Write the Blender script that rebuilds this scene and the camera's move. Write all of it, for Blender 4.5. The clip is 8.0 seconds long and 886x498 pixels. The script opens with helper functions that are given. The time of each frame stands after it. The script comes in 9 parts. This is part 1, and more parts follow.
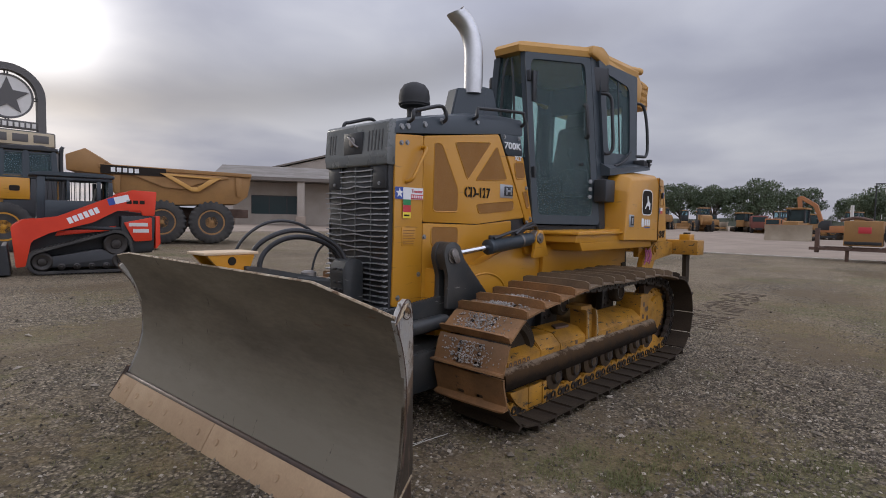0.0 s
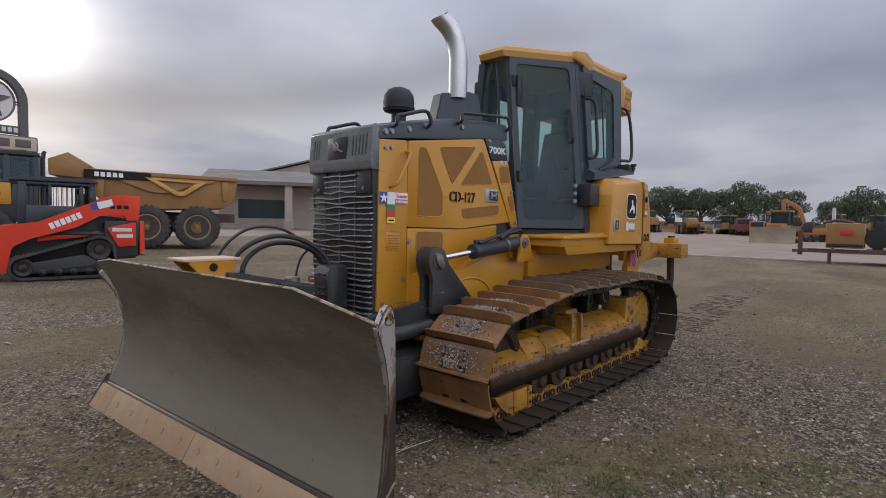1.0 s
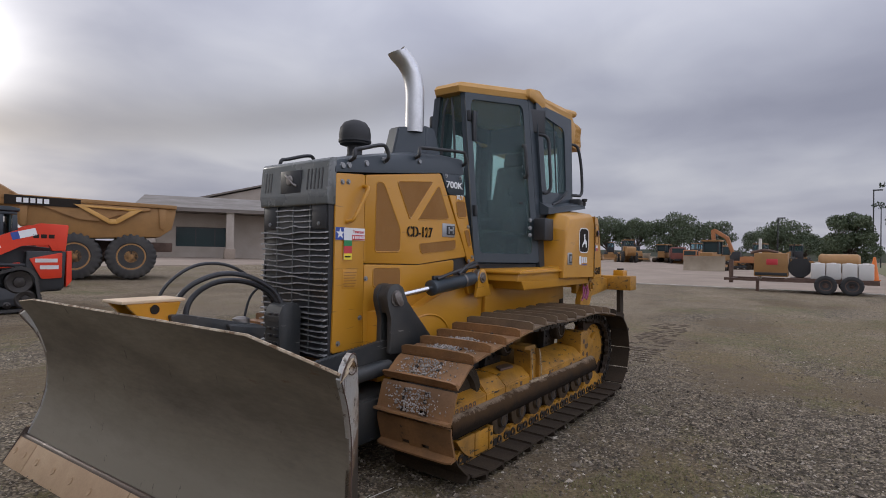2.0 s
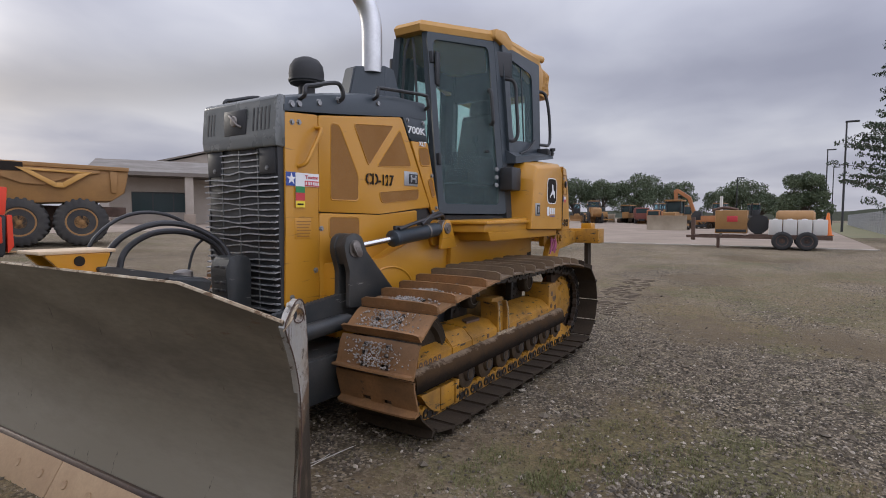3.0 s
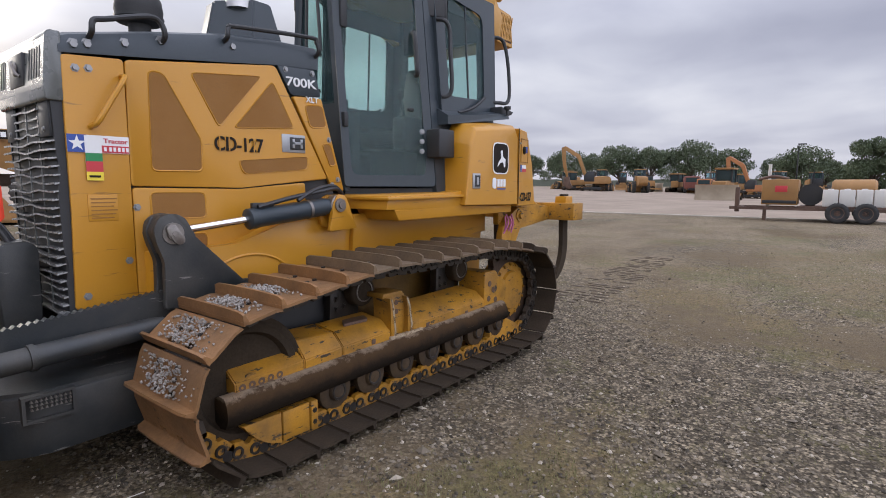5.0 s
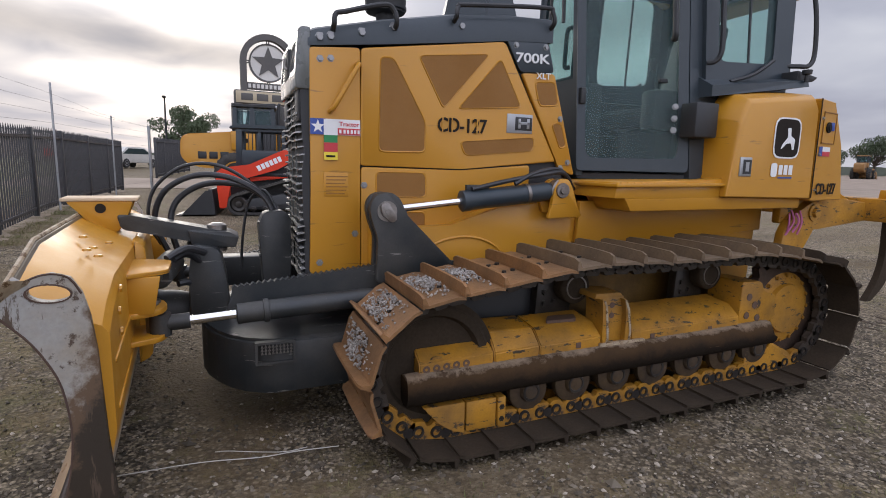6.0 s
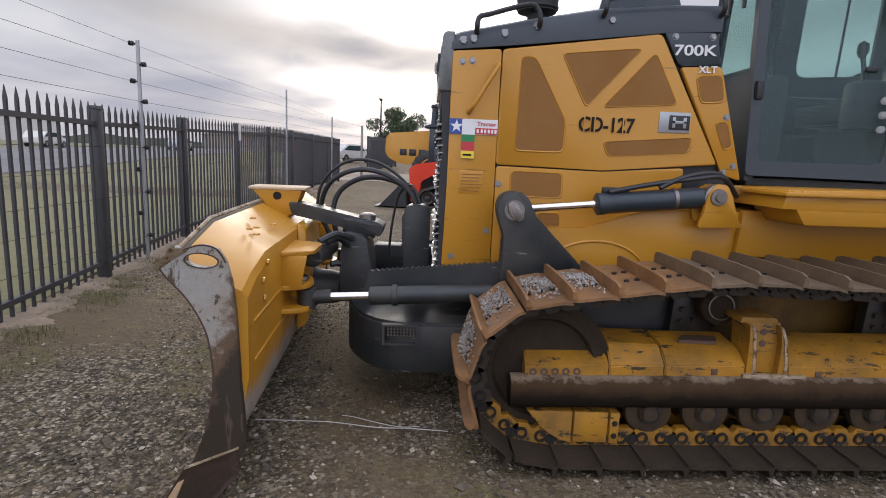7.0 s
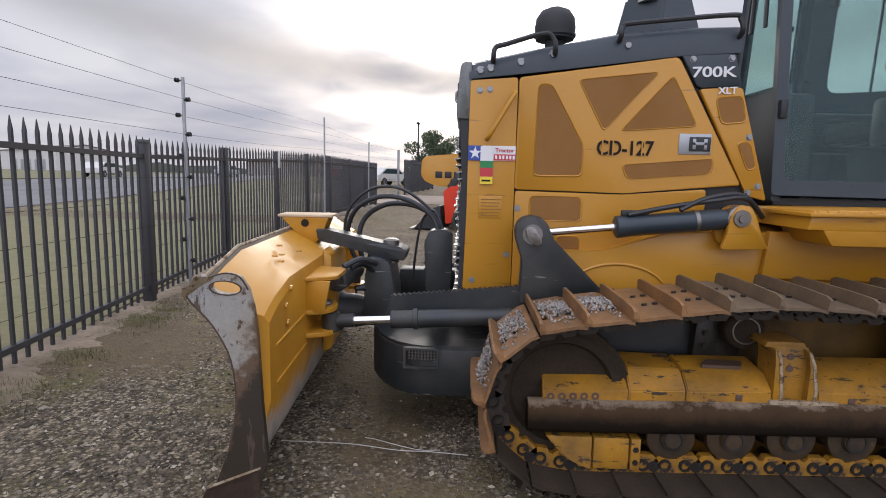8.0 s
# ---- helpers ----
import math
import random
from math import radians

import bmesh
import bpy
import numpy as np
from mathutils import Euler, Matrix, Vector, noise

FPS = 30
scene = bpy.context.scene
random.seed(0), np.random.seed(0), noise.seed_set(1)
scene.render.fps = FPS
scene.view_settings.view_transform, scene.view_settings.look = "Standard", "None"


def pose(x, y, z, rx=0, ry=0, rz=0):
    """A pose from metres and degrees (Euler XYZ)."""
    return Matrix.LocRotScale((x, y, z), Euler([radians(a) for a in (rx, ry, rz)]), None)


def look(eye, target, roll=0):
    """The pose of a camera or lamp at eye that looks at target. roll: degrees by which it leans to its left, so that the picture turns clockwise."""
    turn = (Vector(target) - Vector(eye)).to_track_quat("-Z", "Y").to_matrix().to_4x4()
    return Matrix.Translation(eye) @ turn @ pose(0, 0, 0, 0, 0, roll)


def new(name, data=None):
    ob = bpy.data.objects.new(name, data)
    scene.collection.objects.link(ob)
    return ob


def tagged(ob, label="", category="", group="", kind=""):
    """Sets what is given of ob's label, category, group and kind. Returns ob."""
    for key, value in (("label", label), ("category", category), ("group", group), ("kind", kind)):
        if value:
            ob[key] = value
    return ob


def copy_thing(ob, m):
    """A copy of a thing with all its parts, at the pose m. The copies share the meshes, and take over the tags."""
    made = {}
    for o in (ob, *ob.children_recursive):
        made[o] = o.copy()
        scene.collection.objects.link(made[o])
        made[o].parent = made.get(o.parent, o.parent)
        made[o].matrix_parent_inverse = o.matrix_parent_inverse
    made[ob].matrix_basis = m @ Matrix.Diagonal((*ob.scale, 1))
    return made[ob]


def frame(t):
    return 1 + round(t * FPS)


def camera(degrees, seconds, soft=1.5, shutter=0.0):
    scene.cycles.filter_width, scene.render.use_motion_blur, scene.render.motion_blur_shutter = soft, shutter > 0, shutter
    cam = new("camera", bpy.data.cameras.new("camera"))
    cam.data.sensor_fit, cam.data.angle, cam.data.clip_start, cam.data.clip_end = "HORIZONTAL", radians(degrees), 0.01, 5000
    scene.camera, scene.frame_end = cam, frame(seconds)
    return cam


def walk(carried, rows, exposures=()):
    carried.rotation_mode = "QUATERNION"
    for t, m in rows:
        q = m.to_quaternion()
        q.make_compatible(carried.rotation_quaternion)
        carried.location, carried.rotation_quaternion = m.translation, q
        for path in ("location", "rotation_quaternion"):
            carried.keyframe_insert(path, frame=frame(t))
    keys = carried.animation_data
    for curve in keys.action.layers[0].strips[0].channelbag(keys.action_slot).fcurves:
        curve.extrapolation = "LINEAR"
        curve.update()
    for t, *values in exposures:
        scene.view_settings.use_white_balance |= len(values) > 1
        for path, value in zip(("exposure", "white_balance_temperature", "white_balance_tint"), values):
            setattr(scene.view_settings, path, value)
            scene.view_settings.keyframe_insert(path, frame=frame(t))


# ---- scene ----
cam = camera(79.1, 8.0, soft=0.95)
PATH = [
    (0, (-3.054, -3.059, 1.332), (-1.611, -1.679, 1.224), 1.1),
    (0.5, (-3.045, -3.063, 1.334), (-1.596, -1.688, 1.232), 1.0),
    (1, (-3.03, -3.076, 1.341), (-1.558, -1.725, 1.247), 0.9),
    (1.5, (-3.016, -3.054, 1.382), (-1.458, -1.8, 1.342), 0.8),
    (1.7, (-3.019, -3.021, 1.397), (-1.444, -1.789, 1.41), 0.7),
    (2.8, (-2.925, -2.832, 1.324), (-1.256, -1.731, 1.256), 0.3),
    (3, (-2.822, -2.865, 1.287), (-1.157, -1.763, 1.167), 0.2),
    (3.5, (-2.541, -2.967, 1.311), (-0.882, -1.865, 1.125), -0.2),
    (4, (-2.193, -3.038, 1.264), (-0.55, -1.915, 1.07), -0.6),
    (4.2, (-2.047, -3.044, 1.274), (-0.409, -1.915, 1.072), -0.6),
    (5.3, (-1.418, -3.266, 1.327), (0.016, -1.896, 1.069), 1.0),
    (5.4, (-1.378, -3.281, 1.325), (-0.021, -1.836, 1.062), 0.7),
    (5.5, (-1.371, -3.265, 1.332), (-0.07, -1.77, 1.06), 0.7),
    (6, (-1.121, -3.196, 1.322), (-0.37, -1.368, 1.016), 1.3),
    (6.2, (-1.062, -3.184, 1.346), (-0.449, -1.308, 1.02), 1.4),
    (6.5, (-0.947, -3.212, 1.339), (-0.56, -1.277, 1.014), 0.9),
    (7, (-0.808, -3.298, 1.333), (-0.739, -1.327, 1.001), 2.5),
    (7.5, (-0.765, -3.338, 1.355), (-0.819, -1.366, 1.026), 1.9),
    (7.6, (-0.77, -3.344, 1.354), (-0.839, -1.371, 1.034), 1.6),
    (8, (-0.708, -3.347, 1.364), (-0.786, -1.366, 1.104), 1.3),
]
walk(cam, [(t, look(eye, target, roll)) for t, eye, target, roll in PATH],
     exposures=((0, -0.13), (0.8, -0.12), (1.6, -0.17), (3.0, 0.10), (4.2, 0.18), (5.4, 0.46), (6.0, 0.14), (6.5, 0.15), (7.0, 0.20), (8.0, 0.27)))

# ---- world and light ----
SUN_AZ, SUN_EL = radians(94), radians(16)          # from +x towards +y
SUN_DIR = Vector((math.cos(SUN_AZ) * math.cos(SUN_EL), math.sin(SUN_AZ) * math.cos(SUN_EL), math.sin(SUN_EL)))
world = bpy.data.worlds.new("overcast_sky")
scene.world = world
world.use_nodes = True
wn, wl = world.node_tree.nodes, world.node_tree.links
wn.clear()


def wnode(kind, **kw):
    n = wn.new(kind)
    for k, v in kw.items():
        n.inputs[k].default_value = v
    return n


def wmath(op, a, b=None, c=None, clamp=False):
    n = wn.new("ShaderNodeMath")
    n.operation, n.use_clamp = op, clamp
    for i, v in enumerate((a, b, c)):
        if v is None:
            continue
        if isinstance(v, (int, float)):
            n.inputs[i].default_value = v
        else:
            wl.new(v, n.inputs[i])
    return n.outputs[0]


def wramp(fac, stops):
    n = wn.new("ShaderNodeValToRGB")
    el = n.color_ramp.elements
    while len(el) < len(stops):
        el.new(0.5)
    for e, (p, c) in zip(el, stops):
        e.position, e.color = p, (*c, 1)
    wl.new(fac, n.inputs[0])
    return n.outputs[0]


def wmix(fac, a, b, mode="MIX"):
    n = wn.new("ShaderNodeMix")
    n.data_type, n.blend_type = "RGBA", mode
    for i, v in ((0, fac), (6, a), (7, b)):
        if isinstance(v, (int, float)):
            n.inputs[i].default_value = v
        elif isinstance(v, tuple):
            n.inputs[i].default_value = (*v, 1)
        else:
            wl.new(v, n.inputs[i])
    return n.outputs[2]


sky = wn.new("ShaderNodeTexSky")
sky.sky_type, sky.sun_disc = "NISHITA", False
sky.sun_elevation, sky.sun_rotation = SUN_EL, math.pi / 2 - SUN_AZ
sky.air_density, sky.dust_density = 1.2, 3.0
coord = wn.new("ShaderNodeTexCoord").outputs["Generated"]
sep = wn.new("ShaderNodeSeparateXYZ")
wl.new(coord, sep.inputs[0])
height = sep.outputs[2]
# cloud sheet: the view direction met with a flat layer, so that bands crowd towards the horizon
flat = wmath("MAXIMUM", wmath("ADD", height, 0.20), 0.10)
comb = wn.new("ShaderNodeCombineXYZ")
wl.new(wmath("DIVIDE", sep.outputs[0], flat), comb.inputs[0])
wl.new(wmath("DIVIDE", sep.outputs[1], flat), comb.inputs[1])
broad = wnode("ShaderNodeTexNoise", Scale=0.75, Detail=3.0, Roughness=0.45, Distortion=0.3)
fine = wnode("ShaderNodeTexNoise", Scale=2.4, Detail=4.0, Roughness=0.5, Distortion=0.3)
for n in (broad, fine):
    wl.new(comb.outputs[0], n.inputs["Vector"])
# long low bands of thicker cloud, seen edge on towards the sun
low = wmath("MAXIMUM", wmath("ADD", height, 0.05), 0.05)
comb2 = wn.new("ShaderNodeCombineXYZ")
wl.new(wmath("DIVIDE", sep.outputs[0], low), comb2.inputs[0])
wl.new(wmath("DIVIDE", sep.outputs[1], low), comb2.inputs[1])
bands = wnode("ShaderNodeTexNoise", Scale=0.42, Detail=3.0, Roughness=0.45, Distortion=0.2)
wl.new(comb2.outputs[0], bands.inputs["Vector"])
cover = wmath("ADD", wmath("MULTIPLY", bands.outputs["Fac"], 0.31), wmath("ADD", wmath("MULTIPLY", broad.outputs["Fac"], 0.49), wmath("MULTIPLY", fine.outputs["Fac"], 0.20)))
dotn = wn.new("ShaderNodeVectorMath")
dotn.operation = "DOT_PRODUCT"
wl.new(coord, dotn.inputs[0])
dotn.inputs[1].default_value = SUN_DIR
toward = wmath("MAXIMUM", dotn.outputs["Value"], 0.0)
glow = wmath("POWER", toward, 70.0)
# a second, smaller break in the cloud beside the sun
gapn = wn.new("ShaderNodeVectorMath")
gapn.operation = "DOT_PRODUCT"
wl.new(coord, gapn.inputs[0])
gapn.inputs[1].default_value = (math.cos(radians(82)) * math.cos(radians(14.5)), math.sin(radians(82)) * math.cos(radians(14.5)), math.sin(radians(14.5)))
gap = wmath("POWER", wmath("MAXIMUM", gapn.outputs["Value"], 0.0), 190.0)
halo = wmath("POWER", toward, 9.0)
cloud = wramp(cover, [(0.38, (0.54, 0.55, 0.62)), (0.47, (0.44, 0.455, 0.54)), (0.55, (0.36, 0.375, 0.465)), (0.64, (0.30, 0.315, 0.405))])
horizon = wmath("POWER", wmath("SUBTRACT", 1.0, wmath("ABSOLUTE", height), clamp=True), 12.0)
cloud = wmix(wmath("MULTIPLY", horizon, 0.55), cloud, (0.54, 0.525, 0.565))
cloud = wmix(wmath("MULTIPLY", halo, 0.12), cloud, (0.82, 0.78, 0.76))
thin = wramp(cover, [(0.36, (1.0, 1.0, 1.0)), (0.60, (0.06, 0.06, 0.06))])
cloud = wmix(wmath("MULTIPLY", glow, thin), cloud, (3.4, 3.2, 3.0), "ADD")
cloud = wmix(gap, cloud, (1.5, 1.45, 1.4), "ADD")
# one long dark bank lies low across the bright part of the sky
across = wmath("SUBTRACT", sep.outputs[0], 0.03)
crest = wmath("MULTIPLY_ADD", wmath("MULTIPLY", across, across), 0.24, 0.135)
crest = wmath("MULTIPLY_ADD", broad.outputs["Fac"], 0.07, crest)
gone = wmath("DIVIDE", wmath("SUBTRACT", height, crest), 0.042)
bank = wmath("POWER", 2.718, wmath("MULTIPLY", wmath("MULTIPLY", gone, gone), -1.0))
sunward = wnode("ShaderNodeMapRange", **{"From Min": 0.25, "From Max": 0.75, "To Min": 0.0, "To Max": 0.82})
wl.new(sep.outputs[1], sunward.inputs["Value"])
cloud = wmix(wmath("MULTIPLY", bank, sunward.outputs[0]), cloud, (0.345, 0.345, 0.385))
# an overcast sky is brightest overhead
lift = wnode("ShaderNodeMapRange", **{"From Min": 0.24, "From Max": 0.95, "To Min": 1.0, "To Max": 2.7})
wl.new(height, lift.inputs["Value"])
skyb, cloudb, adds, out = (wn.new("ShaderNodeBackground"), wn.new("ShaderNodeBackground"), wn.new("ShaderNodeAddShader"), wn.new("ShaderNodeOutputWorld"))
wl.new(wmix(1.0, sky.outputs[0], wmix(1.0, thin, (0.16, 0.16, 0.16), "MULTIPLY"), "MULTIPLY"), skyb.inputs[0])
skyb.inputs[1].default_value = 0.05
wl.new(cloud, cloudb.inputs[0])
# unseen sky opposite the sun, brightened to light the machine's near side
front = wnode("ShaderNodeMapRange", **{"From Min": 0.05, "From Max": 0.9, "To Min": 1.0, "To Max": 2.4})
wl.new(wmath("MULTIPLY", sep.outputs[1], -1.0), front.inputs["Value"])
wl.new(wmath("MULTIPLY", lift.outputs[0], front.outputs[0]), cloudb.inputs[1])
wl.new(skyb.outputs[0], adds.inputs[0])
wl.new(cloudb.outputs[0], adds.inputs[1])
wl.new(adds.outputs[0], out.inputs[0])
sun = new("sun", bpy.data.lights.new("sun", "SUN"))
sun.data.energy, sun.data.angle, sun.data.color = 0.5, radians(14), (1.0, 0.93, 0.84)
sun.matrix_basis = look(SUN_DIR * 50, (0, 0, 0))
scene.view_settings.exposure = 0.0

# ---- materials ----
def mat(name, base, rough=0.5, metal=0.0, second=None, amount=0.35, scale=3.0, fine=60.0, grain=0.12, bump=0.15, spots=None, spot_scale=9.0, spot_at=0.62, random_tone=0.0, coat=0.0, spec=0.5, stretch=None, low=None, scratch=None):
    """A surface with broad stains (second colour), fine grain, optional chips or rust (spots) and relief."""
    m = bpy.data.materials.new(name)
    m.use_nodes = True
    nt = m.node_tree
    nd, ln = nt.nodes, nt.links
    bsdf = nd["Principled BSDF"]
    tc = raw = nd.new("ShaderNodeTexCoord").outputs["Object"]
    if stretch:
        mp = nd.new("ShaderNodeMapping")
        mp.inputs["Scale"].default_value = stretch
        ln.new(tc, mp.inputs["Vector"])
        tc = mp.outputs[0]

    def noise_of(sc, detail=6.0, roughness=0.6):
        n = nd.new("ShaderNodeTexNoise")
        n.inputs["Scale"].default_value, n.inputs["Detail"].default_value, n.inputs["Roughness"].default_value = sc, detail, roughness
        ln.new(tc, n.inputs["Vector"])
        return n.outputs["Fac"]

    def ramp(f, a, b):
        n = nd.new("ShaderNodeMapRange")
        n.inputs["From Min"].default_value, n.inputs["From Max"].default_value = a, b
        ln.new(f, n.inputs["Value"])
        return n.outputs[0]

    def mix(f, a, b, mode="MIX"):
        n = nd.new("ShaderNodeMix")
        n.data_type, n.blend_type = "RGBA", mode
        for i, v in ((0, f), (6, a), (7, b)):
            if isinstance(v, (int, float)):
                n.inputs[i].default_value = v
            elif isinstance(v, tuple):
                n.inputs[i].default_value = (*v, 1)
            else:
                ln.new(v, n.inputs[i])
        return n.outputs[2]

    def mul(a, k):
        n = nd.new("ShaderNodeMath")
        n.operation = "MULTIPLY"
        n.inputs[1].default_value = k
        ln.new(a, n.inputs[0])
        return n.outputs[0]

    second = second or tuple(c * 0.7 for c in base)
    broad, small = noise_of(scale), noise_of(fine, 3.0)
    col = mix(mul(ramp(broad, 0.38, 0.70), amount), base, second)
    col = mix(mul(ramp(small, 0.35, 0.75), grain), col, tuple(c * 0.35 for c in base))
    if spots:
        chips = noise_of(spot_scale, 10.0, 0.75)
        col = mix(ramp(chips, spot_at, spot_at + 0.05), col, spots)
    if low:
        # colours stepped by height with ragged upper borders: rubbed-through blade steel and paint, the guard pipe's
        # darker lower part; low holds steps of height, width, colour, lean along x, raggedness
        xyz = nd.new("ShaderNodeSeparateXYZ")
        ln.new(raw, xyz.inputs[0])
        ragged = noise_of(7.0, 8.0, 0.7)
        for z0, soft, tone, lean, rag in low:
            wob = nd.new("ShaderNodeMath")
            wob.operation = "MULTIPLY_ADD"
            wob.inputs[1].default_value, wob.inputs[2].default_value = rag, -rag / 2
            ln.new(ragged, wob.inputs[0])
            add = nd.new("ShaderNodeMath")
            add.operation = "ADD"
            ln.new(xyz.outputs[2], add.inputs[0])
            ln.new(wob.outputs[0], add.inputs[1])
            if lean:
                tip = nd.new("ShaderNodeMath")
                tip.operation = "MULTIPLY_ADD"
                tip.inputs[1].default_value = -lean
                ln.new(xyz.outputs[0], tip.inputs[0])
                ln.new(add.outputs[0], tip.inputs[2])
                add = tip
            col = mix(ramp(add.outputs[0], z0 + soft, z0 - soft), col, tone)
    if scratch:
        tone, span, at = scratch
        mp = nd.new("ShaderNodeMapping")
        mp.inputs["Scale"].default_value = span
        mp.inputs["Rotation"].default_value = (0.0, 0.35, 0.1)
        ln.new(raw, mp.inputs["Vector"])
        n = nd.new("ShaderNodeTexNoise")
        n.inputs["Scale"].default_value, n.inputs["Detail"].default_value, n.inputs["Roughness"].default_value = 1.0, 8.0, 0.65
        ln.new(mp.outputs[0], n.inputs["Vector"])
        col = mix(ramp(n.outputs["Fac"], at, at + 0.035), col, tone)
    if random_tone:
        info = nd.new("ShaderNodeObjectInfo").outputs["Random"]
        col = mix(mul(info, random_tone), col, tuple(c * 0.3 for c in base))
    ln.new(col, bsdf.inputs["Base Color"])
    r = nd.new("ShaderNodeMapRange")
    r.inputs["From Min"].default_value, r.inputs["From Max"].default_value = 0.3, 0.7
    r.inputs["To Min"].default_value, r.inputs["To Max"].default_value = max(rough - 0.12, 0.02), min(rough + 0.14, 1.0)
    ln.new(broad, r.inputs["Value"])
    ln.new(r.outputs[0], bsdf.inputs["Roughness"])
    bsdf.inputs["Metallic"].default_value = metal
    bsdf.inputs["Specular IOR Level"].default_value = spec
    bsdf.inputs["Coat Weight"].default_value = coat
    if bump:
        b = nd.new("ShaderNodeBump")
        b.inputs["Strength"].default_value, b.inputs["Distance"].default_value = bump, 0.004
        ln.new(small, b.inputs["Height"])
        ln.new(b.outputs[0], bsdf.inputs["Normal"])
    return m


YELLOW = mat("yellow_paint", (0.50, 0.232, 0.016), 0.40, second=(0.42, 0.188, 0.014), amount=0.35, scale=1.6, fine=180, grain=0.06, bump=0.05, coat=0.12, spots=(0.20, 0.10, 0.025), spot_scale=22, spot_at=0.70, scratch=((0.27, 0.130, 0.022), (2.2, 3, 26), 0.64))
YELLOW_WORN = mat("worn_yellow_paint", (0.47, 0.220, 0.016), 0.52, second=(0.17, 0.090, 0.024), amount=0.85, scale=4, fine=90, grain=0.25, bump=0.3, spots=(0.036, 0.026, 0.018), spot_scale=12, spot_at=0.60, scratch=((0.045, 0.032, 0.021), (10, 14, 42), 0.595))
# frame wall: dirty yellow, its shadow also put into the dark colour
GRIME_SHADE = mat("grimy_shaded_yellow_paint", (0.190, 0.100, 0.018), 0.75, second=(0.050, 0.034, 0.019), amount=0.9, scale=4, fine=60, grain=0.35, bump=0.4, spots=(0.28, 0.130, 0.015), spot_scale=6, spot_at=0.64)
YELLOW_OLD = mat("faded_yellow_paint", (0.32, 0.165, 0.050), 0.6, second=(0.21, 0.115, 0.045), amount=0.6, scale=1.5, fine=40, grain=0.15, bump=0.1)
YELLOW_SUN = mat("sun_bleached_yellow_paint", (0.54, 0.29, 0.07), 0.5, second=(0.42, 0.22, 0.05), amount=0.5, scale=3, fine=60, grain=0.1, bump=0.08, spots=(0.30, 0.16, 0.05), spot_scale=20, spot_at=0.70)
MESHY = mat("yellow_mesh_screen", (0.30, 0.133, 0.022), 0.65, second=(0.235, 0.102, 0.018), amount=0.4, scale=4, fine=420, grain=0.55, bump=0.6)
NAVY = mat("dark_slate_paint", (0.023, 0.034, 0.043), 0.42, spots=(0.085, 0.085, 0.082), spot_scale=18, spot_at=0.715, second=(0.046, 0.057, 0.065), amount=0.75, scale=3, fine=140, grain=0.2, bump=0.1)
CHARCOAL = mat("grey_plastic_shroud", (0.105, 0.113, 0.108), 0.26, second=(0.15, 0.155, 0.145), amount=0.6, scale=5, fine=150, grain=0.2, bump=0.06, coat=0.4)
SLAT = mat("light_grey_slat", (0.37, 0.37, 0.36), 0.28, 0.35, second=(0.26, 0.26, 0.26), amount=0.7, scale=9, fine=90, grain=0.2, bump=0.1)
BLACK = mat("black_paint", (0.018, 0.019, 0.021), 0.5, second=(0.04, 0.04, 0.04), amount=0.5, scale=5, fine=120, grain=0.1, bump=0.1)
CFRAME = mat("worn_black_frame_paint", (0.021, 0.025, 0.027), 0.48, second=(0.072, 0.066, 0.056), amount=0.75, scale=3.2, fine=90, grain=0.2, bump=0.2, spots=(0.17, 0.155, 0.135), spot_scale=13, spot_at=0.675, scratch=((0.20, 0.19, 0.17), (5, 9, 38), 0.655))
RUBBER = mat("black_rubber", (0.02, 0.02, 0.021), 0.7, second=(0.045, 0.043, 0.04), amount=0.7, scale=3, fine=60, grain=0.2, bump=0.3)
TYRE = mat("dusty_tyre_rubber", (0.032, 0.030, 0.028), 0.85, second=(0.085, 0.078, 0.068), amount=0.8, scale=2, fine=30, grain=0.2, bump=0.3)
CHROME = mat("chrome", (0.78, 0.78, 0.79), 0.14, 1.0, amount=0.2, scale=9, grain=0.02, bump=0.0)
SATIN = mat("satin_aluminised_steel", (0.60, 0.60, 0.60), 0.36, 0.9, second=(0.46, 0.45, 0.44), amount=0.6, scale=5, fine=60, grain=0.15, bump=0.08)
STEEL = mat("worn_steel", (0.33, 0.31, 0.29), 0.42, 0.9, second=(0.16, 0.13, 0.11), amount=0.7, scale=6, fine=80, grain=0.3, bump=0.2)
BOLT = mat("zinc_bolt", (0.30, 0.30, 0.30), 0.4, 0.8, amount=0.4, scale=30, grain=0.1, bump=0.0)
SHOE = mat("rusty_track_steel", (0.315, 0.160, 0.064), 0.52, 0.12, second=(0.150, 0.085, 0.040), amount=0.85, scale=4, fine=70, grain=0.35, bump=0.35, spots=(0.050, 0.037, 0.026), spot_scale=9, spot_at=0.61, random_tone=0.30)
SHOE_GREY = mat("dusty_brown_track_steel", (0.190, 0.128, 0.074), 0.62, 0.08, second=(0.105, 0.074, 0.046), amount=0.85, scale=4, fine=70, grain=0.35, bump=0.35, spots=(0.050, 0.037, 0.026), spot_scale=9, spot_at=0.61, random_tone=0.30)
# dirt, and for the lower shoes also their shade, in one near-black colour
SHOE_DARK = mat("dirty_shaded_track_steel", (0.038, 0.028, 0.019), 0.85, 0.0, spec=0.15, second=(0.065, 0.047, 0.031), amount=0.7, scale=7, fine=70, grain=0.4, bump=0.4)
LINK = mat("oily_yellow_link", (0.38, 0.178, 0.015), 0.55, 0.05, second=(0.10, 0.062, 0.028), amount=0.9, scale=9, fine=60, grain=0.35, bump=0.3, spots=(0.030, 0.022, 0.017), spot_scale=12, spot_at=0.515)
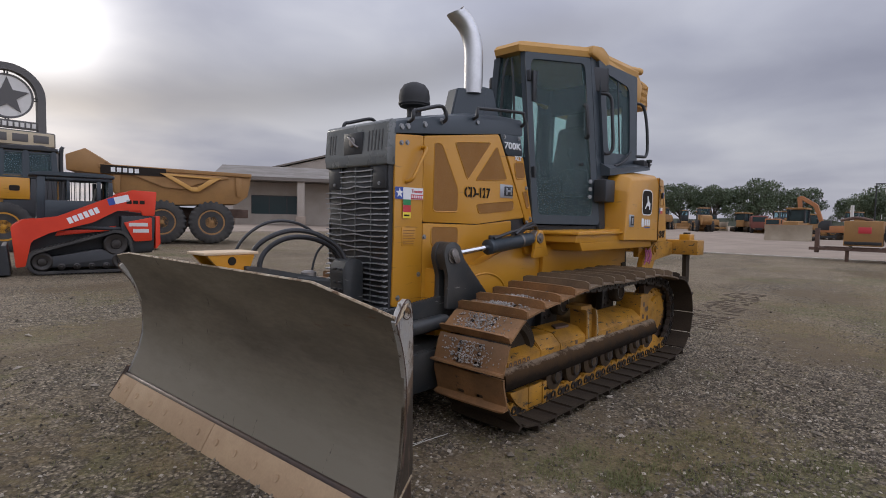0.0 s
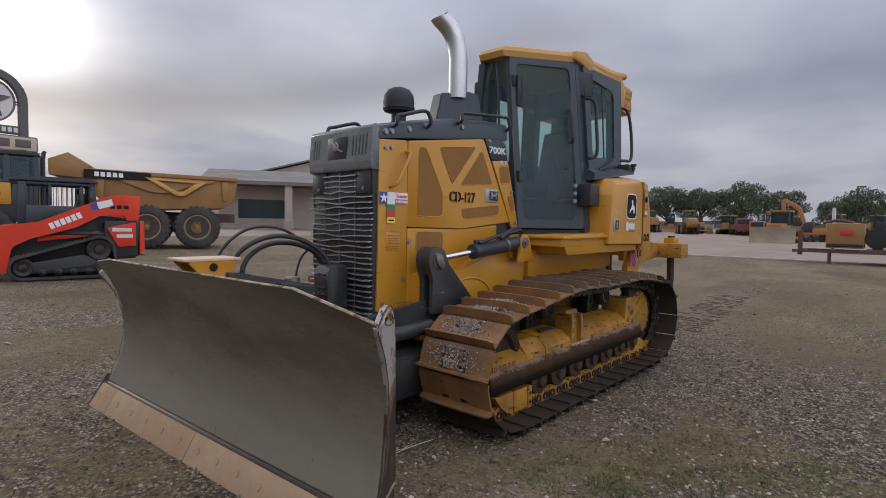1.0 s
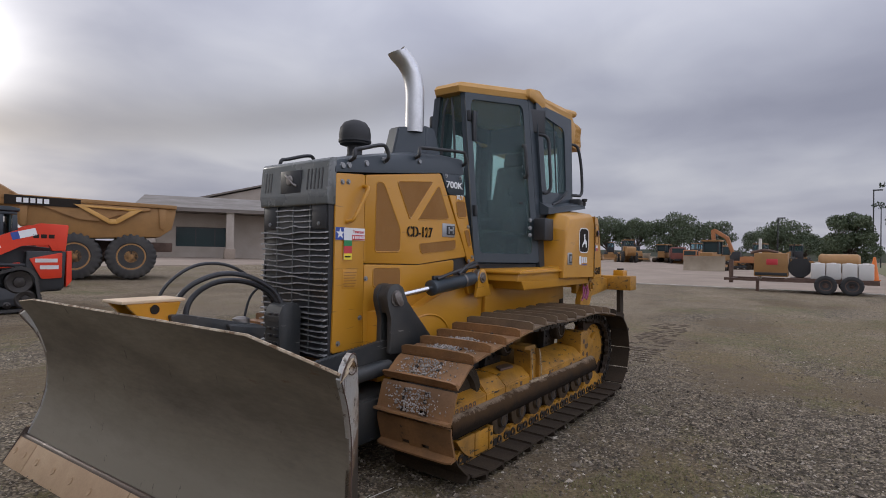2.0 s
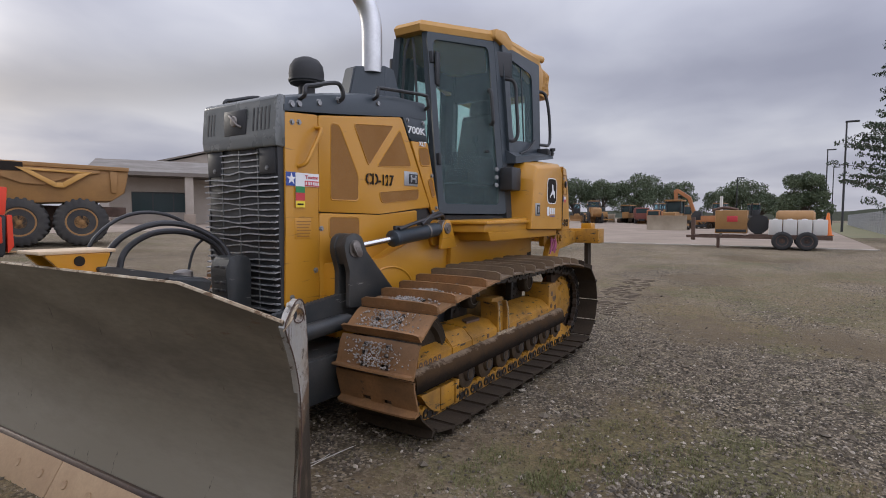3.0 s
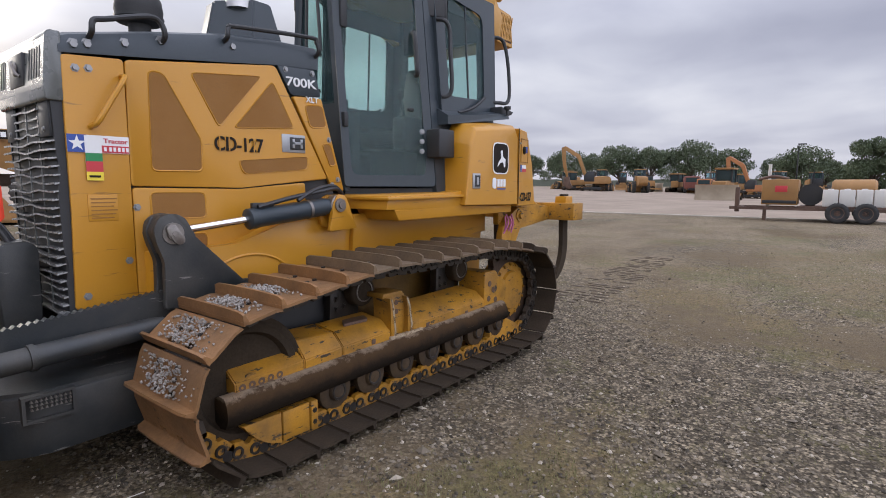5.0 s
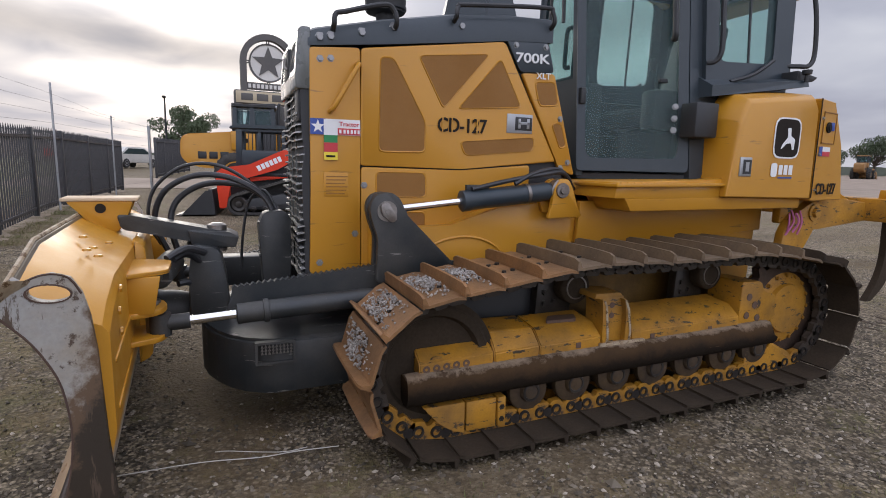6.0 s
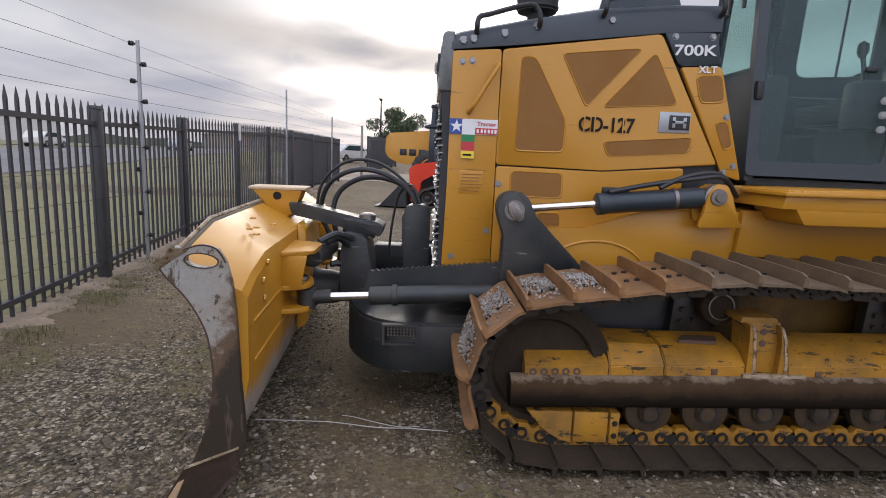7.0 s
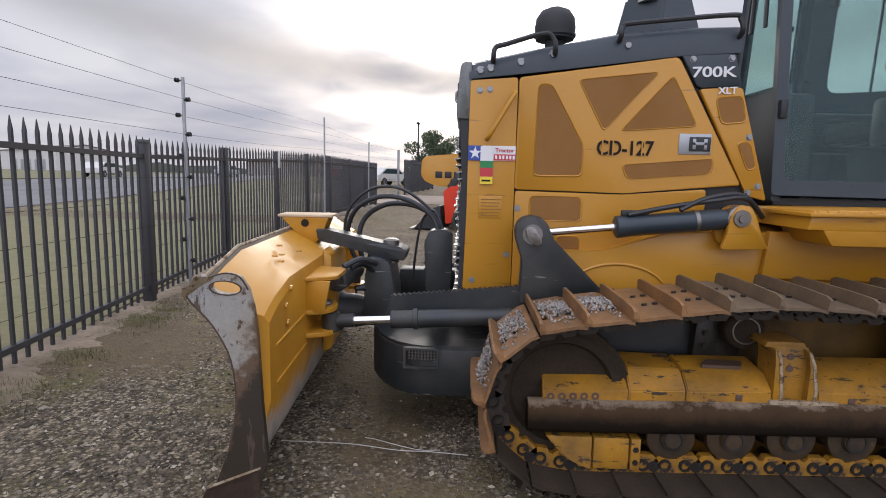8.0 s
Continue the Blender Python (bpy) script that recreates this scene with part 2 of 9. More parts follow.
ROLLER = mat("rusty_oily_roller", (0.080, 0.052, 0.028), 0.6, 0.0, spec=0.25, second=(0.035, 0.027, 0.021), amount=0.9, scale=8, fine=60, grain=0.35, bump=0.25, spots=(0.16, 0.10, 0.05), spot_scale=9, spot_at=0.62)
LINK_DARK = mat("dark_link", (0.040, 0.031, 0.024), 0.6, 0.15, second=(0.085, 0.060, 0.040), amount=0.8, scale=8, fine=60, grain=0.3, bump=0.3)
BOSS = mat("oily_dark_steel", (0.032, 0.028, 0.025), 0.42, 0.4, second=(0.07, 0.058, 0.048), amount=0.6, scale=12, fine=70, grain=0.3, bump=0.2)
GUARD = mat("rusted_guard_steel", (0.062, 0.043, 0.033), 0.46, 0.35, second=(0.12, 0.072, 0.045), amount=0.8, scale=4, fine=50, grain=0.35, bump=0.35, spots=(0.13, 0.085, 0.055), spot_scale=6, spot_at=0.60, scratch=((0.22, 0.18, 0.15), (2.5, 6, 40), 0.66))
# pale scuffed top, then two steps darker towards the bottom
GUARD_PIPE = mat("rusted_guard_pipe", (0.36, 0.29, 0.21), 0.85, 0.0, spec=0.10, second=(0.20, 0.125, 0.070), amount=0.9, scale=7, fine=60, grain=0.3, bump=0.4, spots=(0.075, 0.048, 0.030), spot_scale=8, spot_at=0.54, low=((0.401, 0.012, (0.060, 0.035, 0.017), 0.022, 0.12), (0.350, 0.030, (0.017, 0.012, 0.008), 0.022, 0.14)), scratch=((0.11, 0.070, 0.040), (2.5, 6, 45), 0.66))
PALE_CHIP = mat("chipped_pale_edge", (0.44, 0.36, 0.25), 0.6, second=(0.24, 0.15, 0.07), amount=0.9, scale=14, fine=90, grain=0.3, bump=0.3, spots=(0.115, 0.062, 0.024), spot_scale=16, spot_at=0.52)
PALE_TAN = mat("worn_pale_top_plate", (0.62, 0.47, 0.31), 0.65, second=(0.48, 0.34, 0.20), amount=0.6, scale=6, fine=60, grain=0.15, bump=0.15, spots=(0.25, 0.13, 0.05), spot_scale=9, spot_at=0.70)
BLADE_FACE = mat("scoured_blade_steel", (0.245, 0.212, 0.160), 0.42, 0.45, second=(0.105, 0.084, 0.060), amount=0.8, scale=1.5, fine=26, grain=0.35, bump=0.12, spots=(0.150, 0.085, 0.045), spot_scale=1.7, spot_at=0.66, stretch=(1.6, 0.55, 2.2), low=((0.46, 0.22, (0.290, 0.255, 0.195), 0.0, 0.55),), scratch=((0.075, 0.058, 0.042), (3, 22, 5), 0.66))
BLADE_WEAR = mat("bare_worn_blade_edge", (0.40, 0.40, 0.385), 0.55, 0.1, second=(0.33, 0.25, 0.15), amount=0.75, scale=4, fine=70, grain=0.25, bump=0.3, spots=(0.085, 0.055, 0.036), spot_scale=10, spot_at=0.585, scratch=((0.100, 0.070, 0.048), (30, 16, 4), 0.605), low=((5.30, 0.06, (0.135, 0.085, 0.050), 3.0, 1.00), (5.12, 0.05, (0.040, 0.029, 0.019), 3.0, 0.80)))
BLADE_BACK = mat("scraped_yellow_blade_paint", (0.52, 0.242, 0.016), 0.42, second=(0.43, 0.195, 0.014), amount=0.4, scale=3, fine=120, grain=0.08, bump=0.08, spots=(0.20, 0.10, 0.02), spot_scale=14, spot_at=0.70, low=((0.36, 0.06, (0.42, 0.39, 0.34), 0.0, 0.5), (0.23, 0.09, (0.085, 0.062, 0.046), 0.0, 0.5)))
EDGE_TAN = mat("dusty_tan_cutting_edge", (0.44, 0.30, 0.17), 0.7, second=(0.34, 0.22, 0.13), amount=0.6, scale=4, fine=70, grain=0.2, bump=0.2, spots=(0.20, 0.10, 0.05), spot_scale=6, spot_at=0.70)
HOSE = mat("black_hose_rubber", (0.022, 0.022, 0.024), 0.42, second=(0.05, 0.05, 0.05), amount=0.5, scale=8, fine=200, grain=0.2, bump=0.1)
WHITE = mat("white_print", (0.75, 0.75, 0.74), 0.45, amount=0.1, grain=0.03, bump=0.0)
INK = mat("black_stencil_paint", (0.022, 0.017, 0.013), 0.8, spec=0.2, amount=0.2, grain=0.05, bump=0.0)
RED = mat("orange_red_paint", (0.66, 0.050, 0.018), 0.5, second=(0.48, 0.035, 0.02), amount=0.4, scale=2, fine=100, grain=0.06, bump=0.05, coat=0.04, spec=0.3)
ORANGE = mat("orange_paint", (0.70, 0.17, 0.02), 0.5, second=(0.5, 0.12, 0.02), amount=0.4, scale=2, fine=60, grain=0.1, bump=0.05)
BLUE = mat("blue_sticker", (0.03, 0.07, 0.30), 0.4, amount=0.1, grain=0.02, bump=0.0)
GREEN = mat("green_tag", (0.02, 0.22, 0.07), 0.5, amount=0.1, grain=0.02, bump=0.0)
REDTAG = mat("red_tag", (0.52, 0.04, 0.05), 0.5, amount=0.1, grain=0.02, bump=0.0)
YELTAG = mat("yellow_tag", (0.80, 0.62, 0.05), 0.5, amount=0.1, grain=0.02, bump=0.0)
PINK = mat("pink_ribbon", (0.45, 0.11, 0.24), 0.6, amount=0.3, scale=20, grain=0.05, bump=0.0)
FENCE = mat("black_fence_paint", (0.034, 0.034, 0.038), 0.5, second=(0.062, 0.058, 0.054), amount=0.5, scale=2, fine=50, grain=0.1, bump=0.1)
GALV = mat("galvanised_steel", (0.42, 0.43, 0.44), 0.45, 0.7, second=(0.30, 0.30, 0.31), amount=0.5, scale=4, fine=60, grain=0.1, bump=0.05)
STUCCO = mat("tan_stucco", (0.36, 0.31, 0.26), 0.85, second=(0.28, 0.24, 0.20), amount=0.6, scale=0.8, fine=12, grain=0.15, bump=0.3)
METALROOF = mat("brown_metal_roof", (0.17, 0.145, 0.12), 0.55, 0.2, second=(0.12, 0.10, 0.085), amount=0.6, scale=0.6, fine=8, grain=0.2, bump=0.2)
CONCRETE = mat("pale_concrete", (0.315, 0.252, 0.196), 0.9, spec=0.2, second=(0.235, 0.185, 0.145), amount=0.8, scale=0.35, fine=14, grain=0.25, bump=0.2, spots=(0.22, 0.20, 0.18), spot_scale=0.8, spot_at=0.64)
ASPHALT = mat("grey_asphalt", (0.17, 0.165, 0.165), 0.85, second=(0.12, 0.115, 0.115), amount=0.7, scale=0.3, fine=20, grain=0.25, bump=0.2)
LAWN = mat("roadside_grass", (0.135, 0.135, 0.055), 0.9, second=(0.20, 0.165, 0.085), amount=0.9, scale=0.25, fine=9, grain=0.4, bump=0.5)
LEAF = mat("tree_leaf", (0.070, 0.098, 0.046), 0.6, second=(0.10, 0.125, 0.062), amount=0.8, scale=0.6, fine=6, grain=0.3, bump=0.0)
PINE = mat("pine_needles", (0.030, 0.052, 0.026), 0.7, second=(0.055, 0.075, 0.035), amount=0.8, scale=0.6, fine=6, grain=0.3, bump=0.0)
BARK = mat("tree_bark", (0.11, 0.085, 0.065), 0.9, second=(0.07, 0.055, 0.045), amount=0.8, scale=3, fine=20, grain=0.4, bump=0.5)
SEAT = mat("black_seat_vinyl", (0.025, 0.025, 0.027), 0.55, amount=0.3, grain=0.1, bump=0.1)
GRASS = mat("dry_grass_blade", (0.13, 0.135, 0.045), 0.8, second=(0.22, 0.18, 0.09), amount=0.9, scale=1.1, fine=25, grain=0.3, bump=0.0)
WIRE = mat("pale_wire", (0.55, 0.52, 0.46), 0.6, amount=0.3, scale=6, grain=0.1, bump=0.0)
LAMP = mat("lamp_lens", (0.55, 0.56, 0.56), 0.15, 0.3, amount=0.2, grain=0.02, bump=0.0)
CHALK = mat("white_plastic_tank", (0.62, 0.60, 0.56), 0.6, second=(0.5, 0.48, 0.44), amount=0.4, scale=2, fine=40, grain=0.05, bump=0.05)
RUSTY = mat("rusty_brown_steel", (0.14, 0.085, 0.06), 0.7, 0.2, second=(0.08, 0.05, 0.04), amount=0.8, scale=3, fine=30, grain=0.3, bump=0.2)
BACKDROP = mat("hazy_far_woods", (0.10, 0.115, 0.085), 0.95, second=(0.15, 0.16, 0.13), amount=0.9, scale=0.05, fine=0.8, grain=0.3, bump=0.0)


def glass(name, tint, opacity):
    """Tinted pane: mostly see-through, with a faint mirror gloss."""
    m = bpy.data.materials.new(name)
    m.use_nodes = True
    nt = m.node_tree
    nd, ln = nt.nodes, nt.links
    nd.clear()
    o, tr, gl, df = (nd.new("ShaderNode" + k) for k in ("OutputMaterial", "BsdfTransparent", "BsdfGlossy", "BsdfDiffuse"))
    tr.inputs[0].default_value = (*tint, 1)
    gl.inputs["Roughness"].default_value = 0.10
    # teal diffuse share stands in for dirt and for reflected sky
    df.inputs[0].default_value = (0.13, 0.19, 0.195, 1)
    a, b = nd.new("ShaderNodeMixShader"), nd.new("ShaderNodeMixShader")
    a.inputs[0].default_value = opacity
    ln.new(tr.outputs[0], a.inputs[1])
    ln.new(df.outputs[0], a.inputs[2])
    fr = nd.new("ShaderNodeLayerWeight")
    fr.inputs["Blend"].default_value = 0.5
    pw = nd.new("ShaderNodeMath")
    pw.operation, pw.inputs[1].default_value = "POWER", 4.0
    ln.new(fr.outputs["Facing"], pw.inputs[0])
    ma = nd.new("ShaderNodeMath")
    ma.operation, ma.inputs[1].default_value, ma.inputs[2].default_value = "MULTIPLY_ADD", 0.14, 0.012
    ln.new(pw.outputs[0], ma.inputs[0])
    ln.new(ma.outputs[0], b.inputs[0])
    ln.new(a.outputs[0], b.inputs[1])
    ln.new(gl.outputs[0], b.inputs[2])
    ln.new(b.outputs[0], o.inputs[0])
    return m


GLASS = glass("green_tinted_cab_glass", (0.86, 0.965, 0.945), 0.13)
GLASS_CLEAR = glass("clear_cab_glass", (0.80, 0.90, 0.92), 0.10)
GLASS_DARK = glass("dark_window_glass", (0.10, 0.11, 0.12), 0.3)


def ground_material():
    """Grey gravel with dry grass patches, pale dust and darker soil, damp and shadow-dark round the machine."""
    m = bpy.data.materials.new("gravel_ground")
    m.use_nodes = True
    nt = m.node_tree
    nd, ln = nt.nodes, nt.links
    bsdf = nd["Principled BSDF"]
    tc = nd.new("ShaderNodeTexCoord").outputs["Object"]

    def tex(kind, sc, **kw):
        n = nd.new("ShaderNodeTex" + kind)
        n.inputs["Scale"].default_value = sc
        for k, v in kw.items():
            n.inputs[k].default_value = v
        ln.new(tc, n.inputs["Vector"])
        return n

    def rng(f, a, b, lo=0.0, hi=1.0):
        n = nd.new("ShaderNodeMapRange")
        for k, v in (("From Min", a), ("From Max", b), ("To Min", lo), ("To Max", hi)):
            n.inputs[k].default_value = v
        ln.new(f, n.inputs["Value"])
        return n.outputs[0]

    def mix(f, a, b, mode="MIX"):
        n = nd.new("ShaderNodeMix")
        n.data_type, n.blend_type = "RGBA", mode
        for i, v in ((0, f), (6, a), (7, b)):
            if isinstance(v, (int, float)):
                n.inputs[i].default_value = v
            elif isinstance(v, tuple):
                n.inputs[i].default_value = (*v, 1)
            else:
                ln.new(v, n.inputs[i])
        return n.outputs[2]

    def mul(a, b):
        n = nd.new("ShaderNodeMath")
        n.operation = "MULTIPLY"
        ln.new(a, n.inputs[0])
        if isinstance(b, float):
            n.inputs[1].default_value = b
        else:
            ln.new(b, n.inputs[1])
        return n.outputs[0]

    stones = tex("Voronoi", 50.0)
    pebbles = tex("Voronoi", 118.0)
    mottle = tex("Noise", 2.2, Detail=6.0, Roughness=0.65).outputs["Fac"]
    fineg = tex("Noise", 5.5, Detail=10.0, Roughness=0.75).outputs["Fac"]
    tuft = tex("Noise", 26.0, Detail=6.0, Roughness=0.7).outputs["Fac"]
    dust = tex("Noise", 0.30, Detail=8.0, Roughness=0.65).outputs["Fac"]
    earth = tex("Noise", 0.55, Detail=9.0, Roughness=0.7, Distortion=0.4).outputs["Fac"]
    over = nd.new("ShaderNodeAttribute")
    over.attribute_name = "overgrown"
    bw = nd.new("ShaderNodeRGBToBW")
    ln.new(stones.outputs["Color"], bw.inputs[0])
    bw2 = nd.new("ShaderNodeRGBToBW")
    ln.new(pebbles.outputs["Color"], bw2.inputs[0])
    grey = mix(rng(bw.outputs[0], 0.25, 0.85), (0.038, 0.029, 0.020), (0.450, 0.375, 0.282))
    grey = mix(rng(bw2.outputs[0], 0.3, 0.9, 0.0, 0.4), grey, (0.100, 0.082, 0.060))
    # gaps between stones darkened: dark soil plus the shadow between them
    gap = rng(stones.outputs["Distance"], 0.40, 0.70, 0.0, 0.8)
    grey = mix(gap, grey, (0.030, 0.023, 0.015))
    grey = mix(rng(mottle, 0.45, 0.70, 0.0, 0.55), grey, (0.085, 0.066, 0.044))
    clump = tex("Noise", 8.0, Detail=5.0, Roughness=0.6).outputs["Fac"]
    grey = mix(rng(clump, 0.52, 0.66, 0.0, 0.6), grey, (0.040, 0.032, 0.019))
    grey = mix(rng(clump, 0.45, 0.33, 0.0, 0.40), grey, (0.340, 0.285, 0.215))
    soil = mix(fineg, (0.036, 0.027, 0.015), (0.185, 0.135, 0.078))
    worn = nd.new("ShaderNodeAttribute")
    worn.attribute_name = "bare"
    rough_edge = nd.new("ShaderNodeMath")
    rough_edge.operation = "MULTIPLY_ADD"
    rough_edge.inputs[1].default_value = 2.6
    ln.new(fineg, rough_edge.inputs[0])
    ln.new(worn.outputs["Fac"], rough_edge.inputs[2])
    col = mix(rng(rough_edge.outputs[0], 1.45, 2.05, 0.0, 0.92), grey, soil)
    col = mix(rng(dust, 0.50, 0.66, 0.0, 0.4), col, (0.150, 0.116, 0.078))
    packed = nd.new("ShaderNodeAttribute")
    packed.attribute_name = "dusty"
    smear = nd.new("ShaderNodeMath")
    smear.operation = "MULTIPLY_ADD"
    smear.inputs[1].default_value = 1.8
    ln.new(fineg, smear.inputs[0])
    ln.new(packed.outputs["Fac"], smear.inputs[2])
    fines = mix(rng(earth, 0.38, 0.62), (0.255, 0.198, 0.140), (0.128, 0.096, 0.062))
    fines = mix(rng(clump, 0.50, 0.64, 0.0, 0.6), fines, (0.070, 0.054, 0.033))
    fines = mix(rng(bw2.outputs[0], 0.55, 0.95, 0.0, 0.45), fines, (0.36, 0.31, 0.24))
    fines = mix(rng(bw.outputs[0], 0.62, 0.80, 0.0, 0.55), fines, (0.40, 0.34, 0.265))
    fines = mix(rng(bw.outputs[0], 0.36, 0.24, 0.0, 0.75), fines, (0.050, 0.038, 0.026))
    col = mix(rng(smear.outputs[0], 1.25, 1.95, 0.0, 0.85), col, fines)
    green = mix(rng(tuft, 0.36, 0.64), (0.036, 0.040, 0.013), (0.150, 0.142, 0.055))
    straw = mix(rng(tuft, 0.36, 0.64), (0.070, 0.052, 0.026), (0.240, 0.180, 0.095))
    green = mix(rng(earth, 0.42, 0.58), green, straw)
    ragged = nd.new("ShaderNodeMath")
    ragged.operation = "MULTIPLY_ADD"
    ragged.inputs[1].default_value = 6.5
    ln.new(fineg, ragged.inputs[0])
    ln.new(over.outputs["Fac"], ragged.inputs[2])
    col = mix(rng(ragged.outputs[0], 3.50, 4.30, 0.0, 0.70), col, green)
    col = mix(1.0, col, (0.97, 0.94, 0.85), "MULTIPLY")
    ln.new(col, bsdf.inputs["Base Color"])
    bsdf.inputs["Roughness"].default_value = 0.88
    bsdf.inputs["Specular IOR Level"].default_value = 0.3
    h = nd.new("ShaderNodeMath")
    h.operation = "ADD"
    ln.new(stones.outputs["Distance"], h.inputs[0])
    ln.new(mul(pebbles.outputs["Distance"], 0.5), h.inputs[1])
    b = nd.new("ShaderNodeBump")
    b.inputs["Strength"].default_value, b.inputs["Distance"].default_value = 0.8, 0.010
    ln.new(h.outputs[0], b.inputs["Height"])
    ln.new(b.outputs[0], bsdf.inputs["Normal"])
    return m


GROUND = ground_material()
STONE = mat("gravel_stone", (0.42, 0.39, 0.35), 0.85, second=(0.17, 0.15, 0.13), amount=0.9, scale=8, fine=60, grain=0.3, bump=0.2)

# ---- building blocks ----
def thing(name, label, category, at=None, group="", kind=""):
    ob = new(name)
    ob.empty_display_size = 0.2
    ob.matrix_basis = at or Matrix.Identity(4)
    return tagged(ob, label, category, group, kind)


def mesh_of(bm, material, name="mesh", smooth=None):
    me = bpy.data.meshes.new(name)
    bmesh.ops.recalc_face_normals(bm, faces=bm.faces)
    if smooth is not None:
        for f in bm.faces:
            f.smooth = True
        lim = radians(smooth)
        for e in bm.edges:
            e.smooth = len(e.link_faces) == 2 and e.calc_face_angle(0) < lim
    bm.to_mesh(me)
    bm.free()
    me.materials.append(material)
    return me


def part(name, bm, material, parent=None, label="", smooth=35):
    ob = new(name, mesh_of(bm, material, name, smooth) if isinstance(bm, bmesh.types.BMesh) else bm)
    if parent is not None:
        ob.parent = parent
    return tagged(ob, label)


def B():
    return bmesh.new()


def box(bm, lo, hi, bev=0.0, m=None):
    vs = [bm.verts.new((x, y, z)) for x in (lo[0], hi[0]) for y in (lo[1], hi[1]) for z in (lo[2], hi[2])]
    idx = ((0, 1, 3, 2), (4, 6, 7, 5), (0, 4, 5, 1), (2, 3, 7, 6), (0, 2, 6, 4), (1, 5, 7, 3))
    fs = [bm.faces.new([vs[i] for i in f]) for f in idx]
    if bev:
        es = list({e for f in fs for e in f.edges})
        r = bmesh.ops.bevel(bm, geom=es, offset=bev, segments=2, affect="EDGES", profile=0.5)
        vs = list({v for f in r["faces"] for v in f.verts} | {v for v in vs if v.is_valid})
    if m is not None:
        for v in vs:
            v.co = m @ v.co
    return bm


def prism(bm, poly, lo, hi, axis="y", bev=0.0, m=None):
    """A plate: a polygon in the plane across axis, from lo to hi along it."""
    def at(p, d):
        return {"x": (d, p[0], p[1]), "y": (p[0], d, p[1]), "z": (p[0], p[1], d)}[axis]
    a = [bm.verts.new(at(p, lo)) for p in poly]
    b = [bm.verts.new(at(p, hi)) for p in poly]
    n = len(poly)
    fs = [bm.faces.new(a), bm.faces.new(b[::-1])] + [bm.faces.new((a[i], b[i], b[(i + 1) % n], a[(i + 1) % n])) for i in range(n)]
    vs = a + b
    if bev:
        es = list({e for f in fs for e in f.edges})
        r = bmesh.ops.bevel(bm, geom=es, offset=bev, segments=2, affect="EDGES", profile=0.5)
        vs = list({v for f in r["faces"] for v in f.verts} | {v for v in vs if v.is_valid})
    if m is not None:
        for v in vs:
            v.co = m @ v.co
    return bm


def loft(bm, rings, cap=True, closed=True):
    rows = [[bm.verts.new(p) for p in r] for r in rings]
    n = len(rows[0])
    for a, b in zip(rows, rows[1:]):
        for i in range(n if closed else n - 1):
            bm.faces.new((a[i], a[(i + 1) % n], b[(i + 1) % n], b[i]))
    if cap and closed:
        bm.faces.new(rows[0][::-1])
        bm.faces.new(rows[-1])
    return bm


def cyl(bm, p0, p1, r0, r1=None, seg=20, cap=True):
    p0, p1 = Vector(p0), Vector(p1)
    r1 = r0 if r1 is None else r1
    q = (p1 - p0).to_track_quat("Z", "Y")
    ring = lambda p, r: [p + q @ Vector((r * math.cos(2 * math.pi * i / seg), r * math.sin(2 * math.pi * i / seg), 0)) for i in range(seg)]
    return loft(bm, [ring(p0, r0), ring(p1, r1)], cap)


def lathe(bm, p0, axis, prof, seg=24, ring=False):
    """A turned body: prof holds (distance along axis, radius). ring: the profile closes on itself, open in the middle."""
    p0, axis = Vector(p0), Vector(axis).normalized()
    q = axis.to_track_quat("Z", "Y")
    rings = [[p0 + axis * d + q @ Vector((r * math.cos(2 * math.pi * i / seg), r * math.sin(2 * math.pi * i / seg), 0)) for i in range(seg)] for d, r in prof]
    return loft(bm, rings + rings[:1], cap=False) if ring else loft(bm, rings)


def smooth_path(pts, n=6):
    pts = [Vector(p) for p in pts]
    out = []
    for i in range(len(pts) - 1):
        p0, p1, p2, p3 = pts[max(i - 1, 0)], pts[i], pts[i + 1], pts[min(i + 2, len(pts) - 1)]
        for k in range(n):
            t = k / n
            out.append(0.5 * (2 * p1 + (p2 - p0) * t + (2 * p0 - 5 * p1 + 4 * p2 - p3) * t * t + (3 * p1 - p0 - 3 * p2 + p3) * t ** 3))
    return out + [pts[-1]]


def tube(bm, pts, r, seg=10, n=6, rad=None):
    path = smooth_path(pts, n) if n else [Vector(p) for p in pts]
    rings, up = [], Vector((0, 0, 1))
    side = None
    for i, p in enumerate(path):
        d = (path[min(i + 1, len(path) - 1)] - path[max(i - 1, 0)]).normalized()
        if side is None:
            side = d.cross(up if abs(d.z) < 0.9 else Vector((1, 0, 0))).normalized()
        side = (side - d * side.dot(d)).normalized()
        o = d.cross(side)
        rr = rad(i / (len(path) - 1)) if rad else r
        rings.append([p + (side * math.cos(2 * math.pi * k / seg) + o * math.sin(2 * math.pi * k / seg)) * rr for k in range(seg)])
    return loft(bm, rings)


def ngon_round(poly, r, seg=3):
    """The polygon with its corners rounded."""
    out, n = [], len(poly)
    for i in range(n):
        p, a, b = Vector(poly[i]), Vector(poly[i - 1]), Vector(poly[(i + 1) % n])
        da, db = (a - p), (b - p)
        k = min(r, da.length * 0.45, db.length * 0.45)
        s, e = p + da.normalized() * k, p + db.normalized() * k
        for j in range(seg + 1):
            t = j / seg
            out.append(tuple(s * (1 - t) ** 2 + p * 2 * t * (1 - t) + e * t * t))
    return out


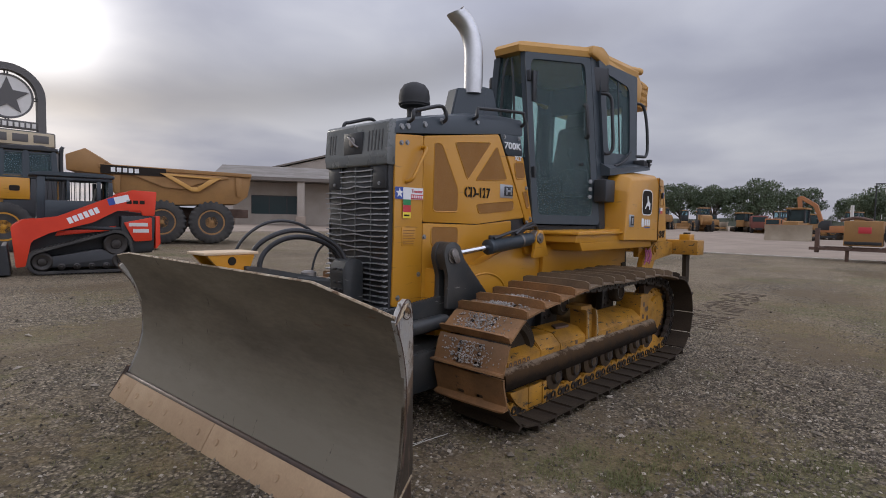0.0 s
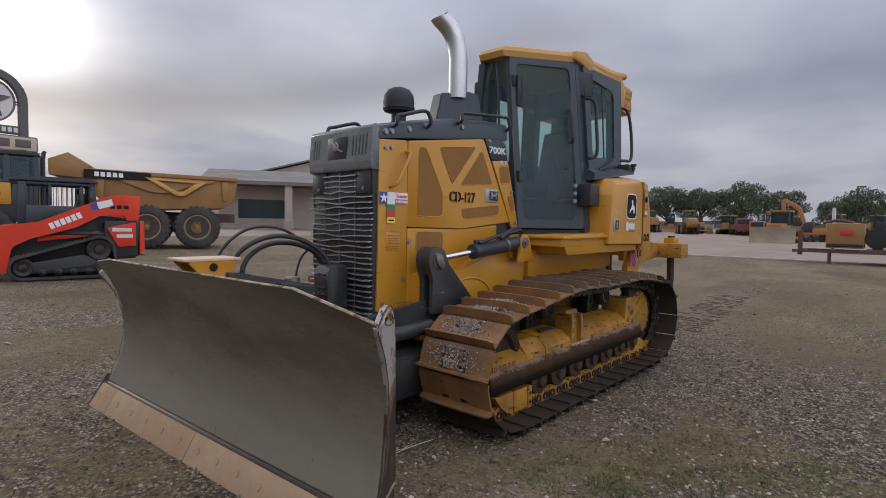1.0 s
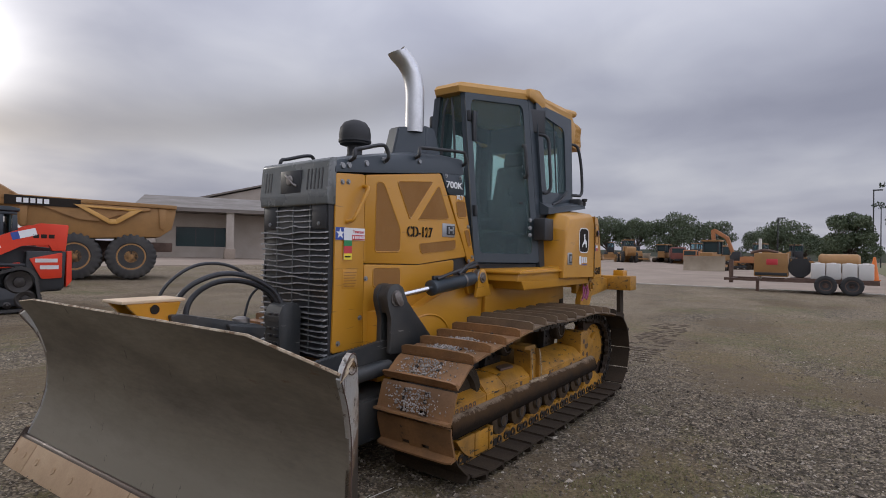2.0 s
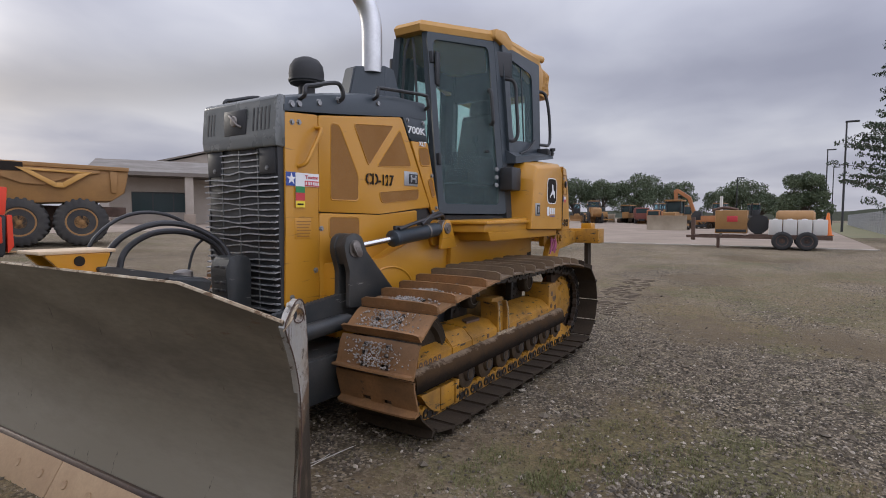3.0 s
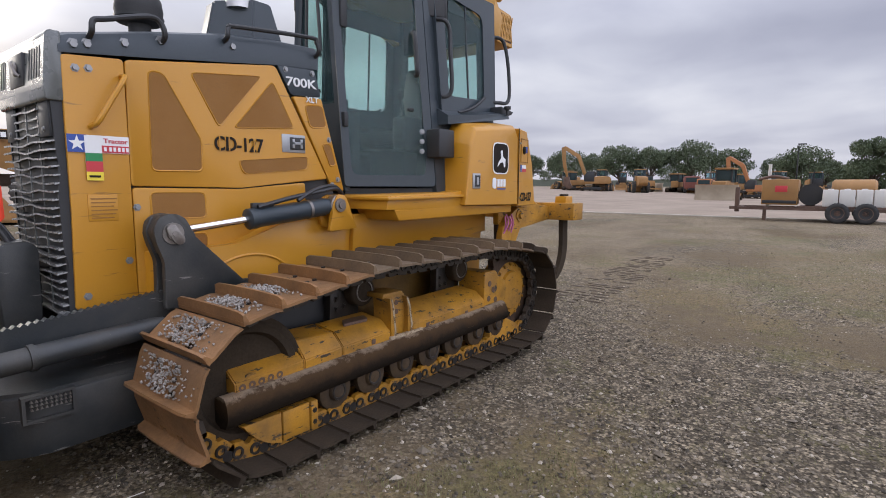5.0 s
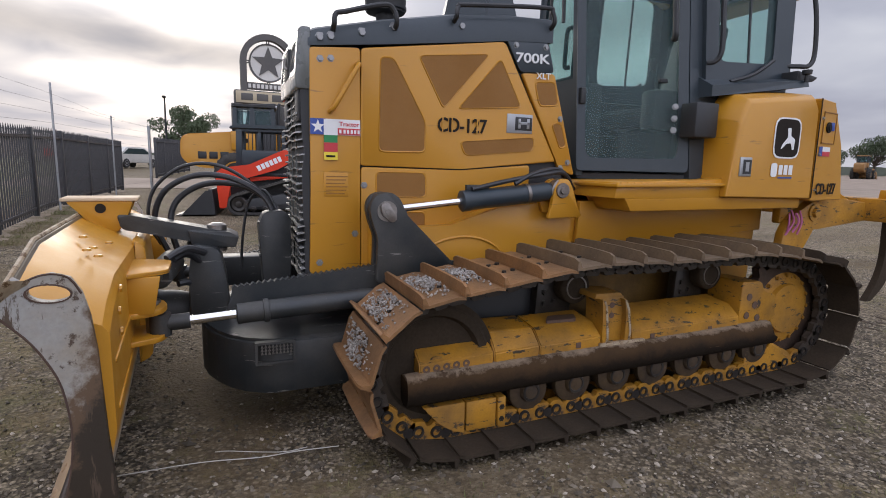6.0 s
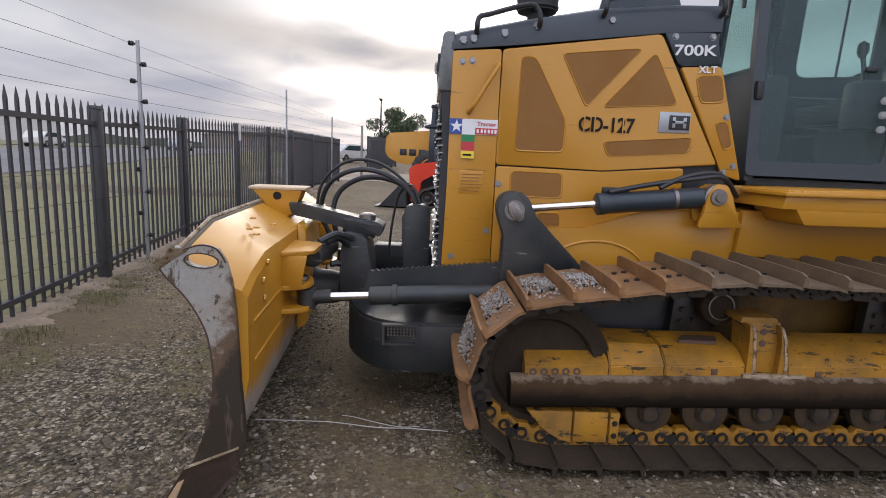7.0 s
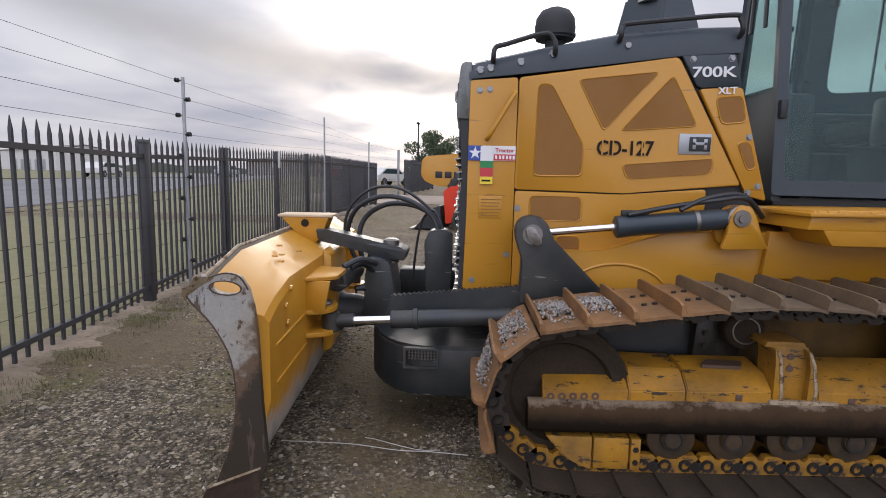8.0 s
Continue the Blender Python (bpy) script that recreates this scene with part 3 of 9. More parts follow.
def text_mesh(body, size, material, name="lettering", shear=0.0, space=1.0, depth=0.002):
    cu = bpy.data.curves.new(name, "FONT")
    cu.body, cu.size, cu.extrude, cu.shear, cu.space_character = body, size, depth, shear, space
    cu.offset = size * 0.018
    cu.align_x, cu.align_y = "LEFT", "BOTTOM_BASELINE"
    tmp = bpy.data.objects.new(name, cu)
    scene.collection.objects.link(tmp)
    me = bpy.data.meshes.new_from_object(tmp.evaluated_get(bpy.context.evaluated_depsgraph_get()))
    bpy.data.objects.remove(tmp)
    me.materials.clear()
    me.materials.append(material)
    return me


SIDE = Matrix(((1, 0, 0, 0), (0, 0, -1, 0), (0, 1, 0, 0), (0, 0, 0, 1)))     # lettering that faces -y


def lettering(body, size, width, x, y, z, material, parent, name="lettering", turn=0.0, tilt=0.0):
    """Letters of that height on a face towards -y, stretched to the width, from their lower left corner."""
    me = text_mesh(body, size, material, name)
    xs = [v.co.x for v in me.vertices]
    ys = [v.co.y for v in me.vertices]
    kx, ky = width / (max(xs) - min(xs)), size / (max(ys) - min(ys))
    me.transform(Matrix.Translation((x, y, z)) @ pose(0, 0, 0, 0, tilt, turn) @ SIDE @ Matrix.Diagonal((kx, ky, 1, 1)) @ Matrix.Translation((-min(xs), -min(ys), 0)))
    return part(name, me, material, parent)


BOLTS = {}


def bolt(parent, p, axis, r=0.014, h=0.012, material=None, name="bolt"):
    """One hexagon bolt head on its washer; alike bolts share a mesh."""
    material = material or BOLT
    key = (r, h, material.name)
    if key not in BOLTS:
        BOLTS[key] = mesh_of(lathe(B(), (0, 0, 0), (0, 0, 1), [(0, r * 1.5), (h * 0.25, r * 1.5), (h * 0.25, r), (h, r * 0.92)], 6), material, "bolt")
    ob = part(name, BOLTS[key], material, parent)
    ob.matrix_basis = Matrix.Translation(p) @ Vector(axis).to_track_quat("Z", "Y").to_matrix().to_4x4()
    return ob

# ---- ground ----
def ground_z(x, y):
    """The yard rises gently towards the street side and lies flat under the bulldozer."""
    rise = 1.3 * (1 - math.exp(-0.03 * max(0.0, y - 10.0) / 1.3))
    # low bank along the picket fence
    bank_up, bank_down, near = [min(1.0, max(0.0, q)) for q in ((y - 2.6) / 7.4, (18.5 - y) / 8.0, (-3.1 - x) / 0.9)]
    return rise + 0.20 * bank_up * bank_down * near * near * (3 - 2 * near)


PATCHES = ((-0.35, -1.62, 0.25), (0.1, -1.75, 0.25), (0.2, -2.3, 0.45), (0.4, -2.8, 0.4), (0.25, -3.1, 0.4), (-0.3, -1.85, 0.32), (-0.62, -1.4, 0.25), (-0.67, -0.95, 0.22), (0.75, -2.15, 0.22), (1.95, -1.5, 0.22), (1.5, -2.0, 0.25),
           (7.2, -1.6, 0.8), (8.0, -2.9, 1.1), (4.2, -2.6, 0.5), (5.6, -3.5, 0.8), (5.2, -1.5, 0.45), (3.3, -2.95, 0.4), (12.0, -4.5, 2.2), (10.5, -2.2, 1.0),
           (-1.6, 4.0, 0.5), (-2.1, 3.9, 0.5), (-2.3, 1.2, 0.38), (-2.2, 0.2, 0.35), (-2.15, -0.25, 0.3), (-0.8, 7.3, 1.0), (-3.3, -0.1, 0.3), (-2.65, -0.75, 0.25), (-2.6, -1.2, 0.28))
HEAPS = ((2.3, -2.6, 0.55), (2.6, -3.3, 0.6), (1.25, -2.75, 0.42), (1.25, -3.3, 0.45), (0.7, -3.4, 0.35), (2.0, -1.0, 0.35), (1.4, -1.5, 0.3), (0.6, -1.45, 0.3), (-3.0, -0.8, 0.35), (-2.5, -0.95, 0.3))
DAMP_SHADE = ((-1.15, -0.70, 0.38), (-0.95, -0.25, 0.5), (-1.2, 0.3, 0.5), (-0.72, -1.22, 0.28), (-0.25, -1.40, 0.22), (0.4, -1.36, 0.20), (1.0, -1.34, 0.18))       # bare soil round the machine: damp, and darkened for its shadow


def lobes_at(x, y, spots):
    return sum(math.exp(-((x - a) ** 2 + (y - b) ** 2) / (r * r)) for a, b, r in spots)


def overgrown(x, y):
    """How far grass has taken over the gravel at that place, 0 to 1: known patches and scattered ones."""
    v = (0.95 if x < 3.0 else 1.7) * lobes_at(x, y, PATCHES) - 1.2 * lobes_at(x, y, HEAPS)
    v += 1.7 * noise.fractal(Vector((x * 0.45, y * 0.45, 3.0)), 1.0, 2.0, 5) * min(1.0, 0.55 + math.hypot(x, y + 2) * 0.06)
    return min(1.0, max(0.0, v))


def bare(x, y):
    """How far brown soil shows at that place, 0 to 1: worn gravel, and damp and shadow by the machine."""
    v = 0.44 + 1.4 * noise.fractal(Vector((x * 0.33 + 7, y * 0.45, 8.0)), 1.0, 2.0, 5) - 0.9 * lobes_at(x, y, HEAPS) + 0.75 * lobes_at(x, y, DAMP_SHADE)
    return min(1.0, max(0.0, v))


def dusty(x, y):
    """How far the ground is packed with pale fines, as it is where vehicles turn towards the lot."""
    v = 0.9 * min(1.0, max(0.0, (x - 2.0) / 9.0)) + 0.9 * min(1.0, max(0.0, (y - 5.0) / 9.0)) + 0.8 * math.exp(-((x - 3.5) ** 2 + (y + 1.4) ** 2) / 0.3) + 0.8 * math.exp(-((x - 5.0) ** 2 + (y + 3.7) ** 2) / 0.5)
    v += 1.3 * noise.fractal(Vector((x * 0.22 + 3, y * 0.5, 5.0)), 1.0, 2.0, 5)
    return min(1.0, max(0.0, v))


bm = B()
xs = [-900, -300, -120, -60, -30, -16, -10] + [-8, -7, -6, -5.2] + [-4.8 + 0.15 * i for i in range(0, 88)] + [8.4 + 0.4 * i for i in range(0, 62)] + [36, 45, 60, 90, 140, 300, 900]
ys = [-900, -300, -100, -40, -20, -12] + [-9 + 0.5 * i for i in range(0, 9)] + [-4.5 + 0.15 * i for i in range(0, 46)] + [2.4 + 0.4 * i for i in range(0, 55)] + [27, 33, 40, 50, 63, 90, 140, 300, 900]
grid = [[bm.verts.new((x, y, ground_z(x, y))) for y in ys] for x in xs]
for i in range(len(xs) - 1):
    for j in range(len(ys) - 1):
        bm.faces.new((grid[i][j], grid[i + 1][j], grid[i + 1][j + 1], grid[i][j + 1]))
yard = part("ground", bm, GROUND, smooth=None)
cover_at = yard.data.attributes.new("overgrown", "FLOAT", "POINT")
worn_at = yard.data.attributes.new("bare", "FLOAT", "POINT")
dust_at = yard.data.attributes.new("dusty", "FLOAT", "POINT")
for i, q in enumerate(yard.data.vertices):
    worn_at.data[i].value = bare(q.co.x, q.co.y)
    dust_at.data[i].value = dusty(q.co.x, q.co.y)
    cover_at.data[i].value = overgrown(q.co.x, q.co.y) if abs(q.co.x) < 60 and abs(q.co.y) < 60 else 0.3
tagged(yard, "grey gravel yard with thin dry grass patches", "ground", kind="structure")


def sheet(name, corners, lift, material, label, category, step=4.0):
    """A strip of paving laid on the ground, between four corners, with a real edge."""
    a, b, c, d = [Vector(p) for p in corners]
    nu, nv = max(1, int((b - a).length / step)), max(1, int((d - a).length / step))
    nu, nv = min(nu, 40), min(nv, 40)
    bm = B()
    rows = []
    for i in range(nu + 1):
        u = i / nu
        row = []
        for j in range(nv + 1):
            v = j / nv
            p = (a * (1 - u) + b * u) * (1 - v) + (d * (1 - u) + c * u) * v
            row.append(bm.verts.new((p.x, p.y, ground_z(p.x, p.y) + lift)))
        rows.append(row)
    for i in range(nu):
        for j in range(nv):
            bm.faces.new((rows[i][j], rows[i + 1][j], rows[i + 1][j + 1], rows[i][j + 1]))
    edge = [e for e in bm.edges if e.is_boundary]
    ext = bmesh.ops.extrude_edge_only(bm, edges=edge)
    for v in ext["geom"]:
        if isinstance(v, bmesh.types.BMVert):
            v.co.z -= lift + 0.05
    return tagged(part(name, bm, material, smooth=None), label, category, kind="structure")


sheet("pavement", [(24.6, -5.6), (170, -5.6), (170, 75), (24.6, 75)], 0.02, CONCRETE, "pale worn concrete equipment lot", "pavement", 5)
sheet("pavement_street_side", [(1, 27), (24.5, 27), (24.5, 75), (1, 75)], 0.02, CONCRETE, "pale concrete apron before the building", "pavement", 5)
sheet("kerb", [(24.35, -5.6), (24.62, -5.6), (24.62, 75), (24.35, 75)], 0.035, mat("pale_kerb_concrete", (0.50, 0.45, 0.38), 0.85, second=(0.36, 0.32, 0.27), amount=0.8, scale=0.8, fine=20, grain=0.2, bump=0.2), "pale worn concrete edge of the lot", "kerb", 3)
sheet("lawn", [(46, -11), (170, -16), (170, -5.7), (40, -5.7)], 0.015, LAWN, "rough green grass strip along a fence", "grass", 6)
# beyond the picket fence: verge, road, far verge
sheet("verge", [(2.2, -40), (-2.6, -40), (-30, 90), (-17.4, 90)], 0.012, LAWN, "mown grass verge outside the fence", "grass", 4)
sheet("road", [(1.0, -60), (-7, -60), (-62, 140), (-41, 140)], 0.03, ASPHALT, "grey asphalt road beyond the fence", "road", 6)
sheet("verge_far", [(-7.2, -60), (-90, -60), (-150, 140), (-62.3, 140)], 0.012, LAWN, "dry grass field across the road", "grass", 8)

# ---- bulldozer ----
dozer = thing("bulldozer", "yellow crawler bulldozer with a six-way blade, parked on gravel", "bulldozer", pose(0.9, 0, 0))
BASE = Matrix.Translation((-0.9, 0, 0))


def dpart(name, bm, material, parent=None, label="", smooth=35):
    ob = part(name, bm, material, parent or dozer, label, smooth)
    if parent is None:
        ob.matrix_parent_inverse = BASE
    return ob


HY = 0.355                                         # half width of the engine hood
# engine core behind the panels, so that nothing is seen through
bm = B()
prism(bm, [(-0.66, 0.72), (0.80, 0.72), (0.86, 1.25), (0.66, 2.00), (0.40, 1.99), (-0.66, 1.87)], -HY + 0.035, HY - 0.035)
dpart("engine_bay", bm, BLACK)


def dbolt(p, axis, r=0.014, h=0.012, material=None):
    bolt(dozer, p, axis, r, h, material).matrix_parent_inverse = BASE


def panel(name, poly, y0, material, label="", r=0.02, thick=0.028, screens=(), side=-1, bev=0.005):
    bm = B()
    prism(bm, ngon_round(poly, r), y0, y0 + side * thick, bev=bev)
    ob = dpart(name, bm, material, label=label)
    for s in screens:
        bm = B()
        prism(bm, ngon_round(s, 0.028), y0 + side * (thick - 0.004), y0 + side * (thick + 0.003))
        part("mesh_screen", bm, MESHY, ob)
        # pressed lip round the opening
        out = ngon_round(s, 0.028)
        c = Vector((sum(p[0] for p in out) / len(out), sum(p[1] for p in out) / len(out)))
        bm = B()
        yl = y0 + side * (thick + 0.001)
        ring = [[], [], []]
        for p in out:
            d = (Vector(p) - c).normalized()
            for k, (off, h) in enumerate(((0.009, 0.0), (0.004, 0.005), (-0.003, 0.001))):
                q = Vector(p) + d * off
                ring[k].append((q.x, yl + side * h, q.y))
        loft(bm, ring, cap=False)
        part("screen_lip", bm, material, ob)
    return ob


SCREENS_DOOR = ([(-0.330, 1.880), (-0.258, 1.877), (-0.078, 1.56), (-0.080, 1.397), (-0.338, 1.395)],
                [(-0.116, 1.905), (0.302, 1.950), (0.030, 1.640)],
                [(0.378, 1.932), (0.122, 1.643), (0.520, 1.674)],
                [(0.140, 1.460), (0.172, 1.385), (0.614, 1.423), (0.620, 1.502)])
for s in (-1, 1):
    y0 = s * (HY - 0.03)
    panel("front_side_panel", [(-0.700, 1.895), (-0.440, 1.915), (-0.440, 0.740), (-0.712, 0.740), (-0.700, 1.20)], y0, YELLOW, side=s)
    door = panel("engine_door", [(-0.434, 1.915), (0.402, 2.030), (0.782, 1.362), (0.150, 1.306), (-0.440, 1.314)], y0, YELLOW, screens=SCREENS_DOOR, side=s)
    panel("lower_side_panel", [(-0.436, 1.307), (0.150, 1.299), (0.60, 1.338), (0.60, 1.04), (0.00, 0.98), (-0.02, 0.74), (-0.436, 0.74)], y0, YELLOW, side=s,
          screens=([(-0.352, 1.281), (-0.073, 1.279), (-0.069, 1.147), (-0.348, 1.150)], [(-0.20, 1.06), (-0.07, 1.06), (-0.07, 0.88), (-0.12, 0.88)]))
    panel("cowl_panel", [(0.520, 1.868), (0.745, 1.880), (0.925, 1.280), (0.818, 1.310)], y0, YELLOW, side=s,
          screens=([(0.612, 1.822), (0.746, 1.832), (0.775, 1.700), (0.650, 1.690)], [(0.742, 1.586), (0.806, 1.594), (0.848, 1.460), (0.806, 1.447)]))
    panel("cowl_badge_panel", [(0.412, 2.042), (0.695, 2.052), (0.742, 1.886), (0.513, 1.873)], y0, NAVY, side=s)
    # hinges and bolts
    for x, z in ((-0.645, 1.842), (-0.592, 1.848), (-0.66, 0.80), (-0.47, 0.95), (-0.42, 1.21), (0.80, 1.62), (0.87, 1.36), (0.475, 2.020), (0.675, 2.026), (0.82, 1.325)):
        dbolt((x, s * (HY - 0.003), z), (0, s, 0), 0.013)
    # pull handle on the front panel
    bm = B()
    tube(bm, [(-0.455, s * HY, 1.83), (-0.462, s * (HY + 0.05), 1.815), (-0.53, s * (HY + 0.055), 1.70), (-0.585, s * (HY + 0.05), 1.605), (-0.60, s * HY, 1.585)], 0.0125, 8, 5)
    dpart("grab_handle", bm, YELLOW)
    # latch
    bm = B()
    box(bm, (0.432, s * (HY - 0.012), 1.522), (0.606, s * (HY + 0.003), 1.634), 0.006)
    latch = dpart("door_latch", bm, GALV, label="zinc latch plate")
    bm = B()
    box(bm, (0.487, s * (HY + 0.001), 1.540), (0.600, s * (HY + 0.008), 1.616), 0.004)
    part("latch_recess", bm, BLACK, latch)
    bm = B()
    for x0, x1, z0, z1 in ((0.503, 0.520, 1.55, 1.606), (0.562, 0.580, 1.55, 1.606), (0.503, 0.58, 1.572, 1.588)):
        box(bm, (x0, s * (HY + 0.007), z0), (x1, s * (HY + 0.012), z1), 0.002)
    part("latch_lever", bm, GALV, latch)
    # pressed data plate
    bm = B()
    box(bm, (-0.634, s * (HY - 0.006), 1.150), (-0.506, s * (HY + 0.0015), 1.275), 0.002)
    plate = dpart("data_plate", bm, YELLOW)
    for k in range(6):
        bm = B()
        box(bm, (-0.622, s * (HY + 0.001), 1.162 + k * 0.018), (-0.525 + 0.008 * (k % 3), s * (HY + 0.0024), 1.168 + k * 0.018))
        part("plate_line", bm, MESHY, plate)

# lettering on the hood side towards the walk
YF = -HY - 0.003
lettering("CD-127", 0.080, 0.305, -0.003, YF, 1.510, INK, dozer, "stencil_lettering").matrix_parent_inverse = BASE
stencil = bpy.data.objects["stencil_lettering"]
for x in (0.026, 0.083, 0.238):                       # bridges of the stencil
    bm = B()
    box(bm, (x - 0.0035, YF - 0.0032, 1.508), (x + 0.0035, YF - 0.0021, 1.592))
    part("stencil_bridge", bm, YELLOW, stencil)
lettering("700K", 0.055, 0.230, 0.475, YF, 1.925, WHITE, dozer, "model_lettering", tilt=-1.5).matrix_parent_inverse = BASE
lettering("XLT", 0.036, 0.100, 0.615, YF - 0.0005, 1.842, WHITE, dozer, "model_lettering", tilt=-1.5).matrix_parent_inverse = BASE


def star_poly(cx, cz, r, k=0.40, n=5):
    return [(cx + (r if i % 2 == 0 else r * k) * math.sin(math.pi * i / n), cz + (r if i % 2 == 0 else r * k) * math.cos(math.pi * i / n)) for i in range(2 * n)]


def flat(name, poly, y, material, parent=None, depth=0.0015):
    bm = B()
    prism(bm, poly, y, y - depth)
    return dpart(name, bm, material, parent, smooth=None)


def rect(x0, z0, x1, z1):
    return [(x0, z0), (x1, z0), (x1, z1), (x0, z1)]


stick = flat("dealer_sticker", rect(-0.700, 1.468, -0.441, 1.548), YF + 0.001, WHITE)
flat("sticker_field", rect(-0.700, 1.468, -0.622, 1.548), YF - 0.0006, BLUE, stick)
flat("sticker_star", star_poly(-0.661, 1.508, 0.036), YF - 0.0022, WHITE, stick)
flat("sticker_stripe", rect(-0.560, 1.470, -0.443, 1.503), YF - 0.0006, REDTAG, stick)
for x0 in (-0.552, -0.530, -0.512, -0.492, -0.474, -0.456):
    flat("sticker_bar", rect(x0, 1.477, x0 + 0.011, 1.496), YF - 0.0022, WHITE, stick)
lettering("Tractor", 0.022, 0.105, -0.552, YF - 0.0008, 1.514, REDTAG, stick, "sticker_lettering")
tag = flat("inspection_tag", rect(-0.632, 1.340, -0.562, 1.545), YF - 0.004, WHITE)
flat("tag_stripe", rect(-0.632, 1.428, -0.562, 1.466), YF - 0.0056, GREEN, tag)
flat("tag_stripe", rect(-0.632, 1.380, -0.562, 1.428), YF - 0.0056, REDTAG, tag)
flat("tag_stripe", rect(-0.632, 1.340, -0.562, 1.380), YF - 0.0056, YELTAG, tag)
flat("tag_bar", rect(-0.622, 1.354, -0.575, 1.364), YF - 0.0072, INK, tag)

# hood top
bm = B()
prof = lambda zs, zt: [(-HY, zs), (-HY, zt - 0.055), (-HY + 0.02, zt - 0.018), (-HY + 0.075, zt), (HY - 0.075, zt), (HY - 0.02, zt - 0.018), (HY, zt - 0.055), (HY, zs)]
loft(bm, [[(x, y, z) for y, z in prof(zs, zt)] for x, zs, zt in ((-0.705, 1.900, 1.985), (-0.66, 1.905, 2.005), (-0.3, 1.945, 2.085), (0.10, 1.995, 2.160), (0.42, 2.036, 2.195), (0.72, 2.055, 2.205))])
hood = dpart("hood_top", bm, NAVY, label="dark slate hood cover")
for s in (-1, 1):
    for x, z in ((-0.645, 1.945), (-0.590, 1.955), (-0.43, 1.99), (-0.26, 2.035), (0.13, 2.085)):
        dbolt((x, s * (HY - 0.004), z), (0, s, 0), 0.018, 0.014)
    for x0, x1, z0, z1, h in ((-0.575, -0.255, 2.015, 2.07, 0.060), (0.085, 0.70, 2.13, 2.175, 0.058)):
        bm = B()
        yy, yo = s * (HY - 0.03), s * (HY + 0.035)
        tube(bm, [(x0, yy, z0 - 0.03), (x0 - 0.005, yo, z0 - 0.01), (x0 + 0.005, yo, z0 + h * 0.7), (x0 + 0.06, yo, z0 + h), (x1 - 0.07, yo, z1 + h), (x1 - 0.015, yo, z1 + h * 0.65), (x1, yo, z1 - 0.02), (x1, yy, z1 - 0.05)], 0.0135, 8, 5)
        dpart("hood_handrail", bm, BLACK)

# nose: shroud above, wavy grille below
bm = B()
prism(bm, ngon_round([(-0.766, 1.690), (-0.770, 1.76), (-0.752, 1.970), (-0.738, 1.990), (-0.690, 1.992), (-0.690, 1.690)], 0.012), -0.352, 0.352, bev=0.007)
nose = dpart("nose_shroud", bm, CHARCOAL, label="grey plastic nose shroud with a lamp recess")
# lamp recess drawn as a flat black plate, its shade put into the colour
bm = B()
box(bm, (-0.7715, -0.09, 1.775), (-0.745, 0.12, 1.925), 0.004)
part("lamp_recess", bm, BLACK, nose)
bm = B()
lathe(bm, (-0.765, 0.02, 1.86), (-1, 0, 0), [(0, 0.030), (0.010, 0.034), (0.016, 0.028), (0.018, 0.0)], 16)
part("work_lamp", bm, STEEL, nose)
bm = B()
tube(bm, [(-0.770, -0.05, 1.82), (-0.780, -0.02, 1.835), (-0.780, 0.04, 1.885), (-0.770, 0.07, 1.90)], 0.008, 8, 4)
part("lamp_bracket", bm, STEEL, nose)
for y0 in (-0.30, -0.265, -0.23, -0.195, -0.16, 0.23, 0.26, 0.29):
    bm = B()
    prism(bm, [(-0.7695, 1.79), (-0.758, 1.925), (-0.745, 1.925), (-0.755, 1.79)], y0, y0 + 0.012)
    part("vent_slot", bm, BLACK, nose)
bm = B()
box(bm, (-0.735, -0.335, 0.70), (-0.70, 0.335, 1.70), 0.006)
grille = dpart("grille", bm, BLACK, label="black wavy-slat radiator grille")
for s in (-1, 1):
    bm = B()
    prism(bm, [(-0.700, 1.70), (-0.745, 1.69), (-0.738, 1.45), (-0.724, 1.38), (-0.742, 1.28), (-0.738, 1.02), (-0.722, 0.96), (-0.736, 0.88), (-0.730, 0.70), (-0.700, 0.70)], s * 0.322, s * 0.340)
    part("grille_edge", bm, BLACK, grille)
slat_me = []
for kind in range(4):
    bm = B()
    rows = []
    r = random.Random(kind)
    for i in range(25):
        y = -0.338 + 0.676 * i / 24
        w = 0.010 * math.sin(y * 13 + kind * 1.7) * math.exp(-((y - 0.05) / 0.2) ** 2) * (0.3 if kind == 0 else 1) + r.uniform(-0.0012, 0.0012)
        x = -0.762 + 0.008 * math.cos(y * 4.6)
        rows.append([(x, y, w - 0.0042), (x, y, w + 0.0042), (x + 0.040, y, w + 0.009), (x + 0.040, y, w + 0.003)])
    loft(bm, rows)
    for f in bm.faces:                              # only the front edges are light grey, the rest black
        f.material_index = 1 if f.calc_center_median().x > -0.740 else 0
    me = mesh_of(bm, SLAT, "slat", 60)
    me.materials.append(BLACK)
    slat_me.append(me)
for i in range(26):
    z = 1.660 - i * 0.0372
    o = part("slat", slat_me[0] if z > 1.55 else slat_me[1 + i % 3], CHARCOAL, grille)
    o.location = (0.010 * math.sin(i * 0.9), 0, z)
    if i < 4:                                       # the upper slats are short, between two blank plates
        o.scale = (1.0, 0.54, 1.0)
for y in (-0.165, 0.01, 0.18):
    bm = B()
    box(bm, (-0.750, y - 0.003, 0.72), (-0.743, y + 0.003, 1.69), 0.001)
    part("grille_rib", bm, CHARCOAL, grille)
for s in (-1, 1):
    bm = B()
    box(bm, (-0.752, s * 0.185, 1.535), (-0.730, s * 0.325, 1.695), 0.003)
    bp = part("blank_plate", bm, BLACK, grille)
    bolt(bp, (-0.752, s * 0.255, 1.57), (-1, 0, 0), 0.010, 0.008)

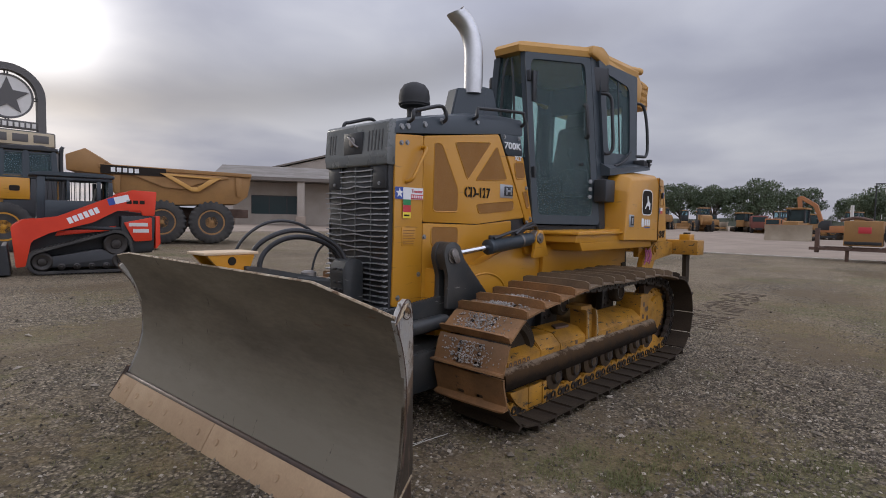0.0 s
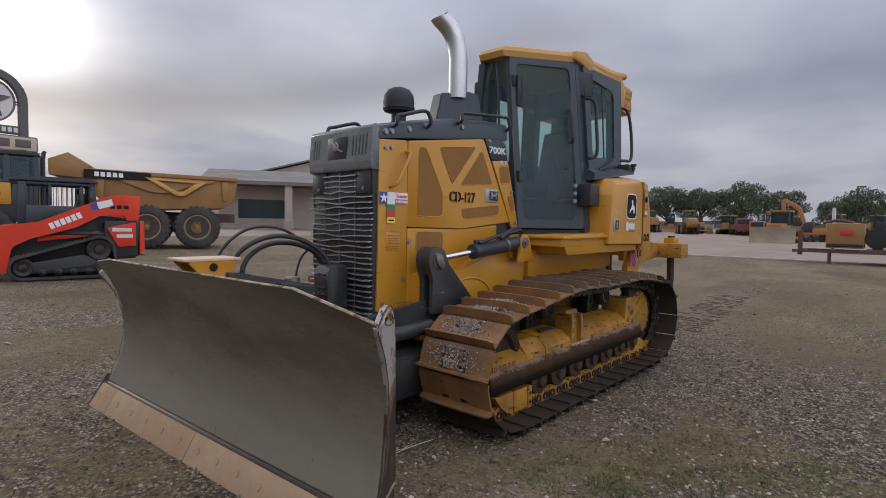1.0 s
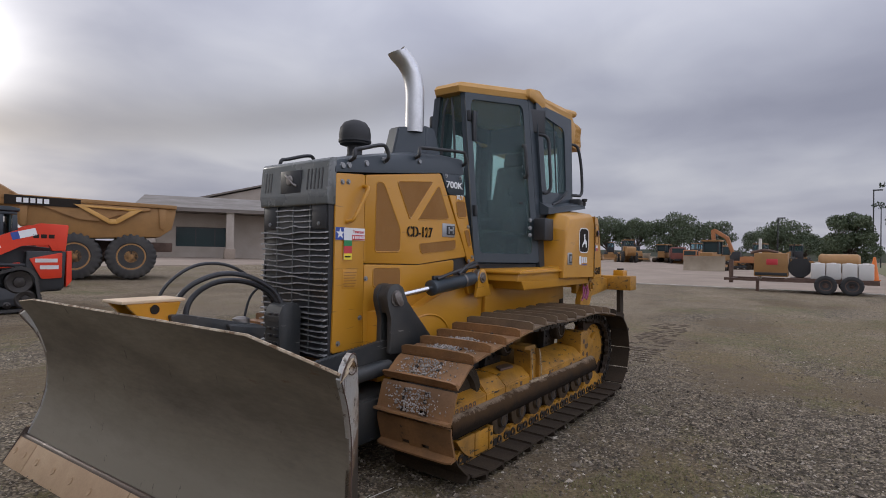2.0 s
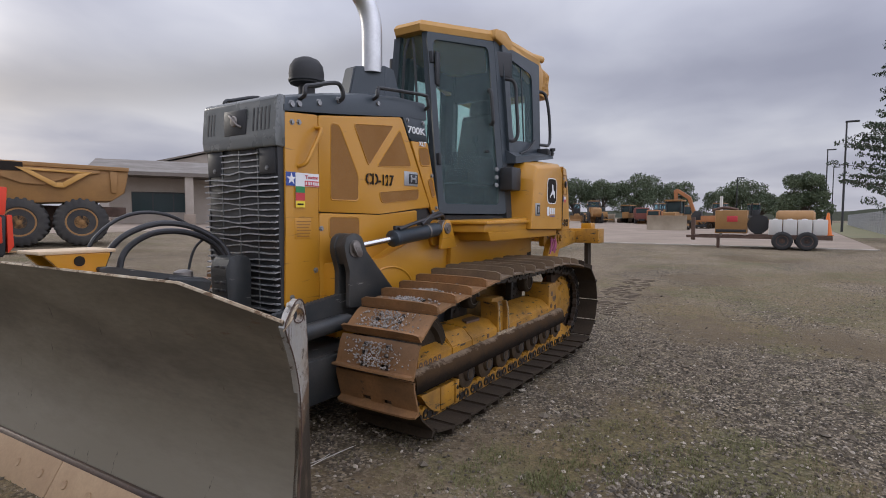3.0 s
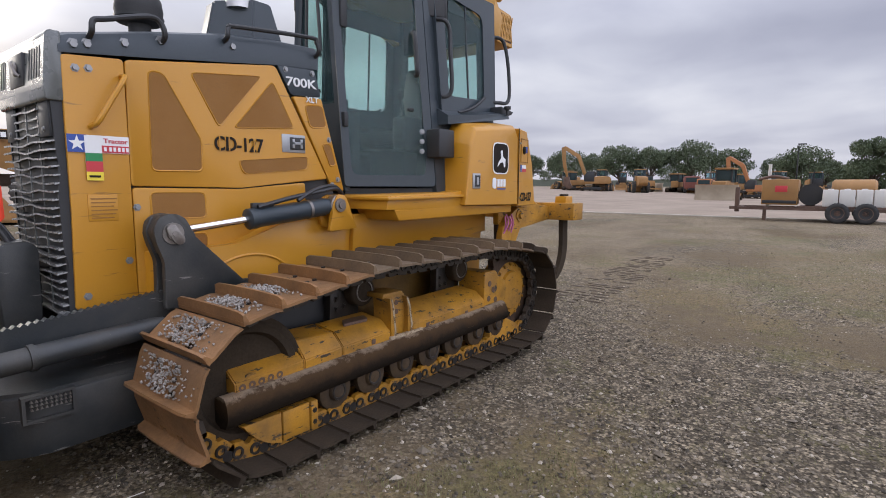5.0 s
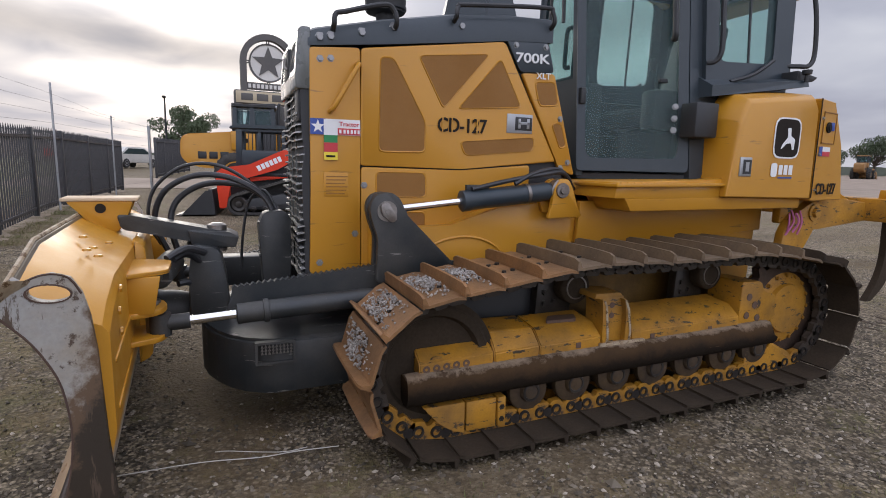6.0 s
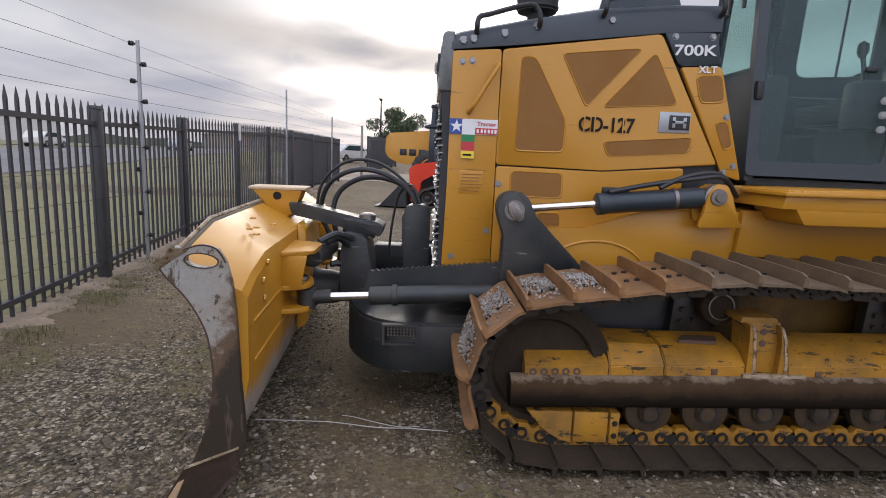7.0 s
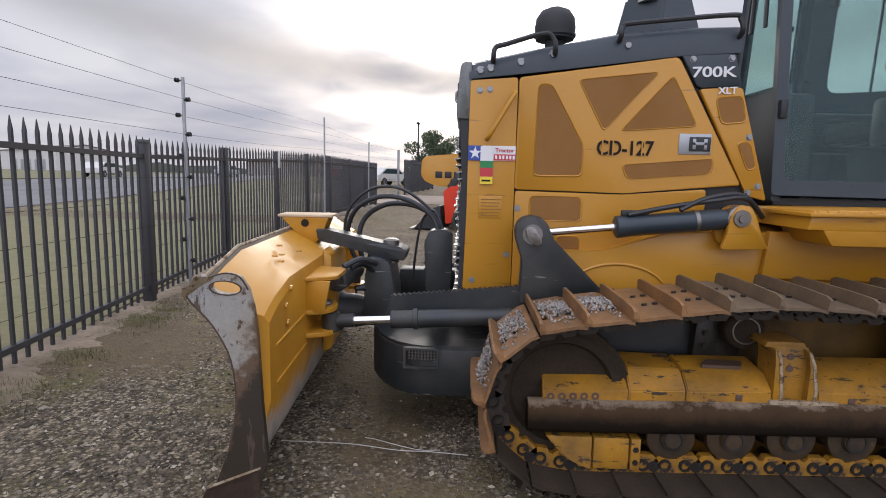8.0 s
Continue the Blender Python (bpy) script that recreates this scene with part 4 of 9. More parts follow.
# air pre-cleaner and exhaust
bm = B()
lathe(bm, (-0.205, 0, 2.06), (0, 0, 1), [(0, 0.078), (0.03, 0.072), (0.06, 0.056), (0.125, 0.056), (0.13, 0.098), (0.135, 0.112), (0.20, 0.120), (0.255, 0.112), (0.295, 0.085), (0.315, 0.04), (0.32, 0.0)], 28)
dpart("pre_cleaner", bm, RUBBER, label="black domed air pre-cleaner")
bm = B()
lathe(bm, (-0.205, 0, 2.205), (0, 0, 1), [(0, 0.117), (0.006, 0.122), (0.02, 0.123)], 28)
dpart("pre_cleaner_band", bm, BLACK)
bm = B()
loft(bm, [[(0.115, -0.08, 2.13), (0.31, -0.275, 2.13), (0.56, -0.25, 2.13), (0.56, 0.06, 2.13), (0.15, 0.06, 2.13)],
          [(0.175, -0.095, 2.395), (0.345, -0.245, 2.415), (0.48, -0.22, 2.42), (0.48, 0.03, 2.42), (0.20, 0.03, 2.40)]])
bmesh.ops.bevel(bm, geom=list(bm.edges), offset=0.010, segments=2, affect="EDGES")
dpart("exhaust_cover", bm, NAVY)
bm = B()
path = smooth_path([(0.30, -0.155, 2.36), (0.30, -0.155, 2.56), (0.298, -0.153, 2.70), (0.275, -0.142, 2.82), (0.225, -0.118, 2.915), (0.150, -0.085, 2.985)], 6)
rings = []
for i, p in enumerate(path):
    d = (path[min(i + 1, len(path) - 1)] - path[max(i - 1, 0)]).normalized()
    if i == len(path) - 1:
        d = Vector((-0.35, 0.1, 0.93)).normalized()
    u = Vector((0.35, 0.94, 0)).normalized()
    w = d.cross(u).normalized()
    rings.append([p + (u * math.cos(k * math.pi / 12) + w * math.sin(k * math.pi / 12)) * 0.076 for k in range(24)])
inner = [[Vector((0.0, 0, 0)) + q + (sum(r, Vector()) / 24 - q) * 0.10 for q in r] for r in rings[::-1][:8]]
loft(bm, rings + inner)
dpart("exhaust_pipe", bm, SATIN, label="curved chrome exhaust stack", smooth=50)

# ---- main frame, platform and rear body ----
bm = B()
prism(bm, [(-0.40, 0.52), (2.42, 0.52), (2.46, 1.12), (0.40, 1.12), (0.05, 0.99), (-0.40, 0.99)], -0.46, 0.46, bev=0.01)
dpart("main_frame", bm, YELLOW)
for s in (-1, 1):
    bm = B()
    prism(bm, [(0.86, 0.88), (0.88, 1.13), (2.45, 1.14), (2.45, 0.92), (1.9, 0.88)], s * 0.46, s * 0.50, bev=0.006)
    dpart("frame_rail", bm, YELLOW)
    # pressed arch on the frame side above the track
    bm = B()
    arch = [(0.00 + 0.27 * math.cos(a), 0.76 + 0.17 * math.sin(a)) for a in [math.pi * i / 14 for i in range(15)]]
    tube(bm, [(x + 0.12, s * 0.462, z) for x, z in arch], 0.008, 6, 2)
    dpart("frame_rib", bm, YELLOW)
    # platform with its folded lip
    bm = B()
    prism(bm, [(0.88, 1.165), (1.69, 1.165), (1.69, 1.285), (1.60, 1.275), (0.90, 1.255)], s * 0.30, s * 0.80, bev=0.006)
    dpart("platform", bm, YELLOW)
    bm = B()
    prism(bm, [(0.87, 1.228), (1.68, 1.238), (1.68, 1.256), (0.87, 1.246)], s * 0.44, s * 0.83, bev=0.003)
    lip = dpart("platform_lip", bm, YELLOW)
    for i in range(16):
        bolt(lip, (0.92 + i * 0.048, s * 0.80, 1.245), (0, 0, 1), 0.008, 0.010, YELLOW, "rivet")
    bm = B()
    prism(bm, [(0.95, 1.17), (1.70, 1.17), (2.40, 1.165), (2.40, 1.10), (1.0, 1.09)], s * 0.44, s * 0.80, bev=0.01)
    dpart("platform_skirt", bm, YELLOW)
    # tank box beside the cab
    fy = s * 0.85
    bm = B()
    a = [(1.665, 1.175), (2.415, 1.165), (2.405, 1.72), (2.36, 1.79), (1.80, 1.73), (1.73, 1.60)]
    b = [(1.665, 1.175), (2.415, 1.165), (2.405, 1.80), (2.38, 1.86), (1.82, 1.83), (1.70, 1.66)]
    loft(bm, [[(x, fy, z) for x, z in a], [(x, fy - s * 0.03, z + (0.03 if z > 1.5 else 0)) for x, z in a], [(x, s * 0.61, z) for x, z in b]])
    bmesh.ops.bevel(bm, geom=[e for e in bm.edges], offset=0.006, segments=1, affect="EDGES")
    tank = dpart("side_tank", bm, YELLOW)
    bm = B()
    loft(bm, [[(2.425, fy + s * 0.0, 1.150), (2.88, s * 0.76, 1.150), (2.78, s * 0.780, 1.52), (2.62, s * 0.811, 1.79), (2.425, fy, 1.80)],
              [(2.425, s * 0.30, 1.150), (2.88, s * 0.30, 1.150), (2.78, s * 0.30, 1.52), (2.62, s * 0.30, 1.80), (2.425, s * 0.30, 1.83)]])
    bmesh.ops.bevel(bm, geom=[e for e in bm.edges], offset=0.006, segments=1, affect="EDGES")
    rear = dpart("rear_side_panel", bm, YELLOW)
    for x, z in ((2.46, 1.22), (2.46, 1.45), (2.46, 1.68)):
        bolt(rear, (x, s * 0.842, z), (0, s, 0), 0.008)

bm = B()
prism(bm, [(2.3, 1.14), (2.86, 1.14), (2.60, 1.80), (2.3, 1.84)], -0.5, 0.5, bev=0.01)
dpart("rear_body", bm, YELLOW)
fy = -0.853
badge = flat("badge", ngon_round(rect(2.030, 1.425, 2.245, 1.655), 0.055), fy, INK)
bm = B()
prism(bm, ngon_round(rect(2.020, 1.415, 2.255, 1.665), 0.06), fy + 0.001, fy - 0.0008)
part("badge_rim", bm, WHITE, badge, smooth=None)
# running animal of the badge as a plain shape
flat("badge_figure", ngon_round([(2.095, 1.50), (2.14, 1.545), (2.13, 1.60), (2.16, 1.605), (2.165, 1.555), (2.205, 1.535), (2.20, 1.47), (2.185, 1.47), (2.17, 1.51), (2.13, 1.505), (2.085, 1.47)], 0.008), fy - 0.0018, WHITE, badge)
flat("maker_mark", ngon_round(rect(2.02, 1.30, 2.075, 1.385), 0.02), fy, WHITE)
for x0 in (2.09, 2.135, 2.18):
    flat("maker_mark", rect(x0, 1.315, x0 + 0.034, 1.375), fy, WHITE)
flat("maker_mark", rect(2.09, 1.292, 2.215, 1.302), fy, BLUE)
bm = B()
box(bm, (1.75, fy - 0.004, 1.30), (1.85, fy + 0.01, 1.415), 0.005)
lock = dpart("tank_latch", bm, GALV)
flat("latch_recess", rect(1.775, 1.315, 1.842, 1.400), fy - 0.0045, BLACK, lock)
flat("latch_lever", rect(1.795, 1.33, 1.822, 1.385), fy - 0.006, GALV, lock)
def rear_y(x, off=0.0):
    return -0.853 + (x - 2.425) * 0.21 - off


bm = B()
prism(bm, [(2.420, 1.17), (2.427, 1.17), (2.427, 1.80), (2.420, 1.80)], -0.8535, -0.850)
dpart("panel_seam", bm, INK)
bm = B()
for x0, x1, z0, z1 in ((2.47, 2.66, 1.52, 1.527), (2.47, 2.66, 1.715, 1.722), (2.47, 2.477, 1.52, 1.722), (2.653, 2.66, 1.52, 1.722)):
    loft(bm, [[(x0, rear_y(x0, d), z0), (x1, rear_y(x1, d), z0), (x1, rear_y(x1, d), z1), (x0, rear_y(x0, d), z1)] for d in (-0.002, 0.003)])
hatch = dpart("hatch_edge", bm, MESHY)
bm = B()
lathe(bm, (2.55, rear_y(2.55), 1.625), (0.2, -1, 0), [(0, 0.034), (0.008, 0.034), (0.008, 0.022), (0.014, 0.02), (0.014, 0)], 16)
part("hatch_lock", bm, INK, hatch)
bm = B()
box(bm, (2.585, rear_y(2.60) - 0.004, 1.605), (2.625, rear_y(2.60) + 0.012, 1.66), 0.003)
part("hatch_sticker", bm, BLUE, hatch)
lettering("CD-127", 0.075, 0.30, 2.46, -0.853, 1.19, INK, dozer, "stencil_lettering", turn=12).matrix_parent_inverse = BASE
for x0, x1, z0, z1, m in ((2.455, 2.50, 1.44, 1.50, BLUE), (2.50, 2.61, 1.47, 1.50, WHITE), (2.50, 2.61, 1.44, 1.47, REDTAG)):
    bm = B()
    loft(bm, [[(x0, -0.853 + (x0 - 2.425) * 0.21, z0), (x1, -0.853 + (x1 - 2.425) * 0.21, z0), (x1, -0.853 + (x1 - 2.425) * 0.21, z1), (x0, -0.853 + (x0 - 2.425) * 0.21, z1)],
              [(x0, -0.855 + (x0 - 2.425) * 0.21, z0), (x1, -0.855 + (x1 - 2.425) * 0.21, z0), (x1, -0.855 + (x1 - 2.425) * 0.21, z1), (x0, -0.855 + (x0 - 2.425) * 0.21, z1)]])
    dpart("sticker_field", bm, m, smooth=None)

# ---- cab ----
# plan of the cab at floor and at roof: narrow front, doors slanting out, straight rear sides
CF, CD, CR = (0.985, 0.30), (1.615, 0.655), (2.420, 0.580)
TF, TD, TR = (1.000, 0.148), (1.585, 0.520), (2.420, 0.525)
ZB, ZT = 1.285, 2.900
ZS = 1.915                                         # sill of the rear side windows


def cab_at(k, z, s):
    t = (z - ZB) / (ZT - ZB)
    a, b = ((CF, TF), (CD, TD), (CR, TR))[k]
    return Vector((a[0] + (b[0] - a[0]) * t, s * (a[1] + (b[1] - a[1]) * t), z))


def quad_slab(bm, pts, inward, thick):
    """A flat slab on four or more points, thickened towards inward."""
    inward = Vector(inward)
    c = sum((Vector(p) for p in pts), Vector()) / len(pts)
    n = (Vector(pts[1]) - Vector(pts[0])).cross(Vector(pts[-1]) - Vector(pts[0])).normalized()
    if n.dot(inward - c) < 0:
        n = -n
    loft(bm, [[Vector(p) for p in pts], [Vector(p) + n * thick for p in pts]])
    return bm


def post(bm, a, b, w):
    a, b = Vector(a), Vector(b)
    loft(bm, [[a + Vector((dx * w, dy * w, 0)) for dx, dy in ((-1, -1), (1, -1), (1, 1), (-1, 1))], [b + Vector((dx * w, dy * w, 0)) for dx, dy in ((-1, -1), (1, -1), (1, 1), (-1, 1))]])
    return bm


MID = (1.75, 0, 2.1)
cab = dpart("cab", post(post(B(), (1.0, -0.28, ZB), (1.015, -0.135, ZT), 0.024), (1.0, 0.28, ZB), (1.015, 0.135, ZT), 0.024), NAVY, label="dark slate operator cab with tinted glass")
bm = B()
prism(bm, [(1.02, -0.13), (1.59, -0.49), (2.40, -0.50), (2.40, 0.50), (1.59, 0.49), (1.02, 0.13)], ZT - 0.03, ZT - 0.008, "z")
part("headliner", bm, BLACK, cab)
for s in (-1, 1):
    bm = B()
    box(bm, (1.70, s * 0.455, ZT - 0.21), (2.40, s * 0.480, ZT - 0.03), 0.004)
    part("headliner_trim", bm, BLACK, cab)
bm = B()
box(bm, (2.26, -0.55, ZB), (2.285, 0.55, 1.86), 0.004)
part("rear_trim", bm, BLACK, cab)
for s in (-1, 1):
    bm = B()
    prism(bm, ngon_round([(1.68, ZB), (2.25, ZB), (2.25, 1.86), (2.0, 1.84), (1.72, 1.76)], 0.03), s * 0.34, s * 0.55, bev=0.01)
    part("side_console", bm, BLACK, cab)
for s in (-1, 1):
    for k, w in ((1, 0.05), (2, 0.05)):
        bm = post(B(), cab_at(k, 1.25 if k == 1 else 1.80, s) - Vector((0, s * w, 0)), cab_at(k, ZT, s) - Vector((0, s * w, 0)), w)
        part("cab_post", bm, NAVY, cab)
    # door: frame with a rounded opening and a full-height pane
    lo, hi = ZB + 0.03, ZT - 0.04

    def on_door(u, v, out=0.0):
        p = cab_at(0, lo + (hi - lo) * v, s).lerp(cab_at(1, lo + (hi - lo) * v, s), u)
        n = (cab_at(1, 2, s) - cab_at(0, 2, s)).cross(Vector((0, 0, 1))).normalized() * (1 if s < 0 else -1)
        return p + n * out

    outer = ngon_round([(-0.01, 0.0), (0.93, 0.0), (0.93, 1.0), (-0.01, 1.0)], 0.03, 4)
    innr = ngon_round([(0.065, 0.052), (0.845, 0.052), (0.845, 0.962), (0.065, 0.962)], 0.06, 4)
    bm = B()
    loft(bm, [[on_door(u, v, 0.004) for u, v in outer], [on_door(u, v, 0.030) for u, v in outer], [on_door(u, v, 0.030) for u, v in innr], [on_door(u, v, 0.004) for u, v in innr], [on_door(u, v, 0.004) for u, v in outer]], cap=False)
    dr = part("cab_door", bm, NAVY, cab)
    bm = B()
    loft(bm, [[on_door(u, v, 0.012) for u, v in innr], [on_door(u, v, 0.017) for u, v in innr]])
    pane = part("door_pane", bm, GLASS, dr)
    pane.visible_shadow = False
    for v in (0.30, 0.86):
        p = on_door(0.035, v, 0.03)
        bm = B()
        box(bm, p - Vector((0.02, 0.02, 0.05)), p + Vector((0.02, 0.02, 0.05)), 0.008)
        part("door_hinge", bm, BLACK, dr)
    bm = B()
    tube(bm, [on_door(0.80, 0.52, 0.03), on_door(0.80, 0.525, 0.07), on_door(0.80, 0.60, 0.075), on_door(0.80, 0.70, 0.07), on_door(0.80, 0.71, 0.03)], 0.018, 8, 4)
    part("door_grip", bm, BLACK, dr)
    bm = B()
    p = on_door(0.72, 0.36, 0.02)
    box(bm, p - Vector((0.03, 0.012, 0.012)), p + Vector((0.03, 0.012, 0.012)), 0.004)
    part("door_catch", bm, BLACK, dr)
    # hinge box at the door foot
    bm = B()
    box(bm, (1.485, s * 0.62, 1.525), (1.665, s * 0.745, 1.73), 0.012)
    part("door_stop_box", bm, BLACK, cab)
    for z in (1.57, 1.64, 1.71):
        bolt(cab, (1.455, s * 0.605, z), (-0.5, s * 0.85, 0), 0.014)

    # rear side window with a rounded frame
    def on_side(u, z, out=0.0):
        p = cab_at(1, z, s).lerp(cab_at(2, z, s), u)
        return p + Vector((0, s * out, 0))
    outer = ngon_round([(0.06, ZS - 0.10), (1.05, ZS - 0.02), (1.05, ZT - 0.04), (0.06, ZT - 0.04)], 0.03, 4)
    innr = ngon_round([(0.20, ZS + 0.09), (0.84, ZS + 0.12), (0.84, ZT - 0.18), (0.20, ZT - 0.13)], 0.09, 4)
    bm = B()
    loft(bm, [[on_side(u, z, 0.0) for u, z in outer], [on_side(u, z, 0.03) for u, z in outer], [on_side(u, z, 0.025) for u, z in innr], [on_side(u, z, 0.0) for u, z in innr], [on_side(u, z, 0.0) for u, z in outer]], cap=False)
    wf = part("side_window", bm, NAVY, cab)
    bm = B()
    loft(bm, [[on_side(u, z, 0.008) for u, z in innr], [on_side(u, z, 0.013) for u, z in innr]])
    pane = part("side_pane", bm, GLASS, wf)
    pane.visible_shadow = False
    bm = B()
    post(bm, on_side(0.56, ZS + 0.10, 0.01), on_side(0.56, ZT - 0.14, 0.01), 0.006)
    part("sash", bm, BLACK, wf)
    bm = B()
    tube(bm, [on_side(0.30, ZS - 0.03, 0.05), on_side(0.55, ZS + 0.03, 0.06), on_side(0.80, ZS + 0.14, 0.05)], 0.012, 6, 4)
    part("wiper", bm, BLACK, wf)
    # body side under the window
    bm = B()
    quad_slab(bm, [cab_at(1, 1.30, s), cab_at(2, 1.30, s), cab_at(2, ZS - 0.02, s), cab_at(1, ZS - 0.10, s)], MID, 0.04)
    part("cab_side", bm, NAVY, cab)
    # rear grab rail and hoop
    bm = B()
    tube(bm, [(2.48, s * 0.52, 2.60), (2.57, s * 0.58, 2.58), (2.61, s * 0.61, 2.40), (2.63, s * 0.62, 2.14), (2.59, s * 0.62, 2.05), (2.50, s * 0.60, 2.04), (2.42, s * 0.56, 2.04)], 0.016, 8, 5)
    part("rear_rail", bm, BLACK, cab)
    # mirror arm and lamp on the door post
    bm = B()
    tube(bm, [(1.66, s * 0.57, 2.55), (1.68, s * 0.64, 2.53), (1.71, s * 0.66, 2.46), (1.70, s * 0.675, 2.30), (1.70, s * 0.69, 2.06), (1.68, s * 0.67, 1.99), (1.64, s * 0.64, 1.98)], 0.016, 8, 5)
    part("grab_rail", bm, BLACK, cab)
    bm = B()
    prism(bm, ngon_round([(1.53, s * 0.50), (1.72, s * 0.615), (1.79, s * 0.575), (1.60, s * 0.46)], 0.015), 2.565, 2.79, "z", bev=0.012)
    part("mirror_housing", bm, BLACK, cab)
    for z in (2.60, 2.66, 2.73):
        bolt(cab, (1.525, s * 0.515, z), (-0.5, s * 0.85, 0), 0.013)
    # slim black hinge plate on the front post
    p = on_door(0.10, 0.80, 0.034)
    bm = B()
    box(bm, p - Vector((0.03, 0.012, 0.14)), p + Vector((0.03, 0.012, 0.14)), 0.01)
    part("hinge_plate", bm, BLACK, dr)
    bm = B()
    prism(bm, [(2.38, 1.90), (2.54, 1.93), (2.58, 1.96), (2.38, 1.99)], s * 0.48, s * 0.70, bev=0.008)
    part("rear_sill", bm, BLACK, cab)
    bm = B()
    loft(bm, [[(1.625, s * 0.60, 1.775), (2.44, s * 0.54, 1.885), (2.44, s * 0.54, 1.97), (1.625, s * 0.60, 1.90)], [(1.64, s * 0.70, 1.775), (2.44, s * 0.74, 1.885), (2.44, s * 0.73, 1.925), (1.64, s * 0.70, 1.84)]])
    part("sill_shelf", bm, NAVY, cab)
    bm = B()
    lathe(bm, (2.40, s * 0.745, 1.91), (0, 0, 1), [(0, 0.012), (0.045, 0.012), (0.05, 0.028), (0.075, 0.03), (0.08, 0)], 12)
    part("sill_lamp", bm, BLACK, cab)
# windscreen and rear window
bm = B()
quad_slab(bm, [(0.995, -0.23, 1.90), (0.995, 0.23, 1.90), (1.005, 0.13, ZT - 0.05), (1.005, -0.13, ZT - 0.05)], MID, 0.006)
ws = part("windscreen", bm, GLASS, cab)
ws.visible_shadow = False
bm = B()
quad_slab(bm, [(0.985, -0.30, ZB), (0.985, 0.30, ZB), (1.01, 0.27, 1.92), (1.01, -0.27, 1.92)], MID, 0.04)
part("firewall", bm, NAVY, cab)
for s in (-1, 1):
    bm = B()
    tube(bm, [(0.99, s * 0.02, 2.83), (0.97, s * 0.05, 2.70), (0.97, s * 0.07, 2.45), (0.97, s * 0.08, 2.26)], 0.012, 6, 4)
    part("wiper", bm, BLACK, cab)
bm = B()
quad_slab(bm, [(2.43, -0.52, 2.02), (2.43, 0.52, 2.02), (2.43, 0.49, ZT - 0.33), (2.43, -0.49, ZT - 0.33)], MID, 0.006)
rw = part("rear_pane", bm, GLASS, cab)
rw.visible_shadow = False
bm = B()
box(bm, (2.40, -0.56, 1.80), (2.46, 0.56, 2.03), 0.008)
box(bm, (2.40, -0.51, ZT - 0.335), (2.45, 0.51, ZT - 0.03), 0.008)
part("rear_wall", bm, NAVY, cab)
bm = B()
prism(bm, [(1.0, -0.28), (1.61, -0.64), (2.42, -0.56), (2.42, 0.56), (1.61, 0.64), (1.0, 0.28)], 1.262, 1.300, "z")
part("cab_floor", bm, BLACK, cab)
# roof
bm = B()
edge = [(0.945, -0.135), (1.52, -0.515), (1.82, -0.535), (2.48, -0.55)]
loop = edge + [(x, -y) for x, y in edge[::-1]]
cx = 1.8
loft(bm, [[(x, y, ZT - 0.035) for x, y in loop], [(x - 0.02 * (x < 1.5), y * 1.02, ZT + 0.015) for x, y in loop], [(cx + (x - cx) * 0.985, y * 0.99, ZT + 0.055) for x, y in loop], [(cx + (x - cx) * 0.86, y * 0.84, ZT + 0.085) for x, y in loop]])
roof = part("roof", bm, YELLOW_SUN, cab, "sun-faded yellow cab roof", 30)
for s in (-1, 1):
    bm = B()
    prism(bm, ngon_round([(1.50, ZT - 0.02), (1.80, ZT - 0.07), (1.845, ZT - 0.03), (1.84, ZT + 0.05), (1.70, ZT + 0.085), (1.52, ZT + 0.07)], 0.03), s * 0.36, s * 0.555, bev=0.014)
    part("roof_corner", bm, YELLOW_SUN, roof)
    # side rail, deeper towards the back
    bm = B()
    prism(bm, [(1.66, ZT - 0.03), (1.82, ZT - 0.06), (2.40, ZT - 0.25), (2.58, ZT - 0.31), (2.62, ZT - 0.10), (2.50, ZT + 0.03), (1.82, ZT + 0.04)], s * 0.47, s * 0.545, bev=0.01)
    part("roof_rail", bm, YELLOW_SUN, roof)
    bm = B()
    tube(bm, [(2.10, s * 0.49, ZT - 0.02), (2.30, s * 0.515, ZT + 0.02), (2.585, s * 0.53, ZT + 0.05)], 0.036, 12, 3)
    part("lifting_peg", bm, YELLOW_SUN, roof)
bm = B()
prism(bm, [(2.60, ZT - 0.305), (2.87, ZT - 0.315), (2.84, ZT - 0.03), (2.63, ZT - 0.01)], -0.50, 0.50, bev=0.012)
guard = part("rear_guard_box", bm, YELLOW_SUN, roof)
bm = B()
prism(bm, [(2.645, ZT - 0.275), (2.835, ZT - 0.28), (2.815, ZT - 0.06), (2.66, ZT - 0.045)], -0.506, -0.498)
part("guard_screen", bm, RUSTY, guard)
for i in range(7):
    for k in (-1, 1):
        bm = B()
        x = 2.655 + i * 0.026
        prism(bm, [(x - k * 0.022, ZT - 0.270), (x - k * 0.022 + 0.009, ZT - 0.270), (x + k * 0.022 + 0.009, ZT - 0.055), (x + k * 0.022, ZT - 0.055)], -0.512 - 0.002 * (k > 0), -0.505)
        part("guard_bar", bm, YELLOW_SUN, guard)
